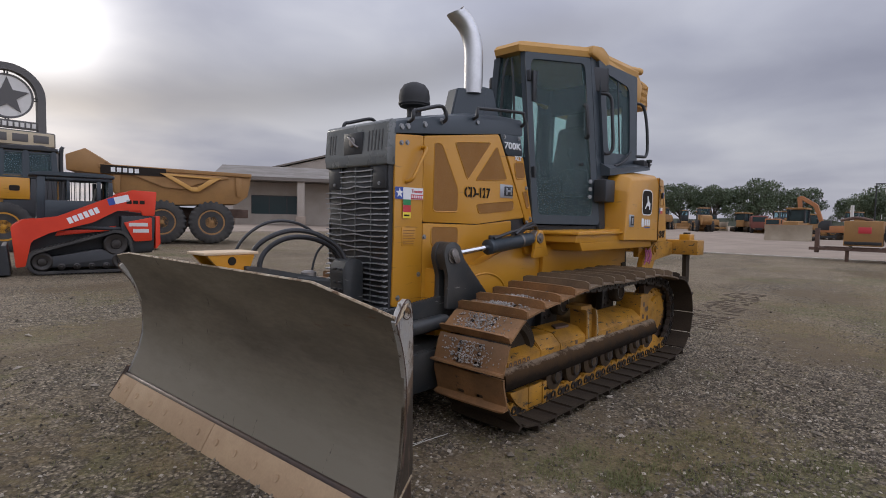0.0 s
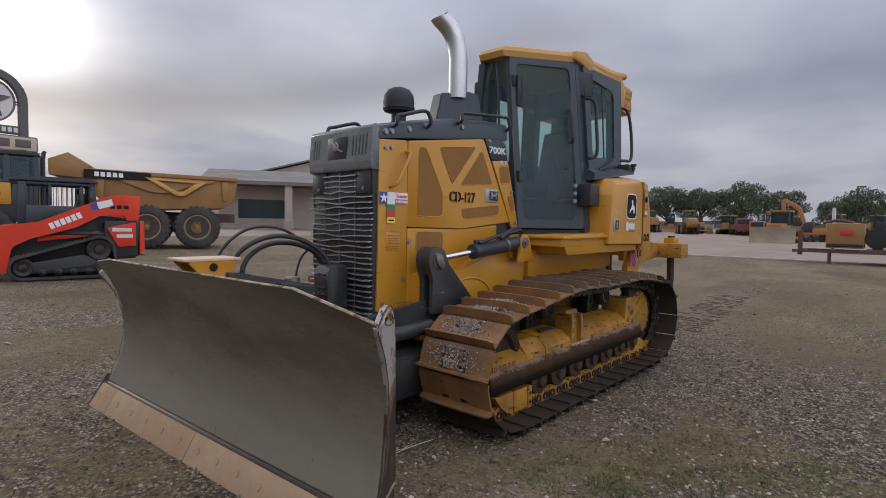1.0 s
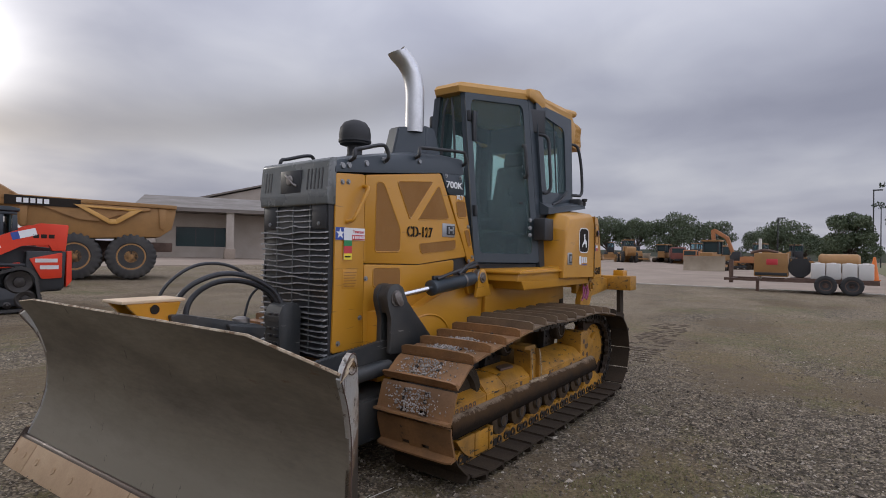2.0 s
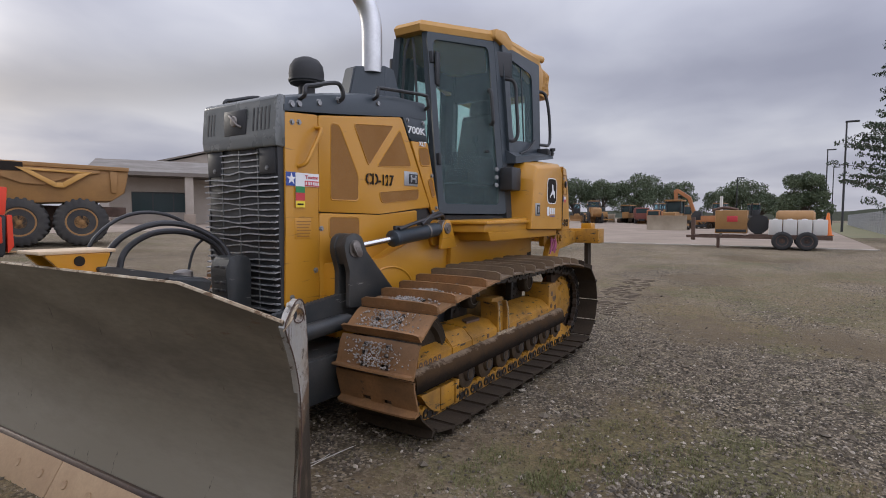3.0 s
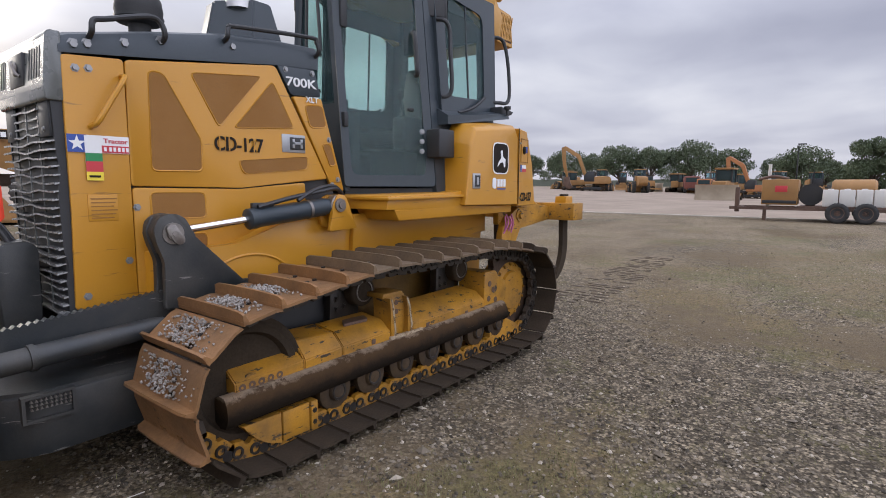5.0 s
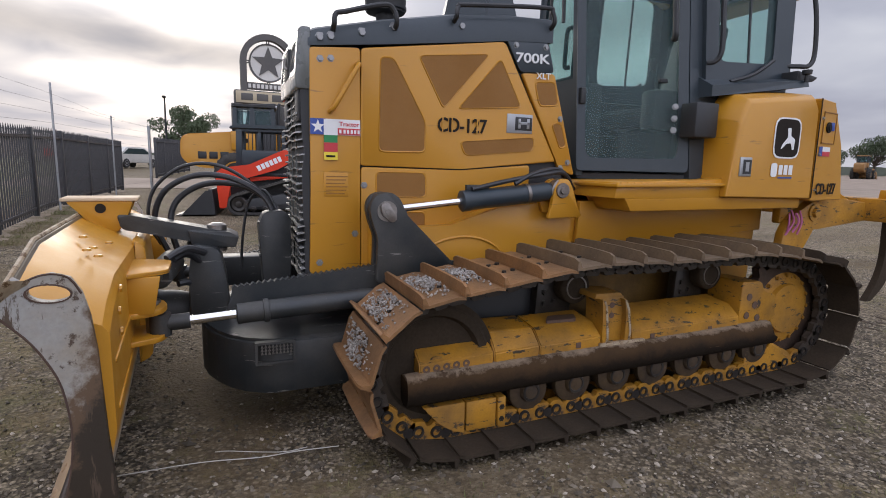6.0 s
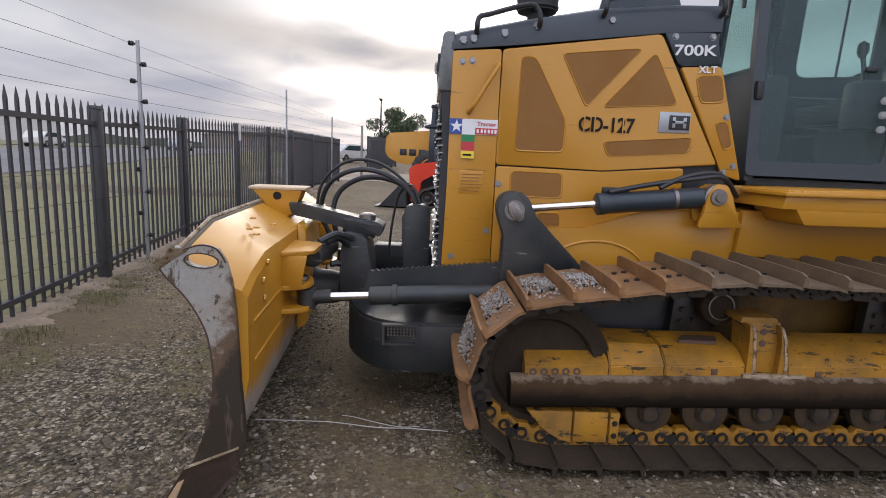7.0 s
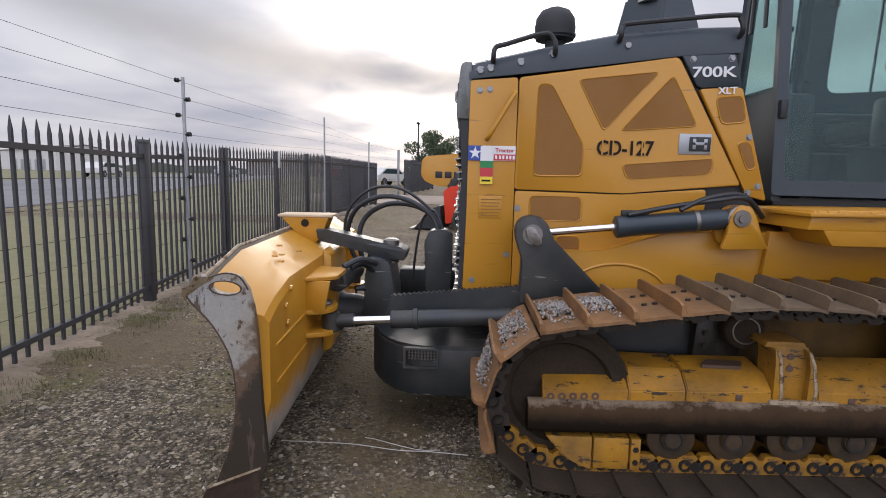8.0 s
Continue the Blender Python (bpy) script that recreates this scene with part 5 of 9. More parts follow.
# inside: seat, console, levers
bm = B()
prism(bm, ngon_round([(1.55, 1.62), (2.08, 1.62), (2.14, 1.72), (1.55, 1.75)], 0.04), -0.24, 0.24, bev=0.03)
prism(bm, ngon_round([(2.02, 1.70), (2.16, 1.70), (2.30, 2.35), (2.20, 2.37)], 0.04), -0.22, 0.22, bev=0.03)
prism(bm, ngon_round([(2.20, 2.36), (2.28, 2.36), (2.31, 2.52), (2.24, 2.53)], 0.03), -0.14, 0.14, bev=0.02)
box(bm, (1.70, -0.20, 1.30), (2.05, 0.20, 1.62), 0.02)
part("driver_seat", bm, SEAT, cab, "black vinyl driver seat")
for s in (-1, 1):
    bm = B()
    box(bm, (1.45, s * 0.30, 1.58), (2.10, s * 0.44, 1.84), 0.03)
    part("armrest_console", bm, SEAT, cab)
    bm = B()
    tube(bm, [(1.52, s * 0.37, 1.82), (1.50, s * 0.37, 1.92), (1.49, s * 0.36, 1.98)], 0.012, 6, 3)
    lathe(bm, (1.49, s * 0.36, 1.96), (0, 0, 1), [(0, 0.015), (0.03, 0.028), (0.07, 0.026), (0.09, 0.0)], 10)
    part("control_lever", bm, BLACK, cab)
bm = B()
box(bm, (1.05, -0.22, 1.30), (1.22, 0.22, 1.88), 0.03)
part("dashboard", bm, SEAT, cab)
bm = B()
box(bm, (1.30, -0.25, 1.31), (1.56, 0.25, 1.40), 0.02)
part("foot_pedals", bm, BLACK, cab)

# ---- undercarriage ----
IDLER, SPROCKET, PIN_R = Vector((-0.25, 0.415)), Vector((2.09, 0.470)), 0.325
N_SHOE = 36


def track_loop():
    """The chain's pin line as a dense closed line in x and z, clockwise from the idler's front."""
    pts = []
    for i in range(0, 25):                          # round the idler: bottom, front, top
        a = radians(-88 - i * 7.4)
        pts.append(IDLER + Vector((math.cos(a), math.sin(a))) * PIN_R)
    for x, z in ((0.05, 0.785), (0.30, 0.826), (0.60, 0.852), (0.90, 0.840), (1.20, 0.843), (1.56, 0.858), (1.80, 0.836)):
        pts.append(Vector((x, z)))
    for i in range(0, 25):
        a = radians(94 - i * 7.7)
        pts.append(SPROCKET + Vector((math.cos(a), math.sin(a))) * PIN_R)
    return [Vector((p.x, 0, p.y)) for p in pts]


LOOP = track_loop()
LENS = [0.0]
for a, b in zip(LOOP, LOOP[1:] + LOOP[:1]):
    LENS.append(LENS[-1] + (b - a).length)


def along(d):
    d %= LENS[-1]
    for i in range(len(LOOP)):
        if LENS[i + 1] >= d:
            a, b = LOOP[i], LOOP[(i + 1) % len(LOOP)]
            return a.lerp(b, (d - LENS[i]) / (LENS[i + 1] - LENS[i]))


PITCH = LENS[-1] / N_SHOE
SW = 0.28                                          # half shoe width


def shoe_mesh(material):
    """One single-grouser shoe: x along the chain, z outwards; two mud slots by the grouser."""
    bm = B()
    t0, t1, L = 0.030, 0.043, PITCH
    cx = [-L * 0.50, -L * 0.36, -L * 0.20, L * 0.34, L * 0.52]
    cy = [-SW, -0.105, -0.045, 0.045, 0.105, SW]
    zoff = [0.006, 0.0, 0.0, 0.0, -0.010]
    vt = [[bm.verts.new((x, y, t1 + zo)) for y in cy] for x, zo in zip(cx, zoff)]
    vb = [[bm.verts.new((x, y, t0 + zo)) for y in cy] for x, zo in zip(cx, zoff)]
    hole = {(1, 1), (1, 3)}
    for i in range(4):
        for j in range(5):
            if (i, j) in hole:
                q = ((i, j), (i + 1, j), (i + 1, j + 1), (i, j + 1))
                for k in range(4):
                    a, b = q[k], q[(k + 1) % 4]
                    bm.faces.new((vt[a[0]][a[1]], vt[b[0]][b[1]], vb[b[0]][b[1]], vb[a[0]][a[1]]))
                continue
            bm.faces.new((vt[i][j], vt[i + 1][j], vt[i + 1][j + 1], vt[i][j + 1]))
            bm.faces.new((vb[i][j], vb[i][j + 1], vb[i + 1][j + 1], vb[i + 1][j]))
    for i in range(4):
        for j in (0, 5):
            bm.faces.new((vt[i][j], vt[i + 1][j], vb[i + 1][j], vb[i][j]))
    for j in range(5):
        for i in (0, 4):
            bm.faces.new((vt[i][j], vt[i][j + 1], vb[i][j + 1], vb[i][j]))
    # grouser bar, worn lower at its ends
    rows = []
    for y, h in ((-SW, 0.034), (-SW + 0.03, 0.046), (-0.1, 0.050), (0.1, 0.050), (SW - 0.03, 0.046), (SW, 0.034)):
        rows.append([(-L * 0.50, y, t0), (-L * 0.50 + 0.004, y, t1 + h), (-L * 0.50 + 0.016, y, t1 + h), (-L * 0.36, y, t1 - 0.002)])
    loft(bm, rows)
    return mesh_of(bm, material, "track_shoe", 30)


def link_mesh(material):
    """A pair of chain links, worn yellow, with dark pin bosses, bolted under a shoe."""
    bm = B()
    L = PITCH
    for s in (-1, 1):
        y0, y1 = s * 0.062, s * 0.098
        prism(bm, [(-L * 0.60, -0.030), (-L * 0.47, -0.054), (-L * 0.12, -0.056), (-L * 0.05, -0.036), (L * 0.05, -0.036), (L * 0.12, -0.056), (L * 0.38, -0.054), (L * 0.50, -0.028), (L * 0.50, 0.0), (L * 0.44, 0.030), (-L * 0.48, 0.030), (-L * 0.62, 0.0)], min(y0, y1), max(y0, y1))
    n = len(bm.faces)
    for s in (-1, 1):
        for x in (L * 0.24, -L * 0.24):
            lathe(bm, (x, s * 0.096, -0.006), (0, s, 0), [(0, 0.030), (0.010, 0.028), (0.010, 0.018), (-0.012, 0.016), (-0.012, 0.0)], 12)
    cyl(bm, (-L * 0.5, -0.1, 0), (-L * 0.5, 0.1, 0), 0.026, seg=12)
    bm.faces.ensure_lookup_table()
    for f in bm.faces[n:]:
        f.material_index = 1
    me = mesh_of(bm, material, "track_link", 35)
    me.materials.append(BOSS)
    return me


def shoe_bolt_mesh():
    bm = B()
    lathe(bm, (0, 0, 0.042), (0, 0, 1), [(0, 0.013), (0.010, 0.012), (0.010, 0.0)], 6)
    return mesh_of(bm, BOSS, "bolt", 35)


SHOE_ME, GREY_ME, MUDDY_SHADED_ME, LINK_ME, DARK_LINK_ME, SB_ME = shoe_mesh(SHOE), shoe_mesh(SHOE_GREY), shoe_mesh(SHOE_DARK), link_mesh(LINK), link_mesh(LINK_DARK), shoe_bolt_mesh()
GRAVEL_ON = []
for s in (-1, 1):
    yc = s * 0.94
    track = dpart("track_chain", cyl(B(), (IDLER.x, yc - 0.09, IDLER.y), (IDLER.x, yc + 0.09, IDLER.y), 0.05, seg=12), LINK, label="rusty steel crawler track")
    for i in range(N_SHOE):
        d = PITCH * (i + 0.30)
        a, b = along(d - PITCH * 0.5), along(d + PITCH * 0.5)
        mid, dirv = (a + b) / 2, (b - a).normalized()
        nrm = Vector((dirv.z, 0, -dirv.x))
        c = (IDLER + SPROCKET) / 2
        if nrm.dot(mid - Vector((c.x, 0, c.y))) < 0:
            nrm = -nrm
        m = Matrix.Identity(4)
        side = nrm.cross(dirv)
        for r_ in range(3):
            m[r_][0], m[r_][1], m[r_][2] = dirv[r_], side[r_], nrm[r_]
        m.translation = (mid.x, yc, mid.z)
        muddy_shaded = mid.z < 0.27 or mid.x > 2.10        # ground run and rear: mud, with shade put into the same dark colour
        sh = part("track_shoe", MUDDY_SHADED_ME if muddy_shaded else GREY_ME if mid.x > 0.42 else SHOE_ME, SHOE, track)
        sh.matrix_basis = m
        # yellow links on the ground run, dark ones on the rest
        lk = part("track_link", LINK_ME if mid.z < 0.24 and mid.x < 2.2 else DARK_LINK_ME, LINK, track)
        lk.matrix_basis = m
        if s < 0:
            GRAVEL_ON.append((mid, m))
            if nrm.z > -0.2 and mid.x < 1.2:
                for bx, by in ((0.012, -0.08), (0.012, 0.08), (0.058, -0.08), (0.058, 0.08)):
                    o = part("bolt", SB_ME, BOLT, sh)
                    o.location = (bx, by, 0)
    # idler wheel
    bm = B()
    p = (IDLER.x, yc - s * 0.10, IDLER.y)
    lathe(bm, p, (0, s, 0), [(0.02, 0.0), (0.02, 0.275), (0.05, 0.285), (0.05, 0.310), (0.085, 0.310), (0.115, 0.310), (0.15, 0.310), (0.15, 0.285), (0.165, 0.270), (0.165, 0.235), (0.135, 0.220), (0.13, 0.10), (0.13, 0.0)], 40)
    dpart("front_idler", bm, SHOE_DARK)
    # sprocket: toothed ring and final-drive hub
    bm = B()
    ring = []
    for k in range(21 * 4):
        a = 2 * math.pi * k / (21 * 4)
        r = PIN_R + (0.030 if k % 4 in (1, 2) else -0.020)
        ring.append((SPROCKET.x + r * math.cos(a), SPROCKET.y + r * math.sin(a)))
    prism(bm, ring, yc - 0.025, yc + 0.025)
    spr = dpart("sprocket", bm, GUARD)
    bm = B()
    lathe(bm, (SPROCKET.x + 0.02, yc - s * 0.10, SPROCKET.y + 0.02), (0, s, 0), [(0, 0.24), (0.08, 0.245), (0.125, 0.225), (0.140, 0.19), (0.140, 0.16), (0.160, 0.15), (0.165, 0.06), (0.158, 0.0)], 36)
    hub = part("drive_hub", bm, YELLOW_WORN, spr)
    for k in range(16):
        a = 2 * math.pi * k / 16
        bolt(hub, (SPROCKET.x + 0.02 + 0.207 * math.cos(a), yc + s * 0.030, SPROCKET.y + 0.02 + 0.207 * math.sin(a)), (0, s, 0), 0.012, 0.014, LINK)
    # bottom rollers on the lower rail
    for k in range(7):
        x = 0.24 + k * 0.262
        z = 0.237 + 0.008 * k
        bm = B()
        lathe(bm, (x, yc - s * 0.11, z), (0, s, 0), [(0, 0.05), (0.01, 0.105), (0.05, 0.105), (0.06, 0.085), (0.16, 0.085), (0.17, 0.105), (0.205, 0.105), (0.215, 0.085), (0.215, 0.055), (0.235, 0.05), (0.24, 0.0)], 24)
        ro = dpart("track_roller", bm, ROLLER)
        bm = B()
        lathe(bm, (x, yc + s * 0.118, z), (0, s, 0), [(0, 0.050), (0.012, 0.046), (0.012, 0.036), (0.006, 0.033)], 18, True)
        part("roller_collar", bm, BOSS, ro)
    # carrier rollers
    for x, z in ((0.605, 0.697), (1.575, 0.712)):
        bm = B()
        lathe(bm, (x, yc - s * 0.25, z), (0, s, 0), [(0, 0.06), (0.02, 0.092), (0.15, 0.092), (0.175, 0.092), (0.185, 0.085), (0.192, 0.068), (0.186, 0.058), (0.190, 0.0)], 28)
        cr = dpart("carrier_roller", bm, SHOE_DARK)
        bm = B()
        lathe(bm, (x, yc - s * 0.060, z), (0, s, 0), [(0, 0.064), (0.005, 0.064), (0.005, 0.057), (0, 0.057)], 28, True)
        part("roller_ring", bm, STEEL, cr)
        bm = B()
        prism(bm, ngon_round([(x - 0.20, 0.52), (x + 0.02, 0.52), (x + 0.03, z), (x - 0.05, z + 0.05), (x - 0.19, z + 0.03)], 0.02), s * 0.74, s * 0.80, bev=0.004)
        br = dpart("roller_bracket", bm, BOSS)
        for bx, bz in ((-0.15, 0.60), (-0.09, 0.61), (-0.15, 0.66)):
            bolt(br, (x + bx, s * 0.80, bz), (0, s, 0), 0.013, 0.012, BOSS)
    # inner side wall of the track frame
    bm = B()
    box(bm, (0.66, s * 0.56, 0.38), (1.92, s * 0.60, 0.79), 0.006)
    dpart("frame_wall", bm, GRIME_SHADE)
    bm = B()
    box(bm, (-0.10, s * 0.70, 0.36), (0.65, s * 0.74, 0.70), 0.006)
    dpart("frame_wall", bm, BLACK)

    # track frame: recoil housing in stepped boxes
    yo, yi = s * 1.045, s * 0.80
    bm = B()
    prism(bm, [(-0.30, 0.30), (1.75, 0.34), (1.75, 0.48), (0.05, 0.46), (0.03, 0.42), (-0.20, 0.41)], yi, s * 0.99)
    dpart("track_frame", bm, BLACK)

    def cover(name, x0, x1, z0, z1, zt0, zt1, nose=0.0):
        """A folded cover: upright side, slanted shoulder and flat top."""
        bm = B()
        ring = lambda x, zb, zm, zt: [(x, yo, zb), (x, yo, zm), (x, yo - s * 0.075, zt - 0.02), (x, yi, zt), (x, yi, zb)]
        loft(bm, [ring(x0, z0, z0 + 0.055, zt0), ring(x1, z1, z1 + 0.06, zt1)])
        bmesh.ops.bevel(bm, geom=[e for e in bm.edges], offset=0.006, segments=2, affect="EDGES")
        return dpart(name, bm, YELLOW_WORN)
    fc = cover("recoil_cover", -0.338, 0.035, 0.384, 0.396, 0.512, 0.524)
    for k in range(5):
        bm = B()
        lathe(bm, (-0.304 + k * 0.049, yo - s * 0.004, 0.414 + 0.002 * k), (0, s, 0), [(0, 0.018), (0.006, 0.018), (0.006, 0.013), (0.002, 0.0)], 12)
        part("plug_hole", bm, RUSTY, fc)
    cover("recoil_cover", 0.040, 0.285, 0.396, 0.404, 0.556, 0.552)
    mc = cover("recoil_cover", 0.291, 0.655, 0.404, 0.414, 0.550, 0.554)
    bm = B()
    prism(bm, ngon_round([(0.38, yo - s * 0.10), (0.56, yo - s * 0.09), (0.60, yo - s * 0.17), (0.44, yo - s * 0.18)], 0.02), 0.536, 0.552, "z")
    part("grease_cover", bm, RUSTY, mc)
    bc = cover("recoil_cover", 0.850, 1.640, 0.420, 0.436, 0.560, 0.575)
    for xq, par in ((0.50, mc), (0.98, bc), (1.40, bc)):
        bm = B()
        box(bm, (xq, yo - s * 0.01, 0.425), (xq + 0.03, yo + s * 0.004, 0.455), 0.003)
        part("drain_slot", bm, RUSTY, par)
    # upright gusset pair
    bm = B()
    prism(bm, [(0.655, 0.395), (0.69, 0.395), (0.70, 0.46), (0.68, 0.63), (0.665, 0.665), (0.645, 0.665), (0.66, 0.60)], yo - s * 0.14, yo + s * 0.002, bev=0.004)
    gs = dpart("gusset", bm, YELLOW_WORN)
    bm = B()
    prism(bm, [(0.80, 0.395), (0.835, 0.395), (0.845, 0.48), (0.825, 0.60), (0.80, 0.66), (0.785, 0.66), (0.81, 0.58)], yo - s * 0.14, yo + s * 0.002, bev=0.004)
    part("gusset_plate", bm, YELLOW_WORN, gs)
    bm = B()
    prism(bm, [(0.62, 0.664), (0.80, 0.664), (0.79, 0.690), (0.63, 0.690)], yo - s * 0.20, yo - s * 0.03, bev=0.004)
    part("gusset_cap", bm, YELLOW_WORN, gs)
    bm = B()
    box(bm, (0.66, yo - s * 0.06, 0.40), (0.81, yo - s * 0.03, 0.67), 0.004)
    part("gusset_web", bm, YELLOW_WORN, gs)
    for edge in (((0.690, 0.40), (0.700, 0.46), (0.681, 0.63), (0.667, 0.66)), ((0.835, 0.40), (0.845, 0.48), (0.826, 0.60), (0.803, 0.655))):
        bm = B()
        loft(bm, [[(x, yo + s * d, z), (x - 0.013, yo + s * d, z)] + [(x - 0.013, yo + s * (d - 0.004), z), (x, yo + s * (d - 0.004), z)] for x, z in edge for d in (0.005,)])
        part("chipped_edge", bm, PALE_CHIP, gs)
    for zq in (0.57, 0.625):
        bm = B()
        lathe(bm, (0.735, yo - s * 0.031, zq), (0, s, 0), [(0, 0.016), (0.004, 0.016), (0.004, 0.0)], 10)
        part("plug_hole", bm, RUSTY, gs)
    # rear block before the final drive
    bm = B()
    prism(bm, ngon_round([(1.645, 0.40), (1.86, 0.40), (1.95, 0.47), (1.94, 0.60), (1.84, 0.63), (1.81, 0.69), (1.655, 0.695)], 0.015), yi, yo - s * 0.01, bev=0.006)
    rb = dpart("rear_block", bm, YELLOW_WORN)
    for xq, zq in ((1.72, 0.60), (1.77, 0.55), (1.71, 0.49), (1.80, 0.47)):
        bm = B()
        lathe(bm, (xq, yo - s * 0.012, zq), (0, s, 0), [(0, 0.022), (0.005, 0.022), (0.005, 0.0)], 12)
        part("plug_hole", bm, RUSTY, rb)
    bm = B()
    prism(bm, ngon_round([(1.73, 0.13), (2.20, 0.135), (2.10, 0.23), (1.95, 0.30), (1.86, 0.235), (1.73, 0.235)], 0.01), yo - s * 0.10, yo - s * 0.005, bev=0.004)
    dpart("rear_chain_guide", bm, YELLOW_WORN)
    # front lower roller guard
    bm = B()
    arc = [(-0.06 - 0.285 * math.cos(a), 0.385 - 0.305 * math.sin(a)) for a in [radians(34 + 5 * i) for i in range(9)]]
    prism(bm, [(-0.112, 0.235), (-0.32, 0.235)] + arc + [(-0.112, 0.080)], yo - s * 0.08, yo + s * 0.010, bev=0.004)
    dpart("front_chain_guide", bm, YELLOW_WORN)
    bm = B()
    box(bm, (-0.104, yo - s * 0.08, 0.088), (0.052, yo + s * 0.012, 0.235), 0.006)
    dpart("guide_plate", bm, YELLOW_WORN)
    bm = B()
    box(bm, (0.060, yo - s * 0.08, 0.088), (0.102, yo + s * 0.016, 0.235), 0.004)
    st = dpart("guide_strap", bm, YELLOW_WORN)
    for zq in (0.125, 0.185):
        bolt(st, (0.081, yo + s * 0.015, zq), (0, s, 0), 0.010, 0.006, BOSS)
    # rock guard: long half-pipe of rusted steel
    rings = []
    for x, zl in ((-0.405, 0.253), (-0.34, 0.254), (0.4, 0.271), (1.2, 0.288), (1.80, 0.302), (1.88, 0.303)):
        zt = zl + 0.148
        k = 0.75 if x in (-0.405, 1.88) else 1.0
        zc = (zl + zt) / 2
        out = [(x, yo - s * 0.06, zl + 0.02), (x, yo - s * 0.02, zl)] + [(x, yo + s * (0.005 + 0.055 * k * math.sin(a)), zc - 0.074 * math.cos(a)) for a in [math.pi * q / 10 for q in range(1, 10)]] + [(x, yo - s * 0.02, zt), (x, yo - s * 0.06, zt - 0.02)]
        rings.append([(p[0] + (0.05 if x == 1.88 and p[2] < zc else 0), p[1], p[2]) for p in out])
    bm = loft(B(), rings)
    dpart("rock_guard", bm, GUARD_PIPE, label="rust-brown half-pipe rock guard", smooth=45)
    bm = B()
    box(bm, (0.64, yo - s * 0.01, 0.408), (0.93, yo + s * 0.018, 0.438), 0.004)
    dpart("guard_clip", bm, PALE_CHIP)

# gravel heaped on the front shoes
rng = random.Random(5)
bm = B()
picked = [m for mid, m in GRAVEL_ON if -0.64 < mid.x < 0.02 and mid.z > 0.33]
for m in picked:
    nz = m[2][2]
    for k in range(330):
        v = rng.gauss(0.02, 0.09)
        u = rng.uniform(-0.06, 0.075)
        if abs(v) > 0.24:
            continue
        sz = rng.uniform(0.0035, 0.0085)
        keep = 0.030 * math.exp(-(v / 0.16) ** 2) * (0.75 - u * 5)
        h = 0.044 + max(0.0, rng.random() * keep)
        c = m @ Vector((u, v, h + sz * 0.4))
        q = Euler((rng.uniform(0, 6), rng.uniform(0, 6), rng.uniform(0, 6))).to_matrix()
        vs = [bm.verts.new(c + q @ Vector((x * sz * rng.uniform(0.7, 1.3), y * sz * rng.uniform(0.7, 1.3), z * sz * rng.uniform(0.5, 1.0)))) for x, y, z in ((1, 0, 0), (-1, 0, 0), (0, 1, 0), (0, -1, 0), (0, 0, 1), (0, 0, -1))]
        for a, b, c_ in ((0, 2, 4), (2, 1, 4), (1, 3, 4), (3, 0, 4), (2, 0, 5), (1, 2, 5), (3, 1, 5), (0, 3, 5)):
            bm.faces.new((vs[a], vs[b], vs[c_]))
ob = part("gravel_heap", bm, STONE, smooth=None)
tagged(ob, "loose grey gravel lying on rusty track shoes", "gravel", kind="stuff")

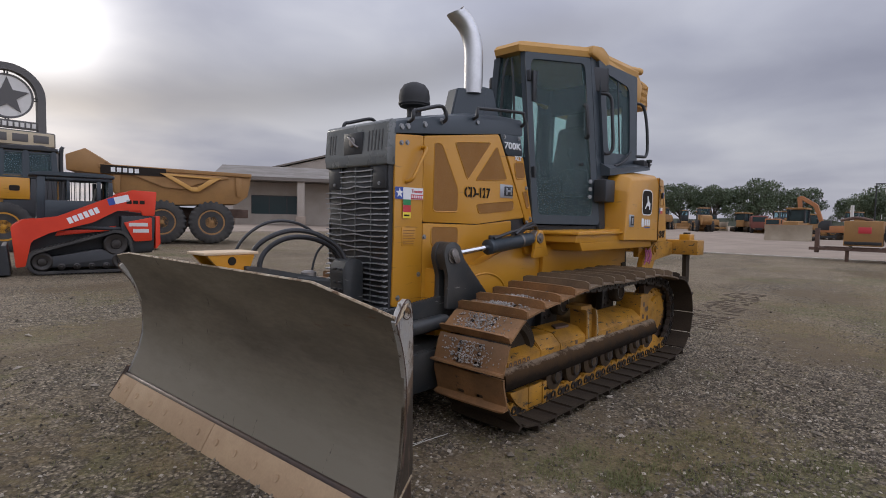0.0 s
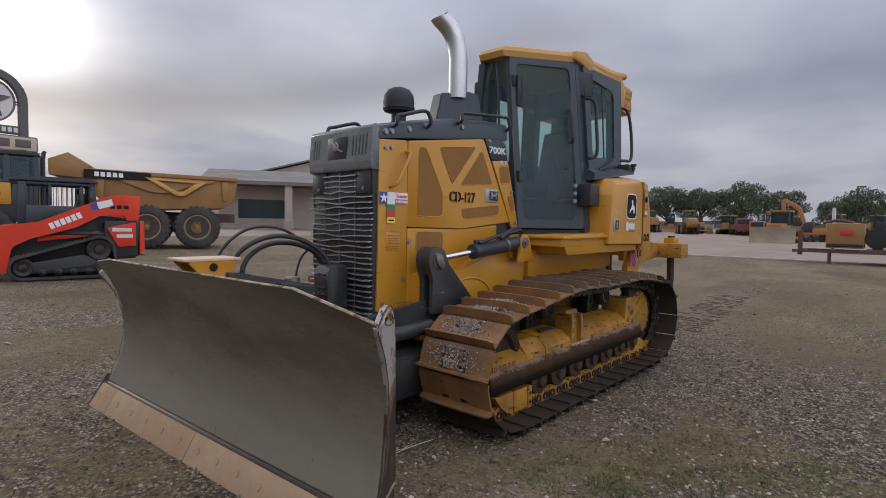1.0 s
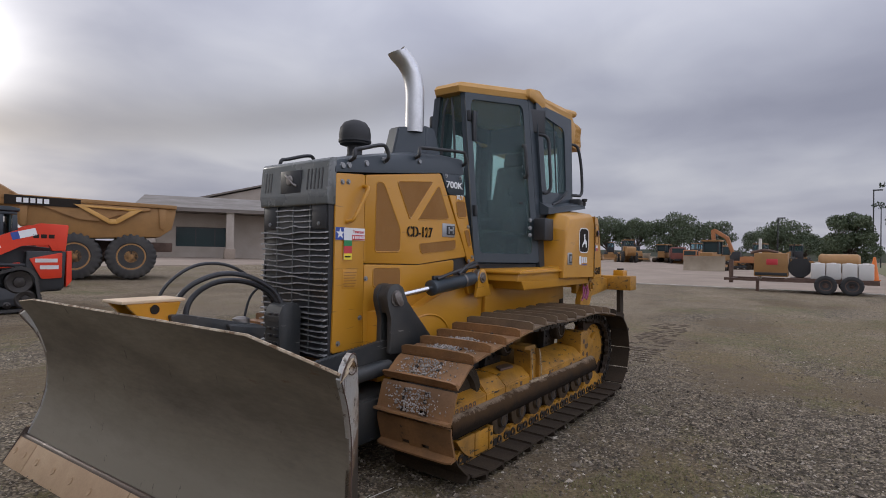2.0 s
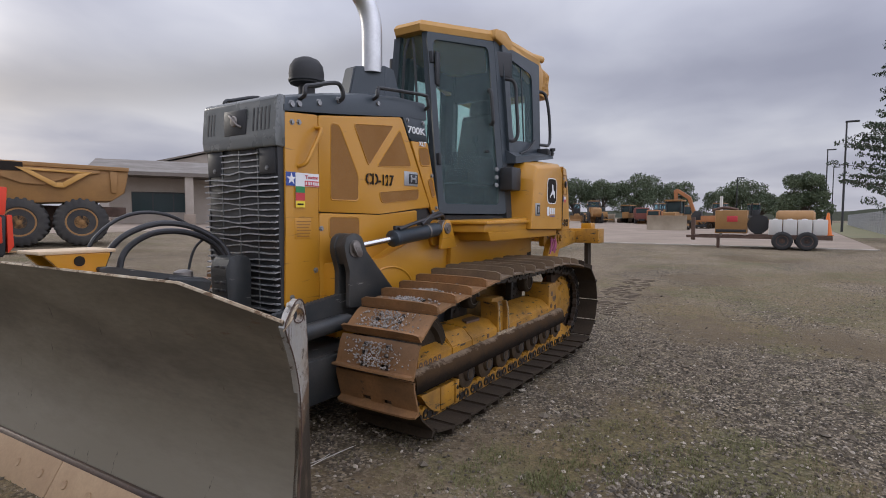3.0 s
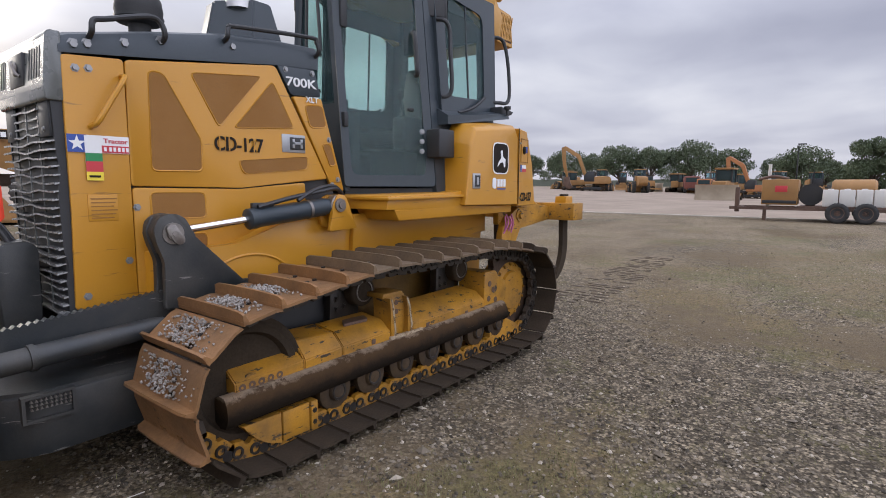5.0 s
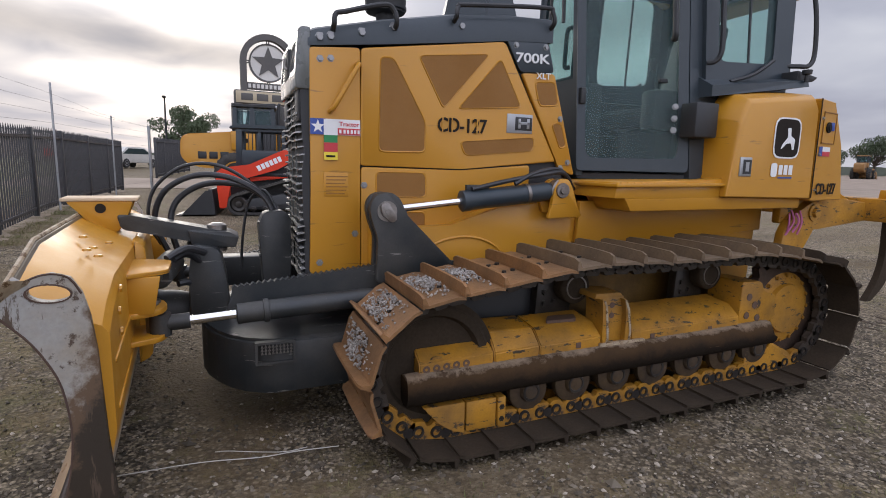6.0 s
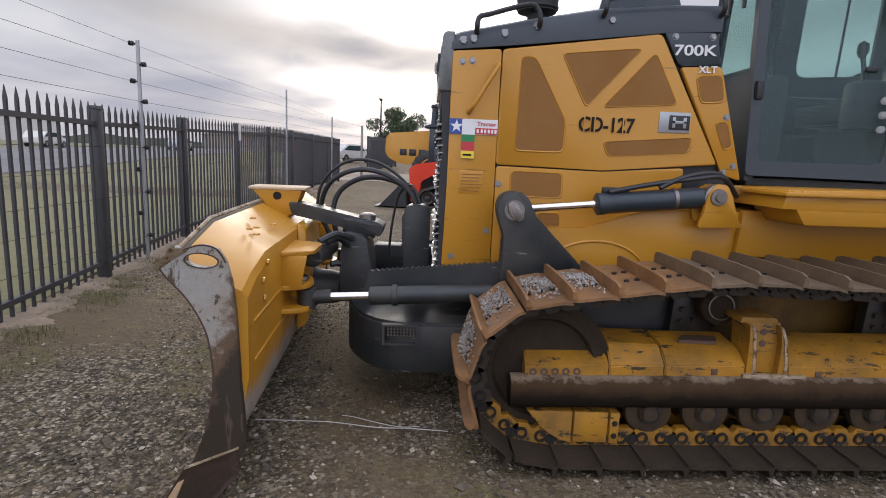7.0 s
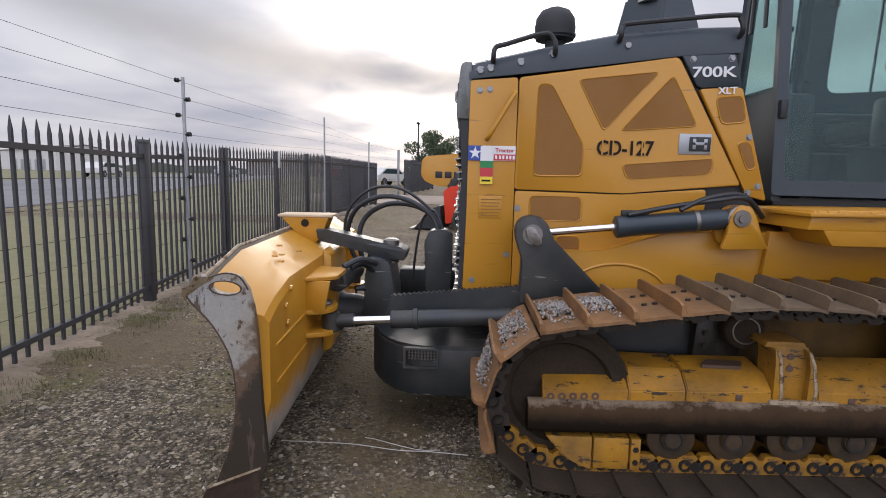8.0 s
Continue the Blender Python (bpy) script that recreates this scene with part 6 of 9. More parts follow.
# ---- push frame, cylinders and blade ----
for s in (-1, 1):
    y = s * 0.522
    # lift arm bracket on the push frame
    bm = B()
    pl = [(-0.29, 0.72), (0.06, 0.72), (0.02, 0.80), (-0.26, 1.08), (-0.27, 1.13), (-0.31, 1.175), (-0.365, 1.185), (-0.42, 1.165), (-0.445, 1.11), (-0.435, 1.05), (-0.40, 0.95), (-0.41, 0.72)]
    prism(bm, ngon_round(pl, 0.02), y - s * 0.075, y - s * 0.035, bev=0.006)
    lb = dpart("lift_bracket", bm, CFRAME)
    bm = B()
    prism(bm, ngon_round(pl, 0.02), y + s * 0.020, y + s * 0.055, bev=0.006)
    part("bracket_plate", bm, CFRAME, lb)
    bm = B()
    prism(bm, ngon_round([(-0.44, 1.10), (-0.40, 1.18), (-0.31, 1.18), (-0.28, 1.13), (-0.40, 0.98)], 0.02), y - s * 0.04, y + s * 0.02)
    part("bracket_web", bm, CFRAME, lb)
    bm = B()
    lathe(bm, (-0.356, y + s * 0.05, 1.089), (0, s, 0), [(0, 0.052), (0.012, 0.052), (0.012, 0.034), (0.026, 0.032), (0.026, 0.016), (0.034, 0.014), (0.034, 0)], 20)
    part("pivot_pin", bm, STEEL, lb)
    bm = B()
    prism(bm, ngon_round([(-0.392, 1.130), (-0.352, 1.135), (-0.306, 1.060), (-0.318, 1.035), (-0.350, 1.035), (-0.396, 1.100)], 0.016), y + s * 0.060, y + s * 0.082, bev=0.004)
    part("pin_keeper", bm, STEEL, lb)
    # lift cylinder
    a, b = Vector((-0.356, y, 1.089)), Vector((0.690, y, 1.197))
    d = (b - a).normalized()
    cylr = dpart("lift_cylinder", lathe(B(), b - d * 0.62, d, [(0, 0.045), (0.008, 0.058), (0.05, 0.058), (0.055, 0.055), (0.53, 0.055), (0.56, 0.048), (0.60, 0.045), (0.60, 0)], 24), NAVY)
    part("cylinder_rod", cyl(B(), a + d * 0.06, b - d * 0.60, 0.021, seg=16), CHROME, cylr, "bright chrome piston rod")
    bm = B()
    lathe(bm, b - d * 0.22, d, [(0, 0.058), (0.02, 0.058)], 24)
    part("hose_clamp", bm, STEEL, cylr)
    bm = B()
    lathe(bm, a + Vector((0, -s * 0.03, 0)), (0, s, 0), [(0, 0.05), (0.06, 0.05)], 18)
    part("rod_eye", bm, STEEL, cylr)
    bm = B()
    tube(bm, [b - d * 0.56 + Vector((0, s * 0.02, 0.06)), b - d * 0.35 + Vector((0, s * 0.02, 0.085)), b - d * 0.12 + Vector((0, s * 0.02, 0.10)), b + Vector((0.05, -s * 0.02, 0.10)), b + Vector((0.16, -s * 0.08, 0.02))], 0.013, 8, 5)
    part("cylinder_hose", bm, HOSE, cylr)
    bm = B()
    tube(bm, [b - d * 0.30 + Vector((0, s * 0.03, 0.065)), b - d * 0.16 + Vector((0, s * 0.02, 0.115)), b + Vector((0.04, -s * 0.03, 0.115)), b + Vector((0.18, -s * 0.09, 0.0))], 0.013, 8, 5)
    part("cylinder_hose", bm, HOSE, cylr)
    bm = B()
    box(bm, b - d * 0.57 + Vector((-0.02, -0.012, 0.055)), b - d * 0.57 + Vector((0.12, 0.012, 0.085)), 0.004)
    part("valve_block", bm, BLACK, cylr)
    # yellow trunnion that carries the cylinder
    bm = B()
    prism(bm, ngon_round([(0.62, 1.06), (0.86, 1.06), (0.82, 1.12), (0.77, 1.24), (0.72, 1.265), (0.66, 1.255), (0.62, 1.21), (0.60, 1.12)], 0.02), y - s * 0.03, y - s * 0.075, bev=0.006)
    tr = dpart("cylinder_trunnion", bm, YELLOW)
    bm = B()
    prism(bm, ngon_round([(0.60, 1.035), (0.84, 1.045), (0.80, 1.10), (0.765, 1.20), (0.730, 1.262), (0.672, 1.265), (0.635, 1.21), (0.625, 1.12)], 0.015), y + s * 0.030, y + s * 0.058, bev=0.005)
    part("trunnion_cheek", bm, YELLOW, tr)
    bm = B()
    lathe(bm, (0.690, y + s * 0.0, 1.197), (0, s, 0), [(0, 0.066), (0.05, 0.066), (0.055, 0.045), (0.068, 0.042), (0.068, 0.022), (0.078, 0.02), (0.078, 0)], 18)
    part("trunnion_pin", bm, STEEL, tr)

    # push arm: deep beam with a notched top edge
    bm = B()
    top = []
    n = 26
    for i in range(n):
        x = -1.10 + 0.72 * i / n
        z = 0.722 + 0.075 * i / n
        top += [(x, z), (x + 0.72 / n * 0.5, z + 0.012)]
    prism(bm, [(-1.13, 0.60), (-1.10, 0.70)] + top + [(-0.37, 0.80), (0.10, 0.80), (0.15, 0.62), (-0.35, 0.62)], s * 0.46, s * 0.50)
    pa = dpart("push_arm", bm, CFRAME)
    bm = B()
    prism(bm, [(-1.12, 0.615), (-1.06, 0.69), (-0.35, 0.76), (0.10, 0.76), (0.15, 0.60)], s * 0.36, s * 0.46, bev=0.006)
    part("push_arm_box", bm, CFRAME, pa)
    # angle cylinder beside it
    a, b = Vector((-1.44, s * 0.60, 0.60)), Vector((-0.42, s * 0.585, 0.655))
    d = (b - a).normalized()
    ac = dpart("angle_cylinder", lathe(B(), a + d * 0.355, d, [(0, 0.035), (0.006, 0.048), (0.12, 0.048), (0.122, 0.056), (0.145, 0.056), (0.147, 0.048), (0.60, 0.048), (0.66, 0.04), (0.66, 0)], 22), CFRAME)
    part("cylinder_rod", cyl(B(), a + d * 0.10, a + d * 0.36, 0.022, seg=16), CHROME, ac, "bright chrome piston rod")
    bm = B()
    lathe(bm, a + Vector((0.04, 0, -0.05)), (0, 0, 1), [(0, 0.045), (0.10, 0.045)], 16)
    cyl(bm, a + d * 0.06, a + d * 0.16, 0.036, seg=14)
    part("rod_eye", bm, CFRAME, ac)

# nose drum of the C-frame
bm = B()
plan = [(-0.30, -0.60), (-0.92, -0.625)] + [(-0.90 - 0.36 * math.sin(a), -0.62 * math.cos(a)) for a in [math.pi * i / 14 for i in range(1, 14)]] + [(-0.92, 0.625), (-0.30, 0.60)]
prism(bm, plan, 0.215, 0.470, "z", bev=0.012)
cf = dpart("push_frame", bm, CFRAME, label="black C-shaped push frame, paint worn")
bm = B()
prism(bm, [(x * 0.985 - 0.012, y * 0.97) for x, y in plan], 0.470, 0.486, "z")
part("frame_top_plate", bm, CFRAME, cf)
for s in (-1, 1):
    bm = B()
    loft(bm, [[(x, s * yy, z) for x, z in ((x0, z0), (x1, z0), (x1, z1), (x0, z1))] for x0, x1, z0, z1, yy in ((-1.01, -0.825, 0.372, 0.482, 0.61), (-1.01, -0.825, 0.372, 0.482, 0.645), (-0.998, -0.837, 0.384, 0.470, 0.645), (-0.998, -0.837, 0.384, 0.470, 0.63))], cap=False)
    sp = part("step", bm, CFRAME, cf)
    bm = B()
    for i in range(9):
        for j in range(3):
            x, z = -0.985 + i * 0.0165, 0.425 + j * 0.016
            prism(bm, [(x, z), (x + 0.012, z), (x + 0.006, z + 0.013)], s * 0.640, s * 0.652)
    tagged(part("step_teeth", bm, STEEL, sp), kind="stuff")
# tower with the ball joint, tilt link and swivel
bm = B()
prism(bm, ngon_round([(-1.31, 0.47), (-1.10, 0.47), (-1.12, 0.70), (-1.15, 0.87), (-1.28, 0.90), (-1.30, 0.75)], 0.03), -0.20, 0.12, bev=0.015)
tw = dpart("pivot_tower", bm, CFRAME)
bm = B()
lathe(bm, (-1.20, -0.04, 0.86), (0, 0, 1), [(0, 0.11), (0.03, 0.11), (0.05, 0.08), (0.07, 0.0)], 20)
part("tower_cap", bm, CFRAME, tw)
bm = B()
lathe(bm, (-1.55, -0.03, 0.52), (1, 0, 0), [(0, 0.14), (0.06, 0.14), (0.10, 0.11), (0.18, 0.105), (0.24, 0.09), (0.30, 0.07)], 22)
part("ball_joint", bm, CFRAME, tw)
bm = B()
prism(bm, ngon_round([(-1.62, 1.045), (-1.55, 1.04), (-1.10, 0.945), (-1.08, 0.88), (-1.22, 0.885), (-1.50, 0.95), (-1.60, 0.97)], 0.02), -0.12, 0.02, bev=0.008)
tl = dpart("tilt_link", bm, CFRAME)
bm = B()
prism(bm, ngon_round([(-1.30, 0.965), (-1.10, 0.95), (-1.05, 0.925), (-1.07, 0.865), (-1.28, 0.885)], 0.01), -0.15, 0.05, bev=0.006)
part("link_end", bm, CFRAME, tl)
bm = B()
lathe(bm, (-1.16, -0.05, 0.84), (0, 0, 1), [(0, 0.05), (0.14, 0.05), (0.15, 0.03), (0.15, 0)], 14)
part("link_pin", bm, STEEL, tl)
# second, short tilt cylinder lying across the back of the blade
bm = B()
lathe(bm, (-1.42, -0.42, 0.78), (0.10, 1, 0.03), [(0, 0.05), (0.01, 0.062), (0.34, 0.062), (0.36, 0.045), (0.40, 0.04)], 20)
tc = dpart("tilt_cylinder", bm, CFRAME)
bm = B()
lathe(bm, (-1.43, -0.50, 0.78), (0.10, 1, 0.03), [(0, 0.026), (0.12, 0.026)], 14)
part("cylinder_rod", bm, STEEL, tc)
for p, q in (((-1.36, -0.30, 0.84), (-1.24, -0.18, 0.80)), ((-1.35, -0.22, 0.70), (-1.24, -0.15, 0.62)), ((-1.38, -0.40, 0.86), (-1.22, -0.25, 0.86))):
    bm = B()
    tube(bm, [p, (Vector(p) + Vector(q)) / 2 + Vector((0, 0, 0.035)), q], 0.018, 8, 4)
    part("cylinder_hose", bm, HOSE, tc)
# far-side crosswise parts seen between blade and grille
bm = B()
box(bm, (-1.15, 0.30, 0.56), (-0.40, 0.46, 0.74), 0.015)
dpart("cross_member", bm, CFRAME)
bm = B()
prism(bm, ngon_round([(-0.93, 0.58), (-0.78, 0.58), (-0.78, 1.03), (-0.82, 1.06), (-0.92, 1.05), (-0.95, 0.98)], 0.02), -0.13, 0.02, bev=0.01)
hb = dpart("hose_guard", bm, CFRAME)
for i in range(5):
    for k in range(2):
        bm = B()
        z = 0.80 + i * 0.045
        box(bm, (-0.948, -0.115 + k * 0.06, z), (-0.936, -0.070 + k * 0.06, z + 0.018), 0.003)
        part("guard_vent", bm, BLACK, hb)
for pts, r in (([(-0.86, -0.05, 1.03), (-0.92, -0.02, 1.14), (-1.08, 0.02, 1.23), (-1.26, 0.06, 1.24), (-1.42, 0.12, 1.15), (-1.48, 0.16, 0.98), (-1.42, 0.14, 0.82)], 0.016),
               ([(-0.85, 0.0, 1.03), (-0.90, 0.05, 1.12), (-1.04, 0.10, 1.19), (-1.22, 0.13, 1.19), (-1.36, 0.15, 1.10), (-1.40, 0.14, 0.96), (-1.36, 0.10, 0.80)], 0.017),
               ([(-0.84, 0.04, 1.0), (-0.93, 0.10, 1.16), (-1.12, 0.15, 1.29), (-1.32, 0.20, 1.29), (-1.48, 0.24, 1.16), (-1.52, 0.25, 0.98), (-1.46, 0.24, 0.84)], 0.010),
               ([(-0.84, -0.02, 1.05), (-0.90, 0.06, 1.16), (-0.98, 0.12, 1.10), (-1.02, 0.14, 0.92), (-1.04, 0.12, 0.70)], 0.008)):
    dpart("hydraulic_hose", tube(B(), pts, r, 10, 6), HOSE)

# ---- blade: slightly angled, left corner lowest ----
BL = Matrix.Translation((-1.6, -1.49, 0)) @ pose(0, 0, 0, 0.45, 0, 3.6) @ Matrix.Translation((1.6, 0, 0))
W = 2.85
FACE = [(-1.655, 0.112), (-1.583, 0.310), (-1.560, 0.430), (-1.553, 0.540), (-1.566, 0.670), (-1.595, 0.760), (-1.632, 0.835), (-1.692, 0.930)]


def top_z(v):
    """Height added to the upper edge: cut corners, straight middle."""
    return 0.105 * min(1.0, 0.14 + 0.86 * v / 0.52, 0.75 + 0.25 * (W - v) / 0.22)


def bpart(name, bm, material, parent=None, label="", smooth=35):
    for q in bm.verts:                              # the ends draw in towards the back
        back = max(0.0, q.co.x + 1.692) * 0.50
        if q.co.y < 0.06:
            q.co.y += back
        elif q.co.y > W - 0.06:
            q.co.y -= back
    bm.transform(BL)
    return dpart(name, bm, material, parent, label, smooth)


def face_at(v, off=0.0):
    k = top_z(v)
    out = []
    for i, (x, z) in enumerate(FACE):
        f = i / (len(FACE) - 1)
        out.append((x + off - 0.035 * k / 0.105 * max(0, f - 0.55), v, z + k * max(0.0, (f - 0.55) / 0.45)))
    return out


bm = B()
rows = []
for v in [0.0, 0.12, 0.28, 0.52, 0.9, 1.3, 1.7, 2.1, 2.5, W - 0.22, W]:
    f = face_at(v)
    rows.append(f + [(p[0] + 0.022, p[1], p[2] - (0.004 if i == 0 else 0)) for i, p in enumerate(f[::-1])])
loft(bm, rows)
mold = bpart("moldboard", bm, BLADE_FACE, label="curved scoured steel moldboard face", smooth=40)
# yellow back box: sloping upper plate, upright back, lower slope
bm = B()
rows = []
for v in [0.035, 0.28, 0.52, 0.9, 1.3, 1.43, 1.7, 2.1, 2.5, W - 0.22, W - 0.035]:
    f = face_at(v, 0.020)
    k = top_z(v) / 0.105
    mid = max(0.0, 1 - abs(v - 1.46) / 1.0)
    f[-1] = (f[-1][0], v, f[-1][2] - 0.010)
    rows.append(f + [(-1.640 + 0.02 * (1 - k), v, f[-1][2] - 0.030), (-1.470 + 0.02 * mid, v, min(0.920 - 0.02 * mid + 0.01 * k, f[-1][2] - 0.125)), (-1.452, v, min(0.88, f[-1][2] - 0.155)), (-1.452, v, 0.47), (-1.50, v, 0.22), (-1.56, v, 0.14)])
loft(bm, rows)
bb = bpart("back_box", bm, BLADE_BACK, label="yellow-painted box-section blade back", smooth=25)
# pale line along the worn upper edge, drawn as a thin highlight
bm = B()
tube(bm, [(face_at(v)[-1][0] + 0.010, v, face_at(v)[-1][2] + 0.001) for v in (0.0, 0.14, 0.28, 0.42, 0.52, 0.9, 1.4, 1.9, 2.4, W - 0.22, W)], 0.0085, 6, 0)
bpart("worn_top_edge", bm, PALE_CHIP, mold)
# weld ridges and star-shaped boss marks on the back
for v0, v1, z in ((0.24, 1.05, 0.66), (0.24, 1.0, 0.50), (1.9, 2.6, 0.66)):
    bm = B()
    box(bm, (-1.456, v0, z), (-1.446, v1, z + 0.016), 0.004)
    bpart("weld_seam", bm, YELLOW, bb)
for v, x, z in ((0.62, -1.56, 0.974), (0.70, -1.55, 0.969), (0.84, -1.60, 0.994), (0.92, -1.52, 0.956), (0.58, -1.52, 0.956), (0.38, -1.447, 0.80), (0.46, -1.447, 0.86), (0.40, -1.447, 0.72)):
    bm = B()
    a = (0, 0, 1) if x < -1.46 else (1, 0, 0)
    lathe(bm, (x, v, z + 0.002 if x < -1.46 else z), a, [(0, 0.016), (0.008, 0.013), (0.010, 0.0)], 6)
    bpart("boss", bm, YELLOW, bb)
# end plates with the lifting eye
for v, w in ((-0.012, 0.030), (W - 0.018, 0.030)):
    bm = B()
    outer = [(-1.712, 0.0)] + FACE + [(-1.655, 0.970), (-1.610, 0.996), (-1.570, 1.003), (-1.530, 0.985), (-1.505, 0.935), (-1.490, 0.86), (-1.480, 0.75), (-1.470, 0.47), (-1.455, 0.235), (-1.50, 0.10)]
    hc, ha, hb_ = Vector((-1.575, 0.948)), 0.046, 0.024
    eye = [(hc.x + ha * math.cos(t), hc.y + hb_ * math.sin(t) - 0.18 * ha * math.cos(t)) for t in [2 * math.pi * i / 20 for i in range(20)]]
    edges = []
    for line in (outer, eye):
        vs = [bm.verts.new((x, v, z)) for x, z in line]
        edges += [bm.edges.new((a, b)) for a, b in zip(vs, vs[1:] + vs[:1])]
    bmesh.ops.triangle_fill(bm, edges=edges, use_beauty=True)
    got = bmesh.ops.extrude_face_region(bm, geom=list(bm.faces))
    for q in got["geom"]:
        if isinstance(q, bmesh.types.BMVert):
            q.co.y += w
    ep = bpart("end_plate", bm, BLADE_WEAR, label="bare grey steel blade end, paint worn off")
    sgn = -1 if v < 1 else 1
    ve = v if v < 1 else v + w
    bm = B()
    tube(bm, [(x, ve, z) for x, z in FACE[1:] + [(-1.655, 0.970), (-1.610, 0.996), (-1.570, 1.003), (-1.530, 0.985), (-1.505, 0.935)]], 0.003, 6, 3)
    bpart("worn_rim", bm, RUSTY, ep)
    bm = B()
    big = [(hc.x + (ha + 0.005) * math.cos(t), hc.y + (hb_ + 0.004) * math.sin(t) - 0.18 * ha * math.cos(t)) for t in [2 * math.pi * i / 20 for i in range(20)]]
    loft(bm, [[(x, ve, z) for x, z in big], [(x, ve + sgn * 0.003, z) for x, z in big], [(x, ve + sgn * 0.003, z) for x, z in eye], [(x, ve, z) for x, z in eye]], cap=False)
    bpart("eye_rim", bm, RUSTY, ep)
# cutting edge: corner bits and middle pieces
for v0, v1 in ((-0.012, 0.26), (0.266, 1.457), (1.463, W - 0.266), (W - 0.26, W + 0.012)):
    bm = B()
    prism(bm, [(-1.672, 0.132), (-1.650, 0.140), (-1.715, -0.025), (-1.765, -0.022)], v0, v1, bev=0.004)
    ce = bpart("cutting_edge", bm, EDGE_TAN, label="tan dusty bolted cutting edge")
    k = max(2, int((v1 - v0) / 0.19))
    for i in range(k):
        vv = v0 + (v1 - v0) * (i + 0.5) / k
        bm = B()
        lathe(bm, (-1.715, vv, 0.060), (-0.87, 0, 0.49), [(0, 0.020), (0.006, 0.019), (0.004, 0.012), (0.004, 0.0)], 12)
        bpart("edge_bolt", bm, EDGE_TAN, ce)
# thin dark caps over the outer ends of the edge, and the scuffed ridge above them
for v0, v1 in ((-0.017, -0.0125), (W + 0.0125, W + 0.017)):
    bm = B()
    prism(bm, [(-1.648, 0.188), (-1.49, 0.205), (-1.48, 0.11), (-1.60, -0.02), (-1.768, -0.024)], v0, v1)
    cap = bpart("edge_cap", bm, GUARD, mold)
    bm = B()
    prism(bm, [(-1.650, 0.182), (-1.480, 0.212), (-1.479, 0.219), (-1.645, 0.191)], v0 - 0.003, v1)
    bpart("scuffed_ridge", bm, PALE_CHIP, cap)
# dark lip where moldboard and edge meet
bm = B()
prism(bm, [(-1.674, 0.130), (-1.652, 0.126), (-1.646, 0.147), (-1.660, 0.147)], 0.0, W, bev=0.002)
bpart("edge_lip", bm, GUARD, mold)
# top bracket for the tilt link
bm = B()
box(bm, (-1.765, 1.40, 1.100), (-1.435, 1.60, 1.116), 0.004)
tb = bpart("tilt_bracket", bm, PALE_TAN, label="yellow upright bracket with worn pale top")
for v in (1.405, 1.575):
    bm = B()
    prism(bm, ngon_round([(-1.745, 1.10), (-1.455, 1.10), (-1.50, 0.99), (-1.53, 0.945), (-1.62, 0.955), (-1.695, 1.048)], 0.015), v, v + 0.022, bev=0.004)
    pl = bpart("bracket_cheek", bm, YELLOW, tb)
    bm = B()
    lathe(bm, (-1.60, v - 0.001, 1.065), (0, -1, 0), [(0, 0.024), (0.004, 0.024), (0.004, 0)], 14)
    bpart("bracket_hole", bm, INK, pl)
# clevis ears for the angle cylinders and guard shelves on the back
for v, sg in ((0.90, 1), (2.08, -1)):
    for z in (0.535, 0.655):
        bm = B()
        prism(bm, ngon_round([(-1.47, v - 0.15), (-1.34, v - 0.10), (-1.31, v), (-1.34, v + 0.10), (-1.47, v + 0.13)], 0.03), z, z + 0.024, "z", bev=0.004)
        bpart("clevis_ear", bm, YELLOW, bb)
    bm = B()
    lathe(bm, (-1.375, v, 0.53), (0, 0, 1), [(0, 0.028), (0.16, 0.028), (0.16, 0.038), (0.172, 0.036), (0.172, 0)], 14)
    bpart("clevis_pin", bm, STEEL, bb)
    bm = B()
    prism(bm, ngon_round([(-1.47, v - 0.16), (-1.30, v - 0.08), (-1.29, v + 0.16), (-1.47, v + 0.24)], 0.03), 0.83, 0.85, "z", bev=0.004)
    bpart("guard_shelf", bm, YELLOW, bb)
    bm = B()
    prism(bm, [(-1.46, 0.67), (-1.36, 0.67), (-1.33, 0.83), (-1.46, 0.83)], v - 0.13, v - 0.11, bev=0.003)
    bpart("guard_web", bm, YELLOW, bb)
bm = B()
prism(bm, ngon_round([(-1.46, 0.30), (-1.40, 0.34), (-1.385, 0.62), (-1.41, 0.90), (-1.46, 0.93)], 0.02), 1.22, 1.74, bev=0.01)
bpart("pivot_housing", bm, YELLOW, bb)
# bent scrap of steel at the upper corner
bm = B()
tube(bm, [(-1.675, 0.0, 0.935), (-1.650, 0.004, 0.965), (-1.635, -0.004, 0.985), (-1.650, 0.0, 1.000)], 0.007, 6, 3)
bpart("bent_edge_scrap", bm, BLADE_WEAR, bb)
# torn lip peeled outwards along the front of the upper corner
bm = B()
rows = []
for x, z, out, up in ((-1.700, 0.925, 0.010, 0.004), (-1.686, 0.938, 0.034, 0.026), (-1.668, 0.952, 0.024, 0.018), (-1.650, 0.968, 0.042, 0.034), (-1.632, 0.978, 0.036, 0.020), (-1.616, 0.986, 0.012, 0.006)):
    rows.append([(x, -0.010, z - 0.008), (x - 0.002, -0.012 - out * 0.6, z + up * 0.3), (x - 0.004, -0.012 - out, z + up), (x + 0.003, -0.010 - out, z + up + 0.003), (x + 0.005, -0.008 - out * 0.5, z + up * 0.4 + 0.004), (x + 0.006, -0.006, z - 0.002)])
loft(bm, rows)
bpart("torn_lip", bm, PALE_CHIP, bb)

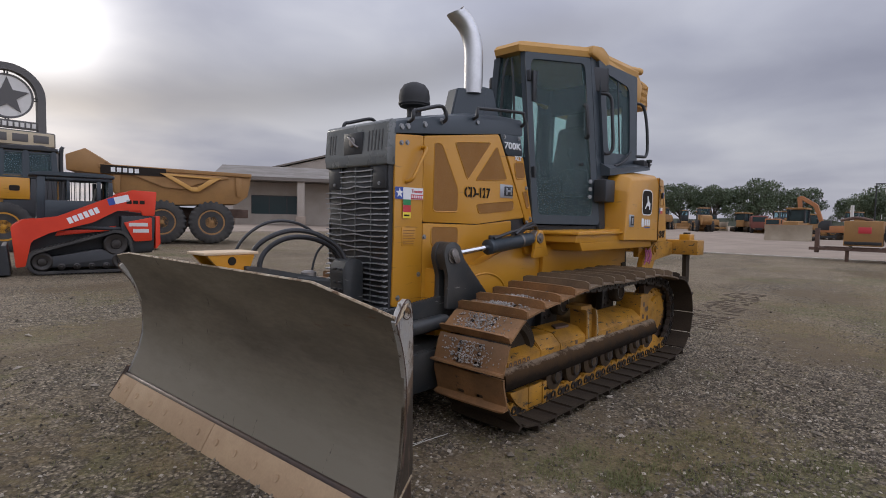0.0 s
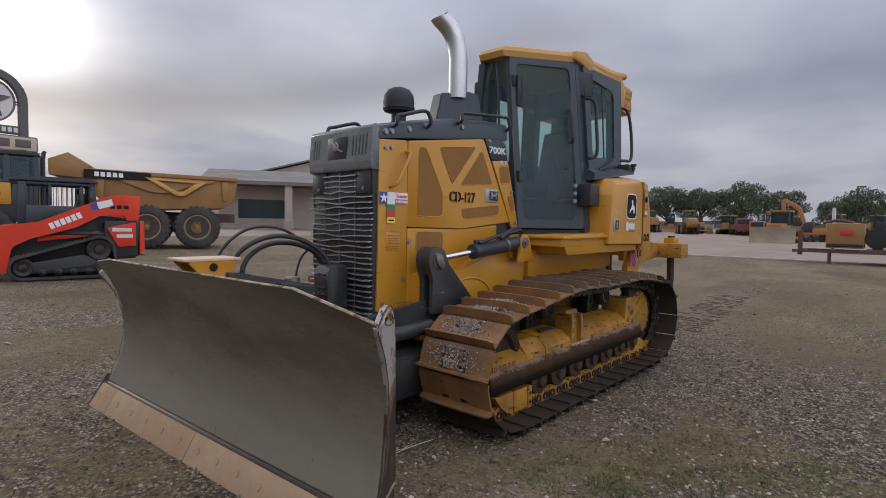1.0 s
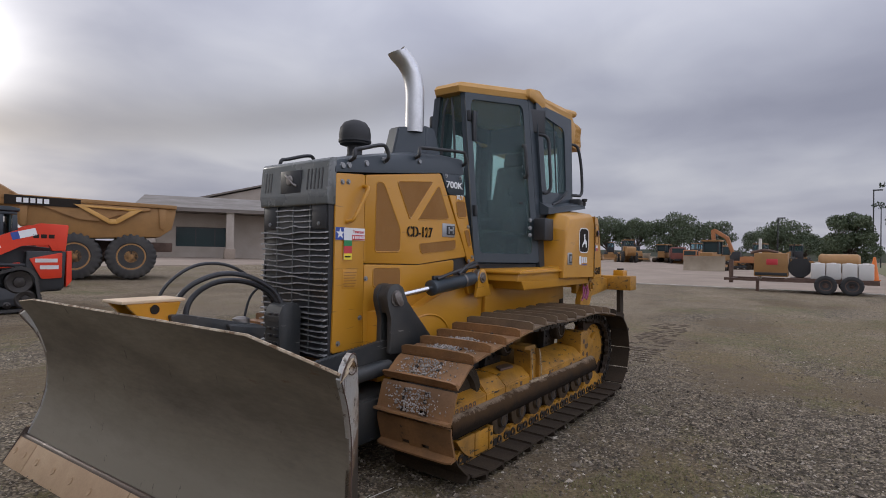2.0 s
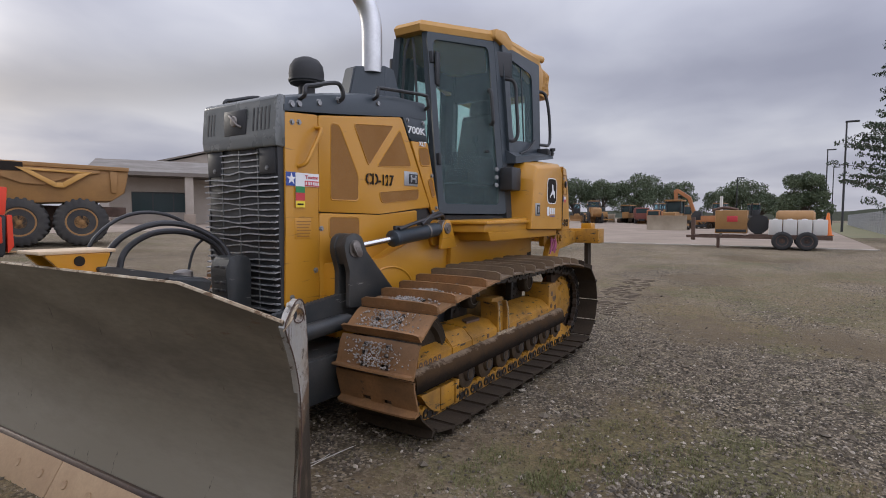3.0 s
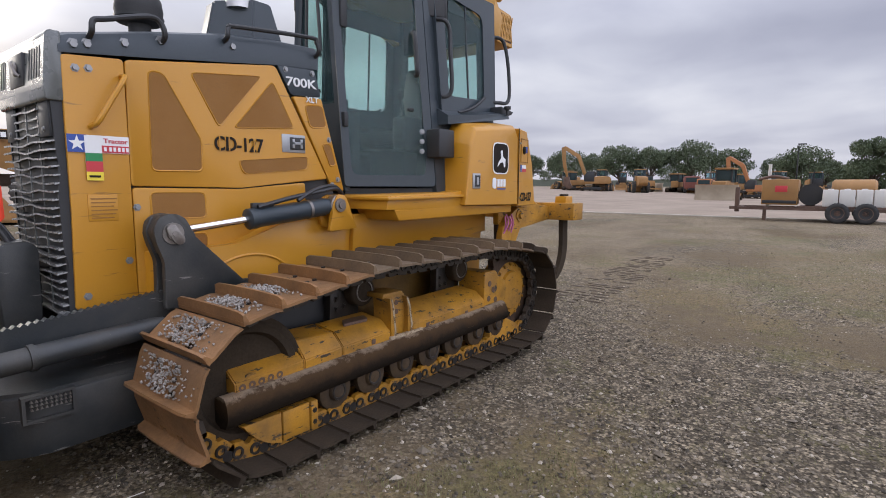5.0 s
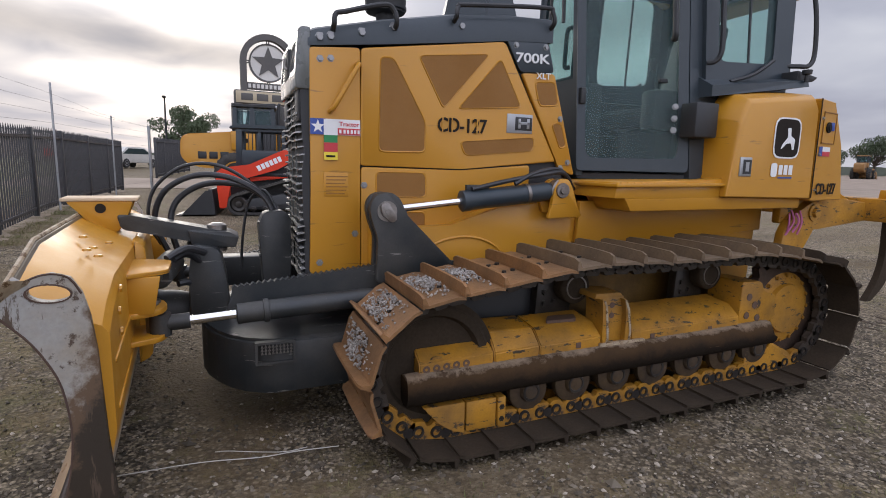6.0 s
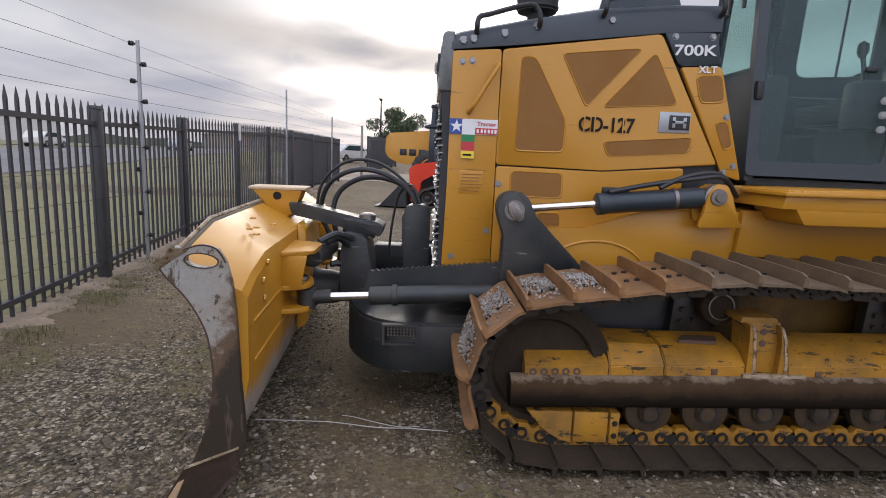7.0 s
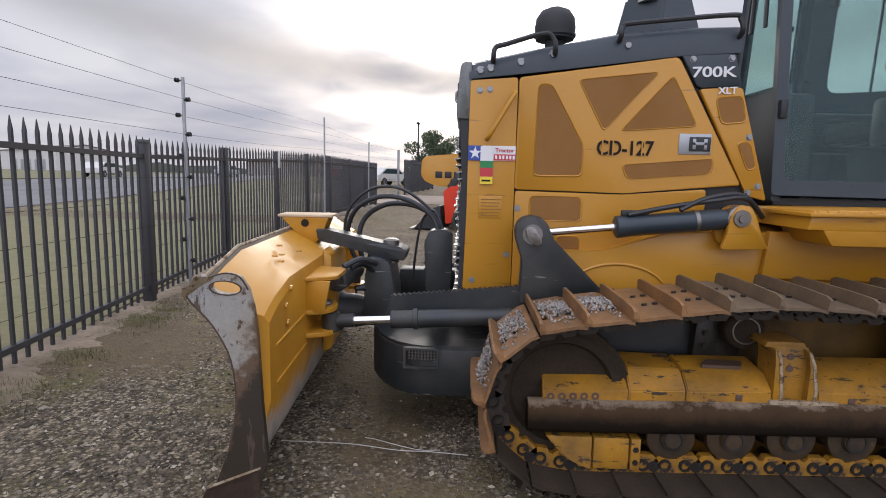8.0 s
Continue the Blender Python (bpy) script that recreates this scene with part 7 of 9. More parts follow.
# ---- ripper frame at the back ----
for s in (-1, 1):
    bm = B()
    prism(bm, ngon_round([(2.42, 0.98), (2.66, 0.98), (2.80, 0.93), (3.36, 0.985), (3.36, 1.12), (2.98, 1.16), (2.85, 1.19), (2.70, 1.36), (2.60, 1.40), (2.42, 1.30)], 0.02), s * 0.60, s * 0.66, bev=0.008)
    ra = dpart("ripper_arm", bm, YELLOW_WORN)
    bm = B()
    prism(bm, ngon_round([(2.36, 0.70), (2.52, 0.66), (2.72, 0.98), (2.74, 1.12), (2.66, 1.14), (2.50, 1.05), (2.40, 0.95)], 0.03), s * 0.66, s * 0.72, bev=0.008)
    lg = part("ripper_lug", bm, YELLOW_WORN, ra)
    bm = B()
    lathe(bm, (2.68, s * 0.70, 1.06), (0, s, 0), [(0, 0.06), (0.03, 0.06), (0.03, 0.035), (0.05, 0.03), (0.05, 0)], 16)
    part("ripper_pin", bm, YELLOW_WORN, ra)
bm = B()
box(bm, (3.34, -0.94, 0.985), (3.56, 0.94, 1.155), 0.012)
tbm = dpart("ripper_beam", bm, YELLOW_WORN)
for y in (-0.78, 0.0, 0.78):
    bm = B()
    path = [(3.45, y, 1.24), (3.45, y, 0.95), (3.46, y, 0.75), (3.44, y, 0.62), (3.38, y, 0.50), (3.28, y, 0.40)]
    pts = smooth_path(path, 4)
    rows = []
    for i, p in enumerate(pts):
        w = 0.055 if i < len(pts) * 0.75 else 0.055 * (1 - 0.55 * (i / len(pts) - 0.75) / 0.25)
        rows.append([p + Vector((-w, -0.022, 0)), p + Vector((w, -0.022, 0)), p + Vector((w, 0.022, 0)), p + Vector((-w, 0.022, 0))])
    loft(bm, rows)
    dpart("ripper_shank", bm, SHOE_DARK)
    bm = B()
    prism(bm, [(3.37, 1.15), (3.53, 1.15), (3.52, 1.22), (3.38, 1.22)], y - 0.06, y + 0.06, bev=0.006)
    part("shank_pocket", bm, YELLOW, tbm)
rng = random.Random(3)
bm = B()
for i in range(5):
    x, y = 2.40 + 0.022 * i, -0.735 - rng.uniform(0, 0.02)
    tube(bm, [(x, y, 1.08 - rng.uniform(0, 0.04)), (x + rng.uniform(-0.03, 0.03), y - 0.012, 1.0), (x + rng.uniform(-0.06, 0.04), y, 0.90 + rng.uniform(0, 0.05))], 0.007, 5, 3)
dpart("ribbon", bm, PINK)
for s in (-1, 1):
    bm = B()
    prism(bm, [(2.86, 1.15), (3.20, 1.13), (3.02, 1.20), (2.84, 1.40)], s * 0.60, s * 0.64, bev=0.005)
    dpart("ripper_web", bm, YELLOW)

# ---- picket fence, wire fence and the strip before it ----
FENCE_LINE = ((-20.0, -1.0), (2.1, -4.02), (4.5, -4.26), (6.9, -4.34), (9.3, -4.46), (11.7, -4.53), (18.7, -4.40), (60.0, -4.40))


def fence_xy(y):
    """Where the fence line runs at that y: a slight bow, drawing in towards the drive."""
    for (y0, x0), (y1, x1) in zip(FENCE_LINE, FENCE_LINE[1:]):
        if y <= y1:
            return x0 + (x1 - x0) * (y - y0) / (y1 - y0)
    return FENCE_LINE[-1][1]


fence = thing("picket_fence", "black steel picket fence with spear tops", "fence", pose(fence_xy(2.1), 2.1, 0))
FOFF = Matrix.Translation((-fence_xy(2.1), -2.1, 0))


def fpart(name, bm, material=FENCE, smooth=35):
    ob = part(name, bm, material, fence, "", smooth)
    ob.matrix_parent_inverse = FOFF
    return ob


bm = B()
loft(bm, [[(-0.011, -0.011, 0.05), (0.011, -0.011, 0.05), (0.011, 0.011, 0.05), (-0.011, 0.011, 0.05)], [(-0.011, -0.011, 1.60), (0.011, -0.011, 1.60), (0.011, 0.011, 1.60), (-0.011, 0.011, 1.60)],
          [(-0.015, -0.006, 1.63), (0.015, -0.006, 1.63), (0.015, 0.006, 1.63), (-0.015, 0.006, 1.63)], [(-0.002, -0.002, 1.72), (0.002, -0.002, 1.72), (0.002, 0.002, 1.72), (-0.002, 0.002, 1.72)]])
PICKET = mesh_of(bm, FENCE, "picket", 30)
bm = B()
box(bm, (-0.045, -0.045, -0.05), (0.045, 0.045, 1.66), 0.004)
loft(bm, [[(-0.052, -0.052, 1.66), (0.052, -0.052, 1.66), (0.052, 0.052, 1.66), (-0.052, 0.052, 1.66)], [(-0.045, -0.045, 1.69), (0.045, -0.045, 1.69), (0.045, 0.045, 1.69), (-0.045, 0.045, 1.69)]])
POST_ME = mesh_of(bm, FENCE, "post", 30)
STEP = 2.40
FENCE_END = 18.7
for k in range(-3, 8):
    y = min(2.1 + k * STEP, FENCE_END)
    o = part("post", POST_ME, FENCE, fence)
    o.matrix_basis = Matrix.Translation((fence_xy(y), y, ground_z(fence_xy(y), y)))
    o.matrix_parent_inverse = FOFF
    y2 = min(y + STEP, FENCE_END)
    for z0 in (0.14, 1.50):
        if y2 <= y:
            continue
        a, b = Vector((fence_xy(y), y, ground_z(fence_xy(y), y) + z0)), Vector((fence_xy(y2), y2, ground_z(fence_xy(y2), y2) + z0))
        bm = B()
        loft(bm, [[p + Vector((dx, 0, dz)) for dx, dz in ((-0.022, 0), (0.022, 0), (0.022, 0.042), (-0.022, 0.042))] for p in (a, b)])
        fpart("rail", bm)
y = -5.021
while y < FENCE_END:
    o = part("picket", PICKET, FENCE, fence)
    o.matrix_basis = Matrix.Translation((fence_xy(y), y, ground_z(fence_xy(y), y)))
    o.matrix_parent_inverse = FOFF
    y += 0.137 if y < 11 else 0.11
# the next run of fence, beyond the drive
far_fence = thing("picket_fence", "distant black picket fence beyond a concrete drive", "fence", pose(-4.1, 26.6, ground_z(0, 26.6)))
for k in range(6):
    o = part("post", POST_ME, FENCE, far_fence)
    o.matrix_basis = Matrix.Translation((0.19 * k, 1.98 * k, ground_z(0, 26.6 + 1.98 * k) - ground_z(0, 26.6))) @ Matrix.Scale(1.15, 4)
    if k < 5:
        for z0 in (0.16, 1.75):
            bm = B()
            loft(bm, [[Vector((0.19 * q + dx, 1.98 * q, ground_z(0, 26.6 + 1.98 * q) - ground_z(0, 26.6) + z0 + dz)) for dx, dz in ((-0.022, 0), (0.022, 0), (0.022, 0.045), (-0.022, 0.045))] for q in (k, k + 1)])
            part("rail", bm, FENCE, far_fence)
for k in range(70):
    o = part("picket", PICKET, FENCE, far_fence)
    o.matrix_basis = Matrix.Translation((0.19 * k * 0.0714, 1.98 * k * 0.0714, ground_z(0, 26.6 + 1.98 * k * 0.0714) - ground_z(0, 26.6))) @ Matrix.Scale(1.15, 4)
bm = B()
prism(bm, ngon_round(rect(-4.43, 1.50, -4.25, 1.80), 0.01), 6.86, 6.868)
tagged(part("fence_sign", bm, CHALK), "small pale warning plate on a fence", "sign")

# grey wire-fence poles with insulators
POLES = [(-3.80, -10.5, 2.46, 1), (-4.05, 3.0, 2.46, 1), (-4.33, 10.4, 2.62, 0), (-4.02, 15.0, 2.30, 0), (-3.50, 18.9, 2.25, 0)]
HOOKS = (2.42, 2.20, 2.02, 1.80, 1.55, 1.30, 1.05, 0.80, 0.55, 0.30)
for px, py, h, hooks in POLES:
    pole = thing("wire_pole", "thin grey steel pole with black insulators" if hooks else "thin plain grey steel pole beside a fence", "pole", pose(px, py, ground_z(px, py)), "wire fence poles")
    part("pole_tube", cyl(B(), (0, 0, -0.05), (0, 0, h), 0.021 if py < 17 else 0.05, seg=10), GALV, pole)
    for k, z in enumerate(HOOKS if hooks else ()):
        sx = -1 if k % 2 == 0 else 1
        bm = B()
        lathe(bm, (0.02 * sx, -0.02, z), (sx, 0.0, 0.1), [(0, 0.010), (0.02, 0.012), (0.022, 0.026), (0.034, 0.028), (0.036, 0.014), (0.050, 0.014), (0.052, 0.028), (0.064, 0.026), (0.066, 0)], 10)
        part("insulator", bm, RUBBER, pole)
wires = thing("fence_wires", "thin steel wires strung between grey poles", "wire", pose(-4, 3, 0))
for k, z in enumerate(HOOKS):
    sx = (-1 if k % 2 == 0 else 1) * 0.055
    pts = [(px + sx, py, ground_z(px, py) + min(z, h - 0.02)) for px, py, h, hooks in POLES]
    ob = part("wire", tube(B(), pts, 0.0018, 4, 8), SHOE_DARK, wires)
    ob.matrix_parent_inverse = Matrix.Translation((4, -3, 0))

# pale dirt strip at the fence foot
DIRT = mat("pale_dirt", (0.27, 0.205, 0.140), 0.9, second=(0.13, 0.100, 0.062), amount=0.95, scale=2.5, fine=30, grain=0.4, bump=0.5, spots=(0.095, 0.080, 0.042), spot_scale=4, spot_at=0.55)
bm = B()
rows = []
y = -14.0
while y < 18.7:
    w = max(0.05, 0.19 + 0.30 * noise.fractal(Vector((y * 1.3, 0, 1)), 0.6, 2.3, 8))
    x = fence_xy(y)
    z = ground_z(x, y)
    rows.append([(x - 0.25, y, z - 0.02), (x - 0.22, y, z + 0.014), (x + w * 0.4, y, z + 0.013), (x + w * 0.8, y, z + 0.004), (x + w + 0.10, y, z - 0.02)])
    y += 0.022 if -1 < y < 8 else 0.4
loft(bm, rows, cap=False, closed=False)
tagged(part("dirt_strip", bm, DIRT), "pale bare dirt strip under the fence", "ground", kind="structure")

sheet("drive", [(-9.0, 19.6), (2.2, 19.2), (2.2, 25.8), (-9.0, 26.4)], 0.022, CONCRETE, "pale concrete drive crossing the yard edge", "pavement", 2)

# loose wire on the gravel
bm = B()
tube(bm, [(-1.62, -0.77, 0.006), (-1.50, -0.778, 0.012), (-1.24, -0.793, 0.016), (-1.01, -0.827, 0.012), (-0.85, -0.832, 0.014), (-0.66, -0.84, 0.008)], 0.0024, 5, 8)
tube(bm, [(-1.20, -0.70, 0.006), (-1.14, -0.735, 0.018), (-1.02, -0.79, 0.020), (-0.90, -0.815, 0.012), (-0.80, -0.80, 0.008)], 0.0020, 5, 6)
tagged(part("loose_wire", bm, WIRE), "thin pale wire lying loose on gravel", "wire")

# ---- other machines in the yard ----
def wheel(parent, c, r, w, rim=YELLOW, side=-1, lugs=22, tyre=TYRE):
    """A lugged tyre with its rim and hub; c is the wheel's middle."""
    c = Vector(c)
    bm = B()
    h = w / 2
    prof = [(0.06 * w, 0.56, 0), (0.0, 0.62, 0), (0.0, 0.80, 0), (0.06 * w, 0.92, 1), (0.10 * w, 0.965, 2), (0.48 * w, 0.965, 2), (0.52 * w, 0.965, 3), (0.90 * w, 0.965, 3), (0.94 * w, 0.92, 1), (w, 0.80, 0), (w, 0.62, 0), (0.94 * w, 0.56, 0)]
    seg = max(lugs, 9) * 4
    rings = []
    for d, k, row in prof:                          # tread blocks moulded into the carcass, the two rows staggered
        ring = []
        for i in range(seg):
            a = 2 * math.pi * i / seg
            up = lugs and row and ((i + (2 if row == 3 else 0)) % 4 in (0, 1))
            q = r * (k + (0.035 if up else -0.035 if lugs and row else 0.0))
            ring.append((c.x + q * math.cos(a), c.y - h + d, c.z + q * math.sin(a)))
        rings.append(ring)
    loft(bm, rings)
    t = part("tyre", bm, tyre, parent)
    bm = B()
    yo = c.y + side * h
    lathe(bm, (c.x, yo - side * w * 0.30, c.z), (0, side, 0), [(0, r * 0.57), (w * 0.26, r * 0.58), (w * 0.26, r * 0.52), (w * 0.10, r * 0.48), (w * 0.12, r * 0.30), (w * 0.24, r * 0.27), (w * 0.24, r * 0.10), (w * 0.27, 0)], 28)
    part("rim", bm, rim, t)
    return t


def window(parent, pts, inward, rim, inset=0.06, glaze=None):
    """A pane in a thin frame on four points."""
    pts = [Vector(p) for p in pts]
    c = sum(pts, Vector()) / len(pts)
    bm = B()
    inner = [p.lerp(c, inset * 2) for p in pts]
    n = (pts[1] - pts[0]).cross(pts[2] - pts[1]).normalized()
    if n.dot(Vector(inward) - c) > 0:
        n = -n
    loft(bm, [pts, [p + n * 0.02 for p in pts], [p + n * 0.02 for p in inner], inner], cap=False)
    f = part("window", bm, rim, parent)
    bm = B()
    loft(bm, [[p + n * 0.004 for p in inner], [p + n * 0.010 for p in inner]])
    part("pane", bm, glaze or GLASS_DARK, f)


def track_body(parent, x0, x1, z1, y, w, material=RUBBER, seg=10):
    """A closed rubber or steel crawler belt as a rounded loop with lugs and rollers."""
    r = z1 / 2
    prof = [(x0 + r + r * math.cos(a), r + r * math.sin(a)) for a in [math.pi / 2 + math.pi * i / seg for i in range(seg + 1)]] + [(x1 - r * 0.8 + r * 0.8 * math.cos(a), r * 0.8 + r * 0.8 * math.sin(a)) for a in [-math.pi / 2 + math.pi * i / seg for i in range(seg + 1)]]
    inn = [(x0 + r + (x - x0 - r) * 0.86 if x < x0 + r else x1 - r + (x - x1 + r) * 0.9, r + (z - r) * 0.84) for x, z in prof]
    bm = B()
    rows = [[(x, yy, z) for x, z in pr] for pr, yy in ((prof, y - w / 2), (prof, y + w / 2), (inn, y + w / 2), (inn, y - w / 2))]
    loft(bm, rows + [rows[0]], cap=False)
    t = part("crawler_belt", bm, material, parent)
    bm = B()
    box(bm, (x0 + r * 0.9, y - w * 0.35, r * 0.45), (x1 - r * 0.9, y + w * 0.35, r * 1.35), 0.02)
    part("crawler_frame", bm, BLACK, parent)
    for i in range(4):
        bm = B()
        x = x0 + r + (x1 - x0 - 2 * r) * i / 3
        lathe(bm, (x, y - w * 0.46, r * 0.45), (0, 1, 0), [(0, 0.0), (0, r * 0.30), (w * 0.9, r * 0.30), (w * 0.9, 0)], 14)
        part("crawler_roller", bm, SHOE_DARK, parent)
    bm = B()
    lathe(bm, (x0 + r, y - w * 0.48, r), (0, 1, 0), [(0, 0.0), (0, r * 0.62), (w * 0.96, r * 0.62), (w * 0.96, 0)], 20)
    part("crawler_sprocket", bm, SHOE_DARK, parent)
    return t


def belt_hull(circles, n=40):
    """The closed outline of a belt stretched round circles (x, z, radius)."""
    out = []
    for i in range(n):
        a = 2 * math.pi * i / n
        x, z, q = max(circles, key=lambda c: c[0] * math.cos(a) + c[1] * math.sin(a) + c[2])
        out.append((x + q * math.cos(a), z + q * math.sin(a)))
    return out


def skid_loader():
    """Compact track loader, nose towards -x, seen on its -y side."""
    o = thing("track_loader", "orange-red compact track loader with black cab and bucket", "loader")
    wheels = ((-0.73, 0.265, 0.25), (0.70, 0.265, 0.25), (0.60, 0.62, 0.30))
    for s in (-1, 1):
        outer, inner = belt_hull(wheels, 48), belt_hull([(x, z, q - 0.05) for x, z, q in wheels], 48)
        bm = B()
        rows = [[(x, s * y, z) for x, z in line] for line, y in ((outer, 0.48), (outer, 0.84), (inner, 0.84), (inner, 0.48))]
        loft(bm, rows + [rows[0]], cap=False)
        for p, q in zip(outer, outer[1:] + outer[:1]):
            run = Vector((q[0] - p[0], q[1] - p[1]))
            k = max(1, int(run.length / 0.075))
            for j in range(k):
                c = Vector(p) + run * ((j + 0.5) / k)
                box(bm, (-0.020, -0.17, -0.006), (0.020, 0.17, 0.020), 0.0, Matrix.Translation((c.x, s * 0.66, c.y)) @ Matrix.Rotation(-math.atan2(run.y, run.x), 4, "Y") @ Matrix.Rotation(math.pi, 4, "X"))
        part("crawler_belt", bm, TYRE, o)
        bm = B()
        prism(bm, ngon_round([(-0.70, 0.14), (0.66, 0.14), (0.72, 0.34), (0.30, 0.52), (-0.62, 0.36)], 0.03), s * 0.52, s * 0.78, bev=0.015)
        part("crawler_frame", bm, BLACK, o)
        for x, z, q in wheels + tuple((-0.40 + 0.27 * i, 0.155, 0.13) for i in range(4)):
            bm = B()
            lathe(bm, (x, s * 0.50, z), (0, s, 0), [(0, q - 0.06), (0.28, q - 0.06), (0.30, q - 0.09), (0.28, (q - 0.06) * 0.45), (0.32, (q - 0.06) * 0.40), (0.33, 0)], 24)
            part("crawler_wheel", bm, BOSS, o)
        # lift arm: rear tower, long sloped arm, drop leg
        bm = B()
        arm = [(-1.16, 0.16), (-1.23, 1.00), (-1.06, 1.13), (-0.45, 1.22), (0.44, 1.63), (0.91, 1.83), (1.41, 1.81), (1.36, 1.26), (1.12, 1.26), (1.08, 1.40), (0.62, 1.36), (0.17, 1.10), (-0.59, 0.87), (-0.90, 0.70), (-1.00, 0.18)]
        prism(bm, ngon_round(arm, 0.035), s * 0.70, s * 0.84, bev=0.012)
        la = part("lift_arm", bm, RED, o)
        if s < 0:
            # maker's name as plain bars
            for i in range(6):
                bm = B()
                box(bm, (i * 0.105, -0.003, 0), (i * 0.105 + 0.080, 0.0, 0.13), 0, Matrix.Translation((-0.25, -0.8415, 1.06)) @ Matrix.Rotation(radians(-25), 4, "Y"))
                part("name_bar", bm, WHITE, la)
            for m, x0, x1 in ((BLUE, 0.0, 0.13), (WHITE, 0.13, 0.42)):
                bm = B()
                box(bm, (x0, -0.003, 0), (x1, 0.0, 0.15), 0, Matrix.Translation((0.47, -0.8415, 1.47)) @ Matrix.Rotation(radians(-16), 4, "Y"))
                part("sticker", bm, m, la)
            for i in range(3):
                bm = B()
                box(bm, (0.80 + i * 0.13, -0.8445, 1.52), (0.90 + i * 0.13, -0.8415, 1.60))
                part("number_bar", bm, INK, la)
        bm = B()
        tube(bm, [(0.95, s * 0.66, 0.95), (-0.25, s * 0.66, 0.98)], 0.05, 10, 0)
        part("lift_cylinder", bm, BLACK, o)
        bm = B()
        prism(bm, ngon_round([(-0.50, 0.80), (0.60, 0.93), (0.62, 1.02), (-0.45, 0.90)], 0.02), s * 0.60, s * 0.69, bev=0.01)
        part("lower_link", bm, RED, o)
        bm = B()
        prism(bm, ngon_round([(0.74, 1.10), (1.30, 1.23), (1.30, 0.69), (0.95, 0.68)], 0.03), s * 0.72, s * 0.85, bev=0.012)
        rear = part("side_cover", bm, RED, o)
        if s < 0:
            for i, (x0, x1, z0) in enumerate(((0.84, 1.22, 1.02), (0.92, 1.24, 0.88))):
                bm = B()
                box(bm, (x0, -0.856, z0), (x1, -0.852, z0 + 0.08))
                part("name_bar", bm, CHALK, rear)
        bm = B()
        prism(bm, ngon_round([(0.90, 0.42), (1.34, 0.46), (1.38, 1.25), (0.70, 1.25), (0.70, 0.95)], 0.04), s * 0.40, s * 0.80, bev=0.01)
        part("lower_cover", bm, BLACK, o)
    bm = B()
    prism(bm, ngon_round([(1.38, 0.50), (1.48, 0.62), (1.47, 1.26), (1.38, 1.26)], 0.02), -0.83, 0.83, bev=0.012)
    part("rear_door", bm, RED, o)
    bm = B()
    prism(bm, [(-0.95, 0.30), (1.37, 0.40), (1.37, 1.30), (0.45, 1.40), (-0.80, 1.20), (-0.95, 0.75)], -0.46, 0.46, bev=0.02)
    part("body", bm, BLACK, o)
    # cab cage: side frames with an opening, barred
    for s in (-1, 1):
        bm = B()
        for poly in ([(-0.80, 1.15), (-0.66, 1.15), (-0.64, 2.06), (-0.78, 2.06)], [(-0.655, 1.15), (0.58, 1.30), (0.58, 1.56), (-0.65, 1.56)], [(-0.635, 2.00), (0.58, 2.00), (0.58, 2.06), (-0.635, 2.06)], [(0.28, 1.565), (0.36, 1.565), (0.36, 1.995), (0.28, 1.995)], [(0.50, 1.565), (0.60, 1.565), (0.58, 1.995), (0.50, 1.995)], [(-0.27, 1.565), (-0.21, 1.565), (-0.21, 1.995), (-0.27, 1.995)]):
            prism(bm, poly, s * 0.42, s * 0.47, bev=0.008)
        cf = part("cab_frame", bm, NAVY, o)
        for i in range(10):
            x = -0.58 + i * 0.09
            part("side_bar", cyl(B(), (x, s * 0.445, 1.56), (x, s * 0.445, 2.00), 0.007, seg=6), BLACK, cf)
    bm = B()
    prism(bm, ngon_round([(-0.92, 2.07), (0.62, 2.07), (0.62, 2.13), (0.45, 2.17), (-0.70, 2.17), (-0.90, 2.12)], 0.02), -0.52, 0.52, bev=0.02)
    part("cab_roof", bm, NAVY, o)
    bm = B()
    box(bm, (0.46, -0.41, 1.40), (0.50, 0.41, 2.05), 0.01)
    part("rear_screen", bm, GLASS_DARK, o)
    bm = B()
    prism(bm, ngon_round([(0.0, 1.21), (0.40, 1.33), (0.42, 1.85), (0.30, 1.87), (0.24, 1.44), (-0.10, 1.40)], 0.04), -0.24, 0.24, bev=0.03)
    part("driver_seat", bm, SEAT, o)
    # bucket
    bm = B()
    prism(bm, [(-1.30, 0.62), (-1.24, 0.02), (-1.95, 0.03), (-2.06, 0.0), (-2.06, 0.03), (-1.50, 0.10), (-1.40, 0.25), (-1.38, 0.62)], -0.92, 0.92, bev=0.005)
    bk = part("bucket", bm, BLACK, o)
    for s in (-1, 1):
        bm = B()
        prism(bm, [(-1.32, 0.60), (-1.26, 0.03), (-1.98, 0.02), (-1.45, 0.58)], s * 0.90, s * 0.925)
        part("bucket_side", bm, BLACK, bk)
    bm = B()
    box(bm, (-2.10, -0.93, 0.0), (-1.98, 0.93, 0.03), 0.004)
    part("bucket_edge", bm, STEEL, bk)
    return o


o = skid_loader()
o.matrix_basis = pose(0.05, 11.30, ground_z(0, 11.2), 0, 0, -8)


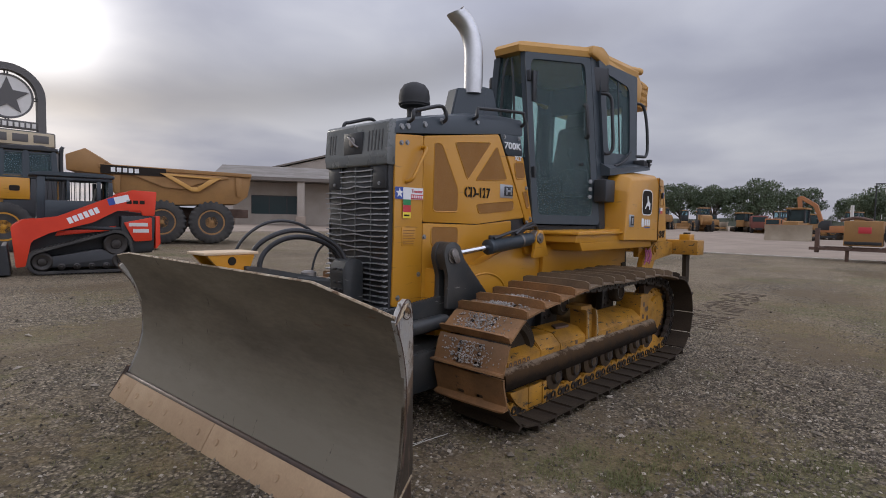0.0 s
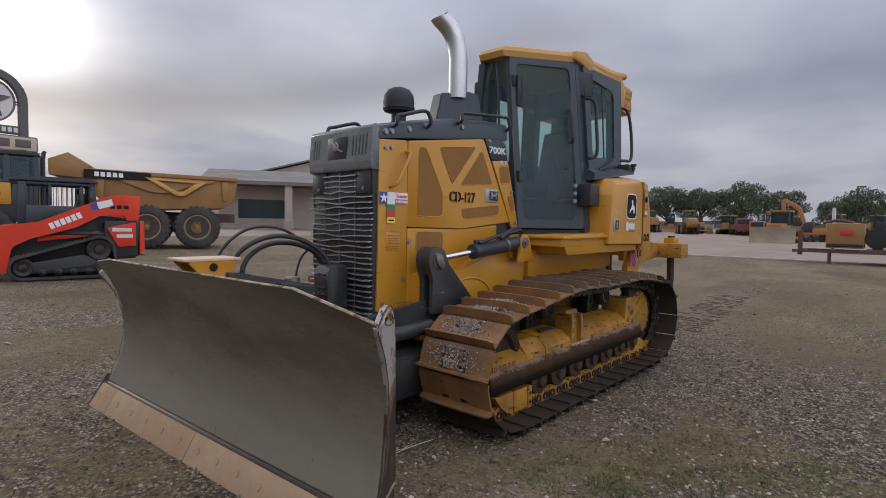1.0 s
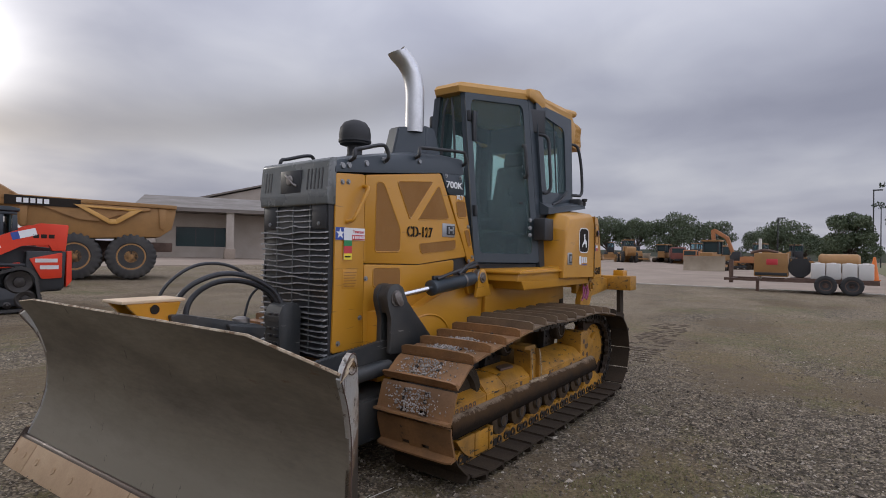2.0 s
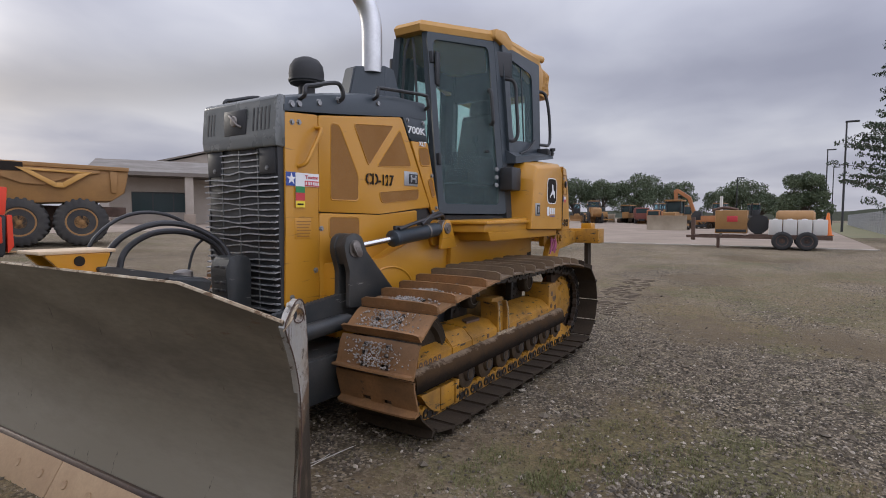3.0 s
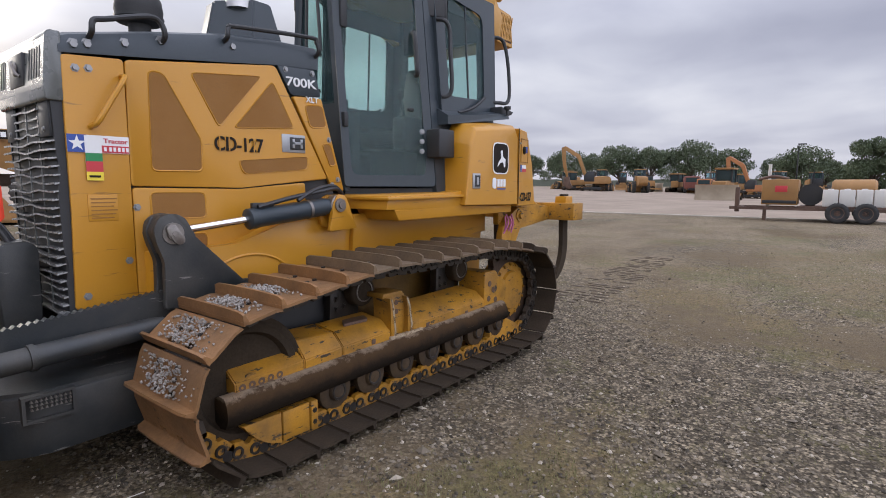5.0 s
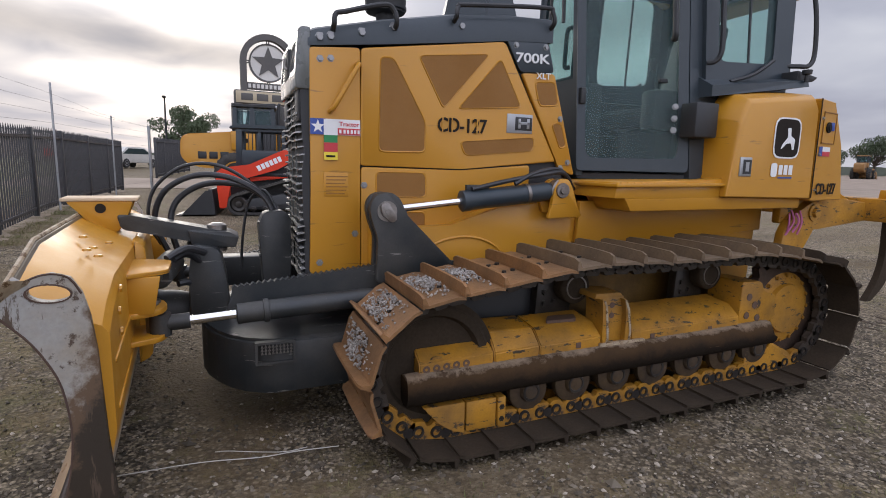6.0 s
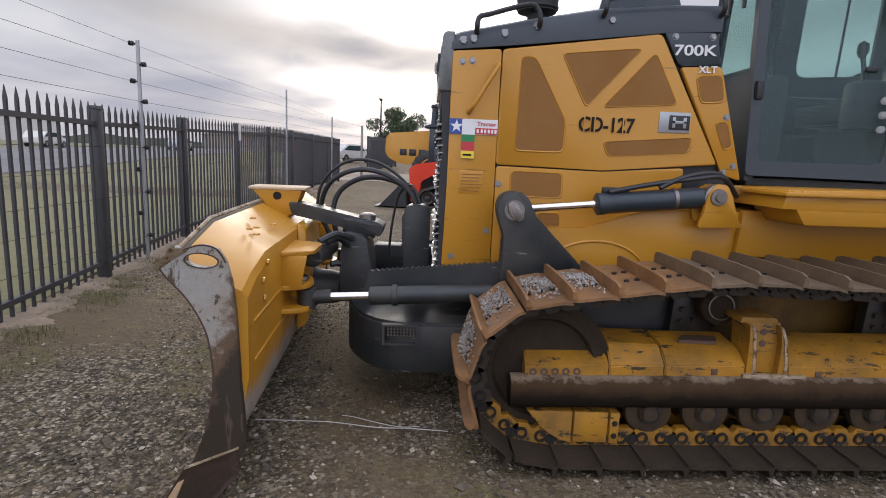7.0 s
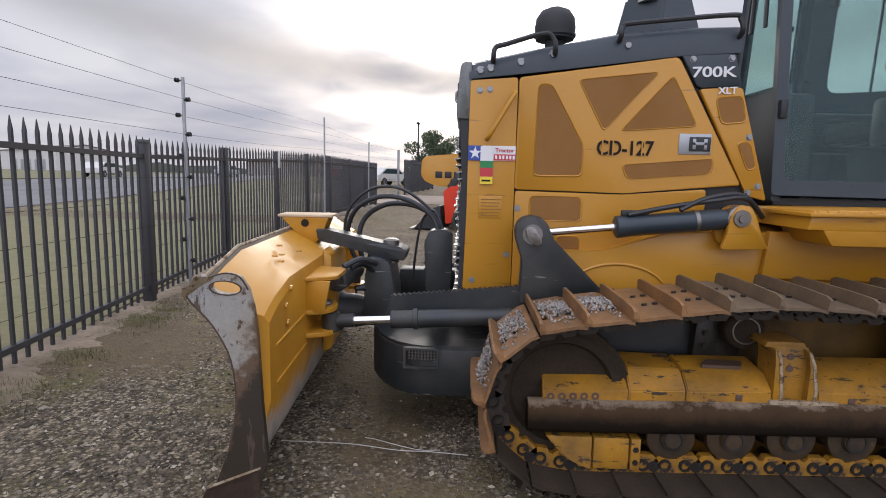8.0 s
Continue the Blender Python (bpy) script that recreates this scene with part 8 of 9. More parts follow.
def wheel_loader(label, body=YELLOW, bucket=True, group="", roof=None):
    """Articulated wheel loader, engine hood towards -x, bucket towards +x."""
    o = thing("wheel_loader", label, "wheel loader", None, group)
    for x in (-0.62, 2.0):
        for s in (-1, 1):
            wheel(o, (x, s * 0.98, 0.80), 0.80, 0.52, YELLOW, s, 18)
    bm = B()
    prism(bm, ngon_round([(-2.45, 1.20), (-2.62, 1.45), (-2.60, 2.05), (-2.45, 2.26), (-0.55, 2.42), (-0.45, 1.0), (-1.2, 0.95), (-2.0, 1.02)], 0.12, 4), -0.62, 0.62, bev=0.06)
    hood = part("engine_hood", bm, body, o)
    for i in range(3):
        bm = B()
        box(bm, (-2.0 + i * 0.40, -0.635, 1.35), (-1.70 + i * 0.40, -0.615, 1.62), 0.02)
        part("hood_vent", bm, BLACK, hood)
    bm = B()
    tube(bm, [(0.98, -0.5, 1.3), (0.98, -0.5, 3.30), (1.06, -0.5, 3.48)], 0.07, 10, 4)
    part("exhaust_pipe", bm, BLACK, o)
    bm = B()
    prism(bm, [(-0.80, 1.70), (0.10, 1.70), (0.10, 2.42), (-0.80, 2.42)], -0.72, 0.72, bev=0.03)
    part("cab_base", bm, body, o)
    bm = B()
    prism(bm, [(-0.60, 1.0), (0.80, 1.0), (0.86, 2.40), (0.11, 2.40), (0.11, 1.69), (-0.60, 1.69)], -0.68, 0.68, bev=0.02)
    part("cab_step_box", bm, BLACK, o)
    c = part("cab", box(B(), (-0.72, -0.70, 2.41), (0.88, 0.70, 2.48), 0.01), NAVY, o)
    for x in (-0.66, 0.82, 0.0):
        for s in (-1, 1):
            part("cab_post", post(B(), (x, s * 0.66, 2.45), (x * 0.94, s * 0.62, 3.36), 0.06), NAVY, c)
    for s in (-1, 1):
        window(c, [(-0.60, s * 0.68, 2.50), (-0.06, s * 0.68, 2.50), (-0.06, s * 0.64, 3.30), (-0.57, s * 0.64, 3.30)], (0, 0, 2.8), NAVY, glaze=GLASS_CLEAR)
        window(c, [(0.06, s * 0.68, 2.50), (0.76, s * 0.68, 2.50), (0.71, s * 0.64, 3.30), (0.06, s * 0.64, 3.30)], (0, 0, 2.8), NAVY, glaze=GLASS_CLEAR)
    for x in (-0.68, 0.84):
        window(c, [(x, -0.60, 2.50), (x, 0.60, 2.50), (x * 0.95, 0.56, 3.30), (x * 0.95, -0.56, 3.30)], (0, 0, 2.8), NAVY, glaze=GLASS_CLEAR)
    bm = B()
    prism(bm, ngon_round([(-0.76, 3.34), (0.90, 3.34), (0.86, 3.44), (-0.70, 3.46)], 0.04), -0.72, 0.72, bev=0.03)
    rf = part("cab_roof", bm, roof or body, c)
    for s in (-1, 1):
        bm = B()
        lathe(bm, (0.88, s * 0.5, 3.385), (1, 0, 0), [(0, 0.07), (0.05, 0.09), (0.06, 0)], 12)
        part("work_lamp", bm, LAMP, rf)
        bm = B()
        prism(bm, ngon_round([(0.60, 1.0), (1.0, 1.05), (1.9, 1.40), (2.75, 0.75), (2.85, 0.55), (2.6, 0.5), (1.8, 1.10), (0.9, 0.7)], 0.06), s * 0.42, s * 0.55, bev=0.02)
        part("lift_arm", bm, body, o)
        bm = B()
        prism(bm, ngon_round([(1.0, 1.46), (2.1, 1.46), (2.3, 1.30), (2.3, 1.42), (2.15, 1.56), (0.95, 1.56), (0.7, 1.3)], 0.05), s * 0.72, s * 1.20, bev=0.02)
        part("fender", bm, body, o)
    bm = B()
    prism(bm, [(0.5, 0.6), (2.2, 0.6), (2.2, 1.15), (0.9, 1.45), (0.5, 1.1)], -0.40, 0.40, bev=0.03)
    part("front_frame", bm, body, o)
    if bucket:
        bm = B()
        prism(bm, [(2.85, 0.95), (2.75, 0.30), (2.95, 0.05), (3.85, 0.02), (3.90, 0.05), (3.1, 0.15), (2.95, 0.40), (3.05, 1.05)], -1.30, 1.30, bev=0.01)
        bk = part("bucket", bm, YELLOW_OLD, o)
        for s in (-1, 1):
            bm = B()
            prism(bm, [(2.85, 1.0), (2.78, 0.30), (2.95, 0.05), (3.75, 0.05), (3.1, 1.0)], s * 1.27, s * 1.30)
            part("bucket_side", bm, YELLOW_OLD, bk)
    return o


o = wheel_loader("yellow wheel loader with dark cab windows, parked behind a red loader", roof=BLACK)
o.matrix_basis = pose(-0.05, 17.3, ground_z(0, 17.3), 0, 0, -6) @ Matrix.Scale(0.88, 4)
# badge and name bars on its near side
bm = B()
prism(bm, ngon_round(rect(-0.45, 1.98, -0.17, 2.16), 0.05), -0.732, -0.718)
part("badge", bm, INK, o)


def dump_truck():
    """Articulated hauler: tail towards +x, tractor towards -x."""
    o = thing("dump_truck", "faded yellow articulated dump truck with large tyres", "dump truck")
    for x in (0.0, -1.70, -6.0):
        for s in (-1, 1):
            wheel(o, (x, s * 1.15, 0.82), 0.82, 0.62, YELLOW_OLD, s, 24)
    bm = B()
    side = [(1.40, 2.35), (1.30, 1.85), (0.9, 1.55), (-2.2, 1.42), (-3.2, 1.80), (-3.75, 2.40), (-3.70, 2.84), (1.45, 2.72)]
    prism(bm, side, -1.36, 1.36, bev=0.03)
    bed = part("dump_bed", bm, YELLOW_OLD, o)
    bm = B()
    prism(bm, [(-3.62, 2.50), (-4.64, 2.58), (-4.66, 3.12), (-4.08, 3.38), (-3.45, 2.95)], -1.44, 1.44, bev=0.03)
    part("spill_guard", bm, YELLOW_OLD, bed)
    for s in (-1, 1):
        bm = B()
        prism(bm, [(-3.70, 2.70), (1.45, 2.60), (1.45, 2.74), (-3.70, 2.86)], s * 1.36, s * 1.46, bev=0.02)
        part("bed_rim", bm, YELLOW_OLD, bed)
        bm = B()
        prism(bm, ngon_round([(-3.4, 2.50), (-2.6, 2.50), (-1.6, 2.10), (-1.0, 2.06), (-0.4, 2.30), (0.6, 2.50), (0.6, 2.60), (-3.4, 2.70)], 0.05), s * 1.36, s * 1.44, bev=0.02)
        part("bed_rib", bm, YELLOW_OLD, bed)
        outer_b, inner_b = [(-1.75, 2.62), (0.35, 2.52), (0.20, 2.38), (-0.45, 1.98), (-0.70, 1.98)], [(-1.35, 2.53), (-0.05, 2.46), (-0.50, 2.14), (-0.68, 2.14)]
        for k in range(4):
            bm = B()
            q = (inner_b + inner_b[:1])
            o5 = [outer_b[0], outer_b[1], outer_b[3], outer_b[4], outer_b[0]]
            prism(bm, [o5[k], o5[k + 1], q[k + 1], q[k]], s * 1.44, s * 1.52, bev=0.01)
            part("bed_bracket", bm, YELLOW_SUN, bed)
        for x in (-3.2, 0.9):
            bm = B()
            prism(bm, [(x, 1.85), (x + 0.16, 1.82), (x + 0.2, 2.58), (x - 0.04, 2.60)], s * 1.36, s * 1.42, bev=0.01)
            part("bed_rib", bm, YELLOW_OLD, bed)
    # dark name band with plain bars
    bm = B()
    prism(bm, [(-3.62, 2.52), (-1.54, 2.49), (-1.54, 2.77), (-3.62, 2.83)], -1.47, -1.462)
    band = part("name_band", bm, INK, o)
    for i in range(5):
        bm = B()
        x = -3.30 + i * 0.185
        prism(bm, rect(x, 2.585 - 0.004 * i, x + 0.135, 2.745 - 0.004 * i), -1.478, -1.470)
        part("name_bar", bm, WHITE, band)
    bm = B()
    prism(bm, [(1.4, 1.0), (-4.5, 1.0), (-4.5, 1.45), (1.4, 1.35)], -0.45, 0.45, bev=0.03)
    part("chassis", bm, RUSTY, o)
    bm = B()
    prism(bm, [(0.2, 0.62), (-1.9, 0.62), (-1.9, 1.0), (0.2, 1.0)], -0.75, 0.75, bev=0.03)
    part("bogie_beam", bm, RUSTY, o)
    bm = B()
    prism(bm, ngon_round([(-5.1, 1.2), (-6.0, 1.2), (-8.2, 1.2), (-8.3, 2.0), (-6.6, 2.35), (-5.1, 2.35)], 0.1), -1.1, 1.1, bev=0.05)
    part("tractor_body", bm, YELLOW, o)
    bm = B()
    prism(bm, ngon_round([(-5.3, 2.3), (-6.7, 2.3), (-6.5, 3.4), (-5.4, 3.45)], 0.08), -0.75, 0.75, bev=0.05)
    part("tractor_cab", bm, BLACK, o)
    return o


o = dump_truck()
o.matrix_basis = pose(6.25, 19.0, ground_z(0, 19), 0, 0, -22)

# ---- star sign on its arch ----
SIGN_GREY = mat("dark_grey_sign_steel", (0.085, 0.080, 0.076), 0.6, second=(0.13, 0.12, 0.11), amount=0.6, scale=1, fine=20, grain=0.2, bump=0.1)
CREAM = mat("cream_sign_board", (0.50, 0.42, 0.29), 0.6, second=(0.40, 0.33, 0.22), amount=0.6, scale=1, fine=20, grain=0.15, bump=0.1)
sign = thing("arch_sign", "tall arched sign with a round star medallion over panels", "sign", pose(2.05, 36.7, ground_z(0, 36.7), 0, 0, 4))
GZ = ground_z(0, 36.7)
zc = 7.96 - GZ
bm = B()
arc = [(-1.82, zc - 1.9)] + [(-1.82 * math.cos(a), zc + 0.05 + 1.82 * math.sin(a)) for a in [math.pi * i / 20 for i in range(21)]] + [(1.82, zc - 1.9)]
inn = [(-1.42, zc - 1.9)] + [(-1.42 * math.cos(a), zc + 0.05 + 1.42 * math.sin(a)) for a in [math.pi * i / 20 for i in range(21)]] + [(1.42, zc - 1.9)]
rows = [[(x, y, z) for x, z in pr] for pr, y in ((arc, -0.25), (arc, 0.25), (inn, 0.25), (inn, -0.25))]
loft(bm, rows + [rows[0]], cap=False, closed=False)
part("arch", bm, SIGN_GREY, sign)
bm = B()
lathe(bm, (0, -0.10, zc), (0, 1, 0), [(0, 0), (0, 1.22), (0.2, 1.22), (0.2, 0)], 40)
med = part("medallion", bm, CHALK, sign)
bm = B()
lathe(bm, (0, -0.13, zc), (0, 1, 0), [(0, 1.16), (-0.02, 1.26), (0.26, 1.26), (0.26, 1.16)], 40, True)
part("medallion_rim", bm, SIGN_GREY, med)
bm = B()
prism(bm, star_poly(0, zc, 1.08, 0.42), -0.16, -0.11)
part("star", bm, SIGN_GREY, med)
for x0, x1, z0, z1 in ((-1.45, -1.2, zc - 0.10, zc - 0.04), (-1.45, -1.2, zc + 0.04, zc + 0.10), (1.2, 1.45, zc - 0.10, zc - 0.04), (1.2, 1.45, zc + 0.04, zc + 0.10), (-0.10, -0.04, zc - 1.5, zc - 1.2), (0.04, 0.10, zc - 1.5, zc - 1.2), (-0.1, -0.04, zc + 1.2, zc + 1.5), (0.04, 0.1, zc + 1.2, zc + 1.5)):
    bm = B()
    box(bm, (x0, -0.08, z0), (x1, 0.08, z1), 0.005)
    part("stay", bm, SIGN_GREY, sign)
bm = B()
box(bm, (-1.45, -0.20, zc - 1.80), (1.45, 0.20, zc - 1.34), 0.02)
nb = part("number_band", bm, SIGN_GREY, sign)
for i in range(10):
    bm = B()
    box(bm, (-1.35 + i * 0.275, -0.225, zc - 1.71), (-1.17 + i * 0.275, -0.20, zc - 1.45))
    part("number_bar", bm, CHALK, nb)
bm = B()
box(bm, (-2.27, -0.30, zc - 2.80), (2.27, 0.30, zc - 1.88), 0.10)
np_ = part("name_panel", bm, SIGN_GREY, sign)
bm = B()
box(bm, (-2.18, -0.335, zc - 2.72), (2.18, -0.295, zc - 1.96), 0.015)
part("name_board", bm, CREAM, np_)
for i in range(4):
    bm = B()
    box(bm, (-1.85 + i * 1.0, -0.36, zc - 2.56), (-1.10 + i * 1.0, -0.33, zc - 2.10), 0.02)
    part("name_block", bm, SIGN_GREY, np_)
for x in (-2.1, 2.1):
    bm = B()
    box(bm, (x - 0.35, -0.28, -0.2), (x + 0.35, 0.28, zc - 2.78), 0.02)
    part("sign_pier", bm, SIGN_GREY, sign)

# ---- building by the street ----
bld = thing("dealer_building", "low tan stucco building with a deep canopy roof", "building", pose(17.0, 41.5, ground_z(0, 41), 0, 0, -29))
bm = B()
L, Dp, H = 24.0, 11.0, 3.6
# front wall in piers and lintels, so that the window bays are real openings
for x0, x1 in ((0.0, 2.0), (6.4, 9.0), (13.0, 14.2), (18.2, L)):
    b = B()
    box(b, (x0, 0, -0.3), (x1, 0.4, H))
    part("front_wall", b, STUCCO, bld)
for x0, x1, sill, head in ((2.0, 6.4, 0.9, 2.5), (9.0, 13.0, 0.0, 2.6), (14.2, 18.2, 0.9, 2.5)):
    b = B()
    box(b, (x0, 0.004, head), (x1, 0.4, H))
    part("lintel", b, STUCCO, bld)
    if sill > 0:
        b = B()
        box(b, (x0, 0.004, -0.3), (x1, 0.4, sill))
        part("sill_wall", b, STUCCO, bld)
    b = B()
    for i in range(4):
        xx = x0 + (x1 - x0) * i / 3
        box(b, (xx - 0.05, 0.14, sill), (xx + 0.05, 0.24, head))
    box(b, (x0, 0.14, head - 0.1), (x1, 0.24, head))
    w = part("window", b, BLACK, bld)
    b = B()
    box(b, (x0, 0.18, sill), (x1, 0.20, head))
    part("pane", b, GLASS_DARK, w)
b = B()
box(b, (0, 0.4, -0.3), (0.4, Dp, H))
box(b, (L - 0.4, 0.4, -0.3), (L, Dp, H))
box(b, (0.4, Dp - 0.4, -0.3), (L - 0.4, Dp, H))
part("side_and_back_wall", b, STUCCO, bld)
b = B()
prism(b, [(-2.6, H + 0.02), (-2.6, H + 0.30), (Dp * 0.55, H + 1.9), (Dp + 0.5, H + 0.4), (Dp + 0.5, H + 0.02)], -0.8, L + 0.8, "x")
part("roof", b, METALROOF, bld)
for x in (0.4, 6.0, 12.0, 18.0, 23.4):
    b = B()
    box(b, (x - 0.3, -2.4, -0.3), (x + 0.3, -1.8, H + 0.02), 0.03)
    col = part("canopy_column", b, STUCCO, bld)
    b = B()
    box(b, (x - 0.42, -2.52, -0.3), (x + 0.42, -1.68, 0.75), 0.04)
    part("column_base", b, CONCRETE, col)
hall = thing("storage_hall", "large tan metal hall with a low gable", "building", pose(27, 60, ground_z(0, 60), 0, 0, -29))
b = B()
prism(b, [(0, -0.4), (0, 5.2), (11, 8.2), (22, 5.2), (22, -0.4)], 0, 26, "y")
part("hall_wall", b, STUCCO, hall)
b = B()
prism(b, [(-0.4, 5.25), (11, 8.35), (22.4, 5.25), (22.4, 5.45), (11, 8.55), (-0.4, 5.45)], -0.4, 26.4, "y")
part("hall_roof", b, METALROOF, hall)

DUSTY_BLADE = mat("dusty_tan_blade", (0.36, 0.30, 0.22), 0.7, second=(0.26, 0.21, 0.15), amount=0.7, scale=1, fine=20, grain=0.2, bump=0.1)
OLD_RED = mat("faded_red_paint", (0.22, 0.075, 0.055), 0.6, second=(0.15, 0.06, 0.05), amount=0.6, scale=1, fine=30, grain=0.2, bump=0.1)
OLD_ORANGE = mat("faded_orange_paint", (0.38, 0.15, 0.05), 0.6, second=(0.26, 0.11, 0.05), amount=0.6, scale=1, fine=30, grain=0.2, bump=0.1)
# ---- lot machines, far off ----
def excavator(label, paint):
    o = thing("excavator", label, "excavator", None, "machines on the lot")
    for s in (-1, 1):
        track_body(o, -2.0, 2.0, 0.95, s * 1.1, 0.6, SHOE_DARK)
    b = B()
    prism(b, ngon_round([(-2.6, 1.15), (1.2, 1.15), (1.2, 1.55), (0.2, 2.2), (-2.5, 2.3), (-2.75, 1.8)], 0.15), -1.3, 1.3, bev=0.05)
    part("house", b, paint, o)
    b = B()
    prism(b, ngon_round([(-0.2, 1.5), (1.35, 1.5), (1.45, 2.3), (0.9, 3.05), (-0.2, 3.05)], 0.1), 0.35, 1.32, bev=0.04)
    c = part("cab", b, BLACK, o)
    window(c, [(0.0, 0.35, 1.9), (1.2, 0.35, 1.9), (0.85, 0.35, 2.9), (0.0, 0.35, 2.9)], (0.5, 0.8, 2.2), BLACK)
    b = B()
    prism(b, ngon_round([(0.7, 1.7), (1.2, 1.6), (2.6, 5.3), (4.6, 6.6), (5.0, 6.3), (4.9, 6.9), (4.3, 7.1), (2.1, 5.7)], 0.12), -0.35, 0.05, bev=0.03)
    part("boom", b, paint, o)
    b = B()
    prism(b, ngon_round([(4.4, 7.2), (5.1, 6.9), (4.8, 4.0), (4.2, 2.2), (3.9, 2.3), (4.3, 4.4)], 0.1), -0.30, 0.0, bev=0.03)
    part("stick", b, paint, o)
    b = B()
    prism(b, ngon_round([(3.7, 2.3), (4.5, 2.2), (4.7, 1.0), (3.9, 0.2), (3.2, 0.6), (3.6, 1.4)], 0.12), -0.8, 0.5, bev=0.04)
    part("bucket", b, RUSTY, o)
    return o


def lot_dozer(label, paint):
    """Crawler tractor seen from the front with its wide blade."""
    o = thing("crawler_tractor", label, "bulldozer", None, "machines on the lot")
    for s in (-1, 1):
        track_body(o, -1.6, 1.6, 0.95, s * 1.05, 0.6, SHOE_DARK)
    b = B()
    prism(b, ngon_round([(-1.9, 0.8), (1.2, 0.8), (1.2, 1.9), (-1.8, 1.8)], 0.1), -0.6, 0.6, bev=0.04)
    part("hood", b, paint, o)
    for x in (-0.2, 1.2):
        for y in (-0.7, 0.7):
            part("cab_post", post(B(), (x, y, 1.7), (x, y, 3.0), 0.06), BLACK, o)
    b = B()
    box(b, (-0.35, -0.85, 2.95), (1.35, 0.85, 3.12), 0.03)
    part("cab_roof", b, paint, o)
    b = B()
    box(b, (-0.1, -0.66, 1.7), (1.1, 0.66, 2.9), 0.02)
    part("cab_glass", b, GLASS_DARK, o)
    rows = []
    for y in (-1.9, 1.9):
        rows.append([(-2.55 - 0.12 * (2 * k - 1) ** 2, y, 0.02 + 1.45 * k) for k in [i / 6 for i in range(7)]] + [(-2.45 - 0.10 * (2 * k - 1) ** 2, y, 0.02 + 1.45 * k) for k in [1 - i / 6 for i in range(7)]])
    b = loft(B(), rows)
    part("blade", b, DUSTY_BLADE, o)
    for s in (-1, 1):
        b = B()
        prism(b, [(-2.45, 0.35), (0.2, 0.45), (0.2, 0.65), (-2.45, 0.60)], s * 1.42, s * 1.52)
        part("push_arm", b, paint, o)
    return o


def lot_truck(label, paint):
    o = thing("work_truck", label, "truck", None, "machines on the lot")
    for x in (-2.4, 1.2, 2.3):
        for s in (-1, 1):
            wheel(o, (x, s * 0.95, 0.5), 0.5, 0.32, CHALK, s, 16)
    b = B()
    box(b, (-3.2, -1.1, 0.7), (-1.6, 1.1, 2.6), 0.12)
    c = part("cab", b, paint, o)
    window(c, [(-3.05, -1.11, 1.7), (-1.9, -1.11, 1.7), (-1.9, -1.11, 2.4), (-2.9, -1.11, 2.4)], (-2.4, 0, 2), BLACK)
    window(c, [(-3.21, -0.9, 1.7), (-3.21, 0.9, 1.7), (-3.21, 0.9, 2.4), (-3.21, -0.9, 2.4)], (-2.4, 0, 2), BLACK)
    b = B()
    prism(b, [(-1.4, 1.0), (3.2, 1.0), (3.5, 2.3), (-1.5, 2.5)], -1.2, 1.2, bev=0.04)
    part("dump_body", b, paint, o)
    b = B()
    box(b, (-3.2, -0.45, 0.45), (3.2, 0.45, 0.8), 0.02)
    part("chassis", b, BLACK, o)
    return o


def put(o, x, y, turn, size=1.0):
    o.matrix_basis = pose(x, y, ground_z(x, y) + 0.021, 0, 0, turn) @ Matrix.Scale(size, 4)
    return o


put(excavator("yellow excavator with folded boom on the lot", YELLOW_OLD), 81, 31.5, 112)
put(excavator("orange excavator with raised boom on the lot", OLD_ORANGE), 66.5, 6.6, 80, 0.66)
loader_b = put(wheel_loader("weathered yellow wheel loader on the far lot", YELLOW_OLD, True, "machines on the lot"), 79, 23.5, 30)
for x, y, turn in ((92, 41, 65), (101, 34, 200), (87, 48, 20)):
    copy_thing(loader_b, pose(x, y, ground_z(x, y) + 0.021, 0, 0, turn))
doz = put(lot_dozer("crawler tractor with wide tan blade on the lot", YELLOW_OLD), 57, 8.0, -4)
for x, y, turn in ((88, 26, 130), (95, 22, 165)):
    copy_thing(doz, pose(x, y, ground_z(x, y) + 0.021, 0, 0, turn))
for src, az, d, turn in ((loader_b, 6.3, 90, 70), (doz, 9.3, 93, 150), (loader_b, 11.6, 97, 140), (doz, 14.6, 99, 170), (loader_b, 21.6, 92, 10), (doz, 24.4, 95, 140), (loader_b, 3.6, 96, 200)):
    x, y = -2.5 + d * math.cos(radians(az)), -3.0 + d * math.sin(radians(az))
    copy_thing(src, pose(x, y, ground_z(x, y) + 0.021, 0, 0, turn))
put(lot_truck("faded red dump truck parked on the far lot", OLD_RED), 90, 19.0, 15)
put(lot_truck("faded orange work truck parked on the far lot", OLD_ORANGE), 84, 15.5, 5, 0.85)
put(lot_truck("dark work truck parked on the far lot", BLACK), 98, 29.0, 25)

# ---- trailer with its load ----
tr = thing("flat_trailer", "dark steel tandem trailer loaded with tanks and generator", "trailer", pose(23.6, -1.6, 0, 0, 0, -88))
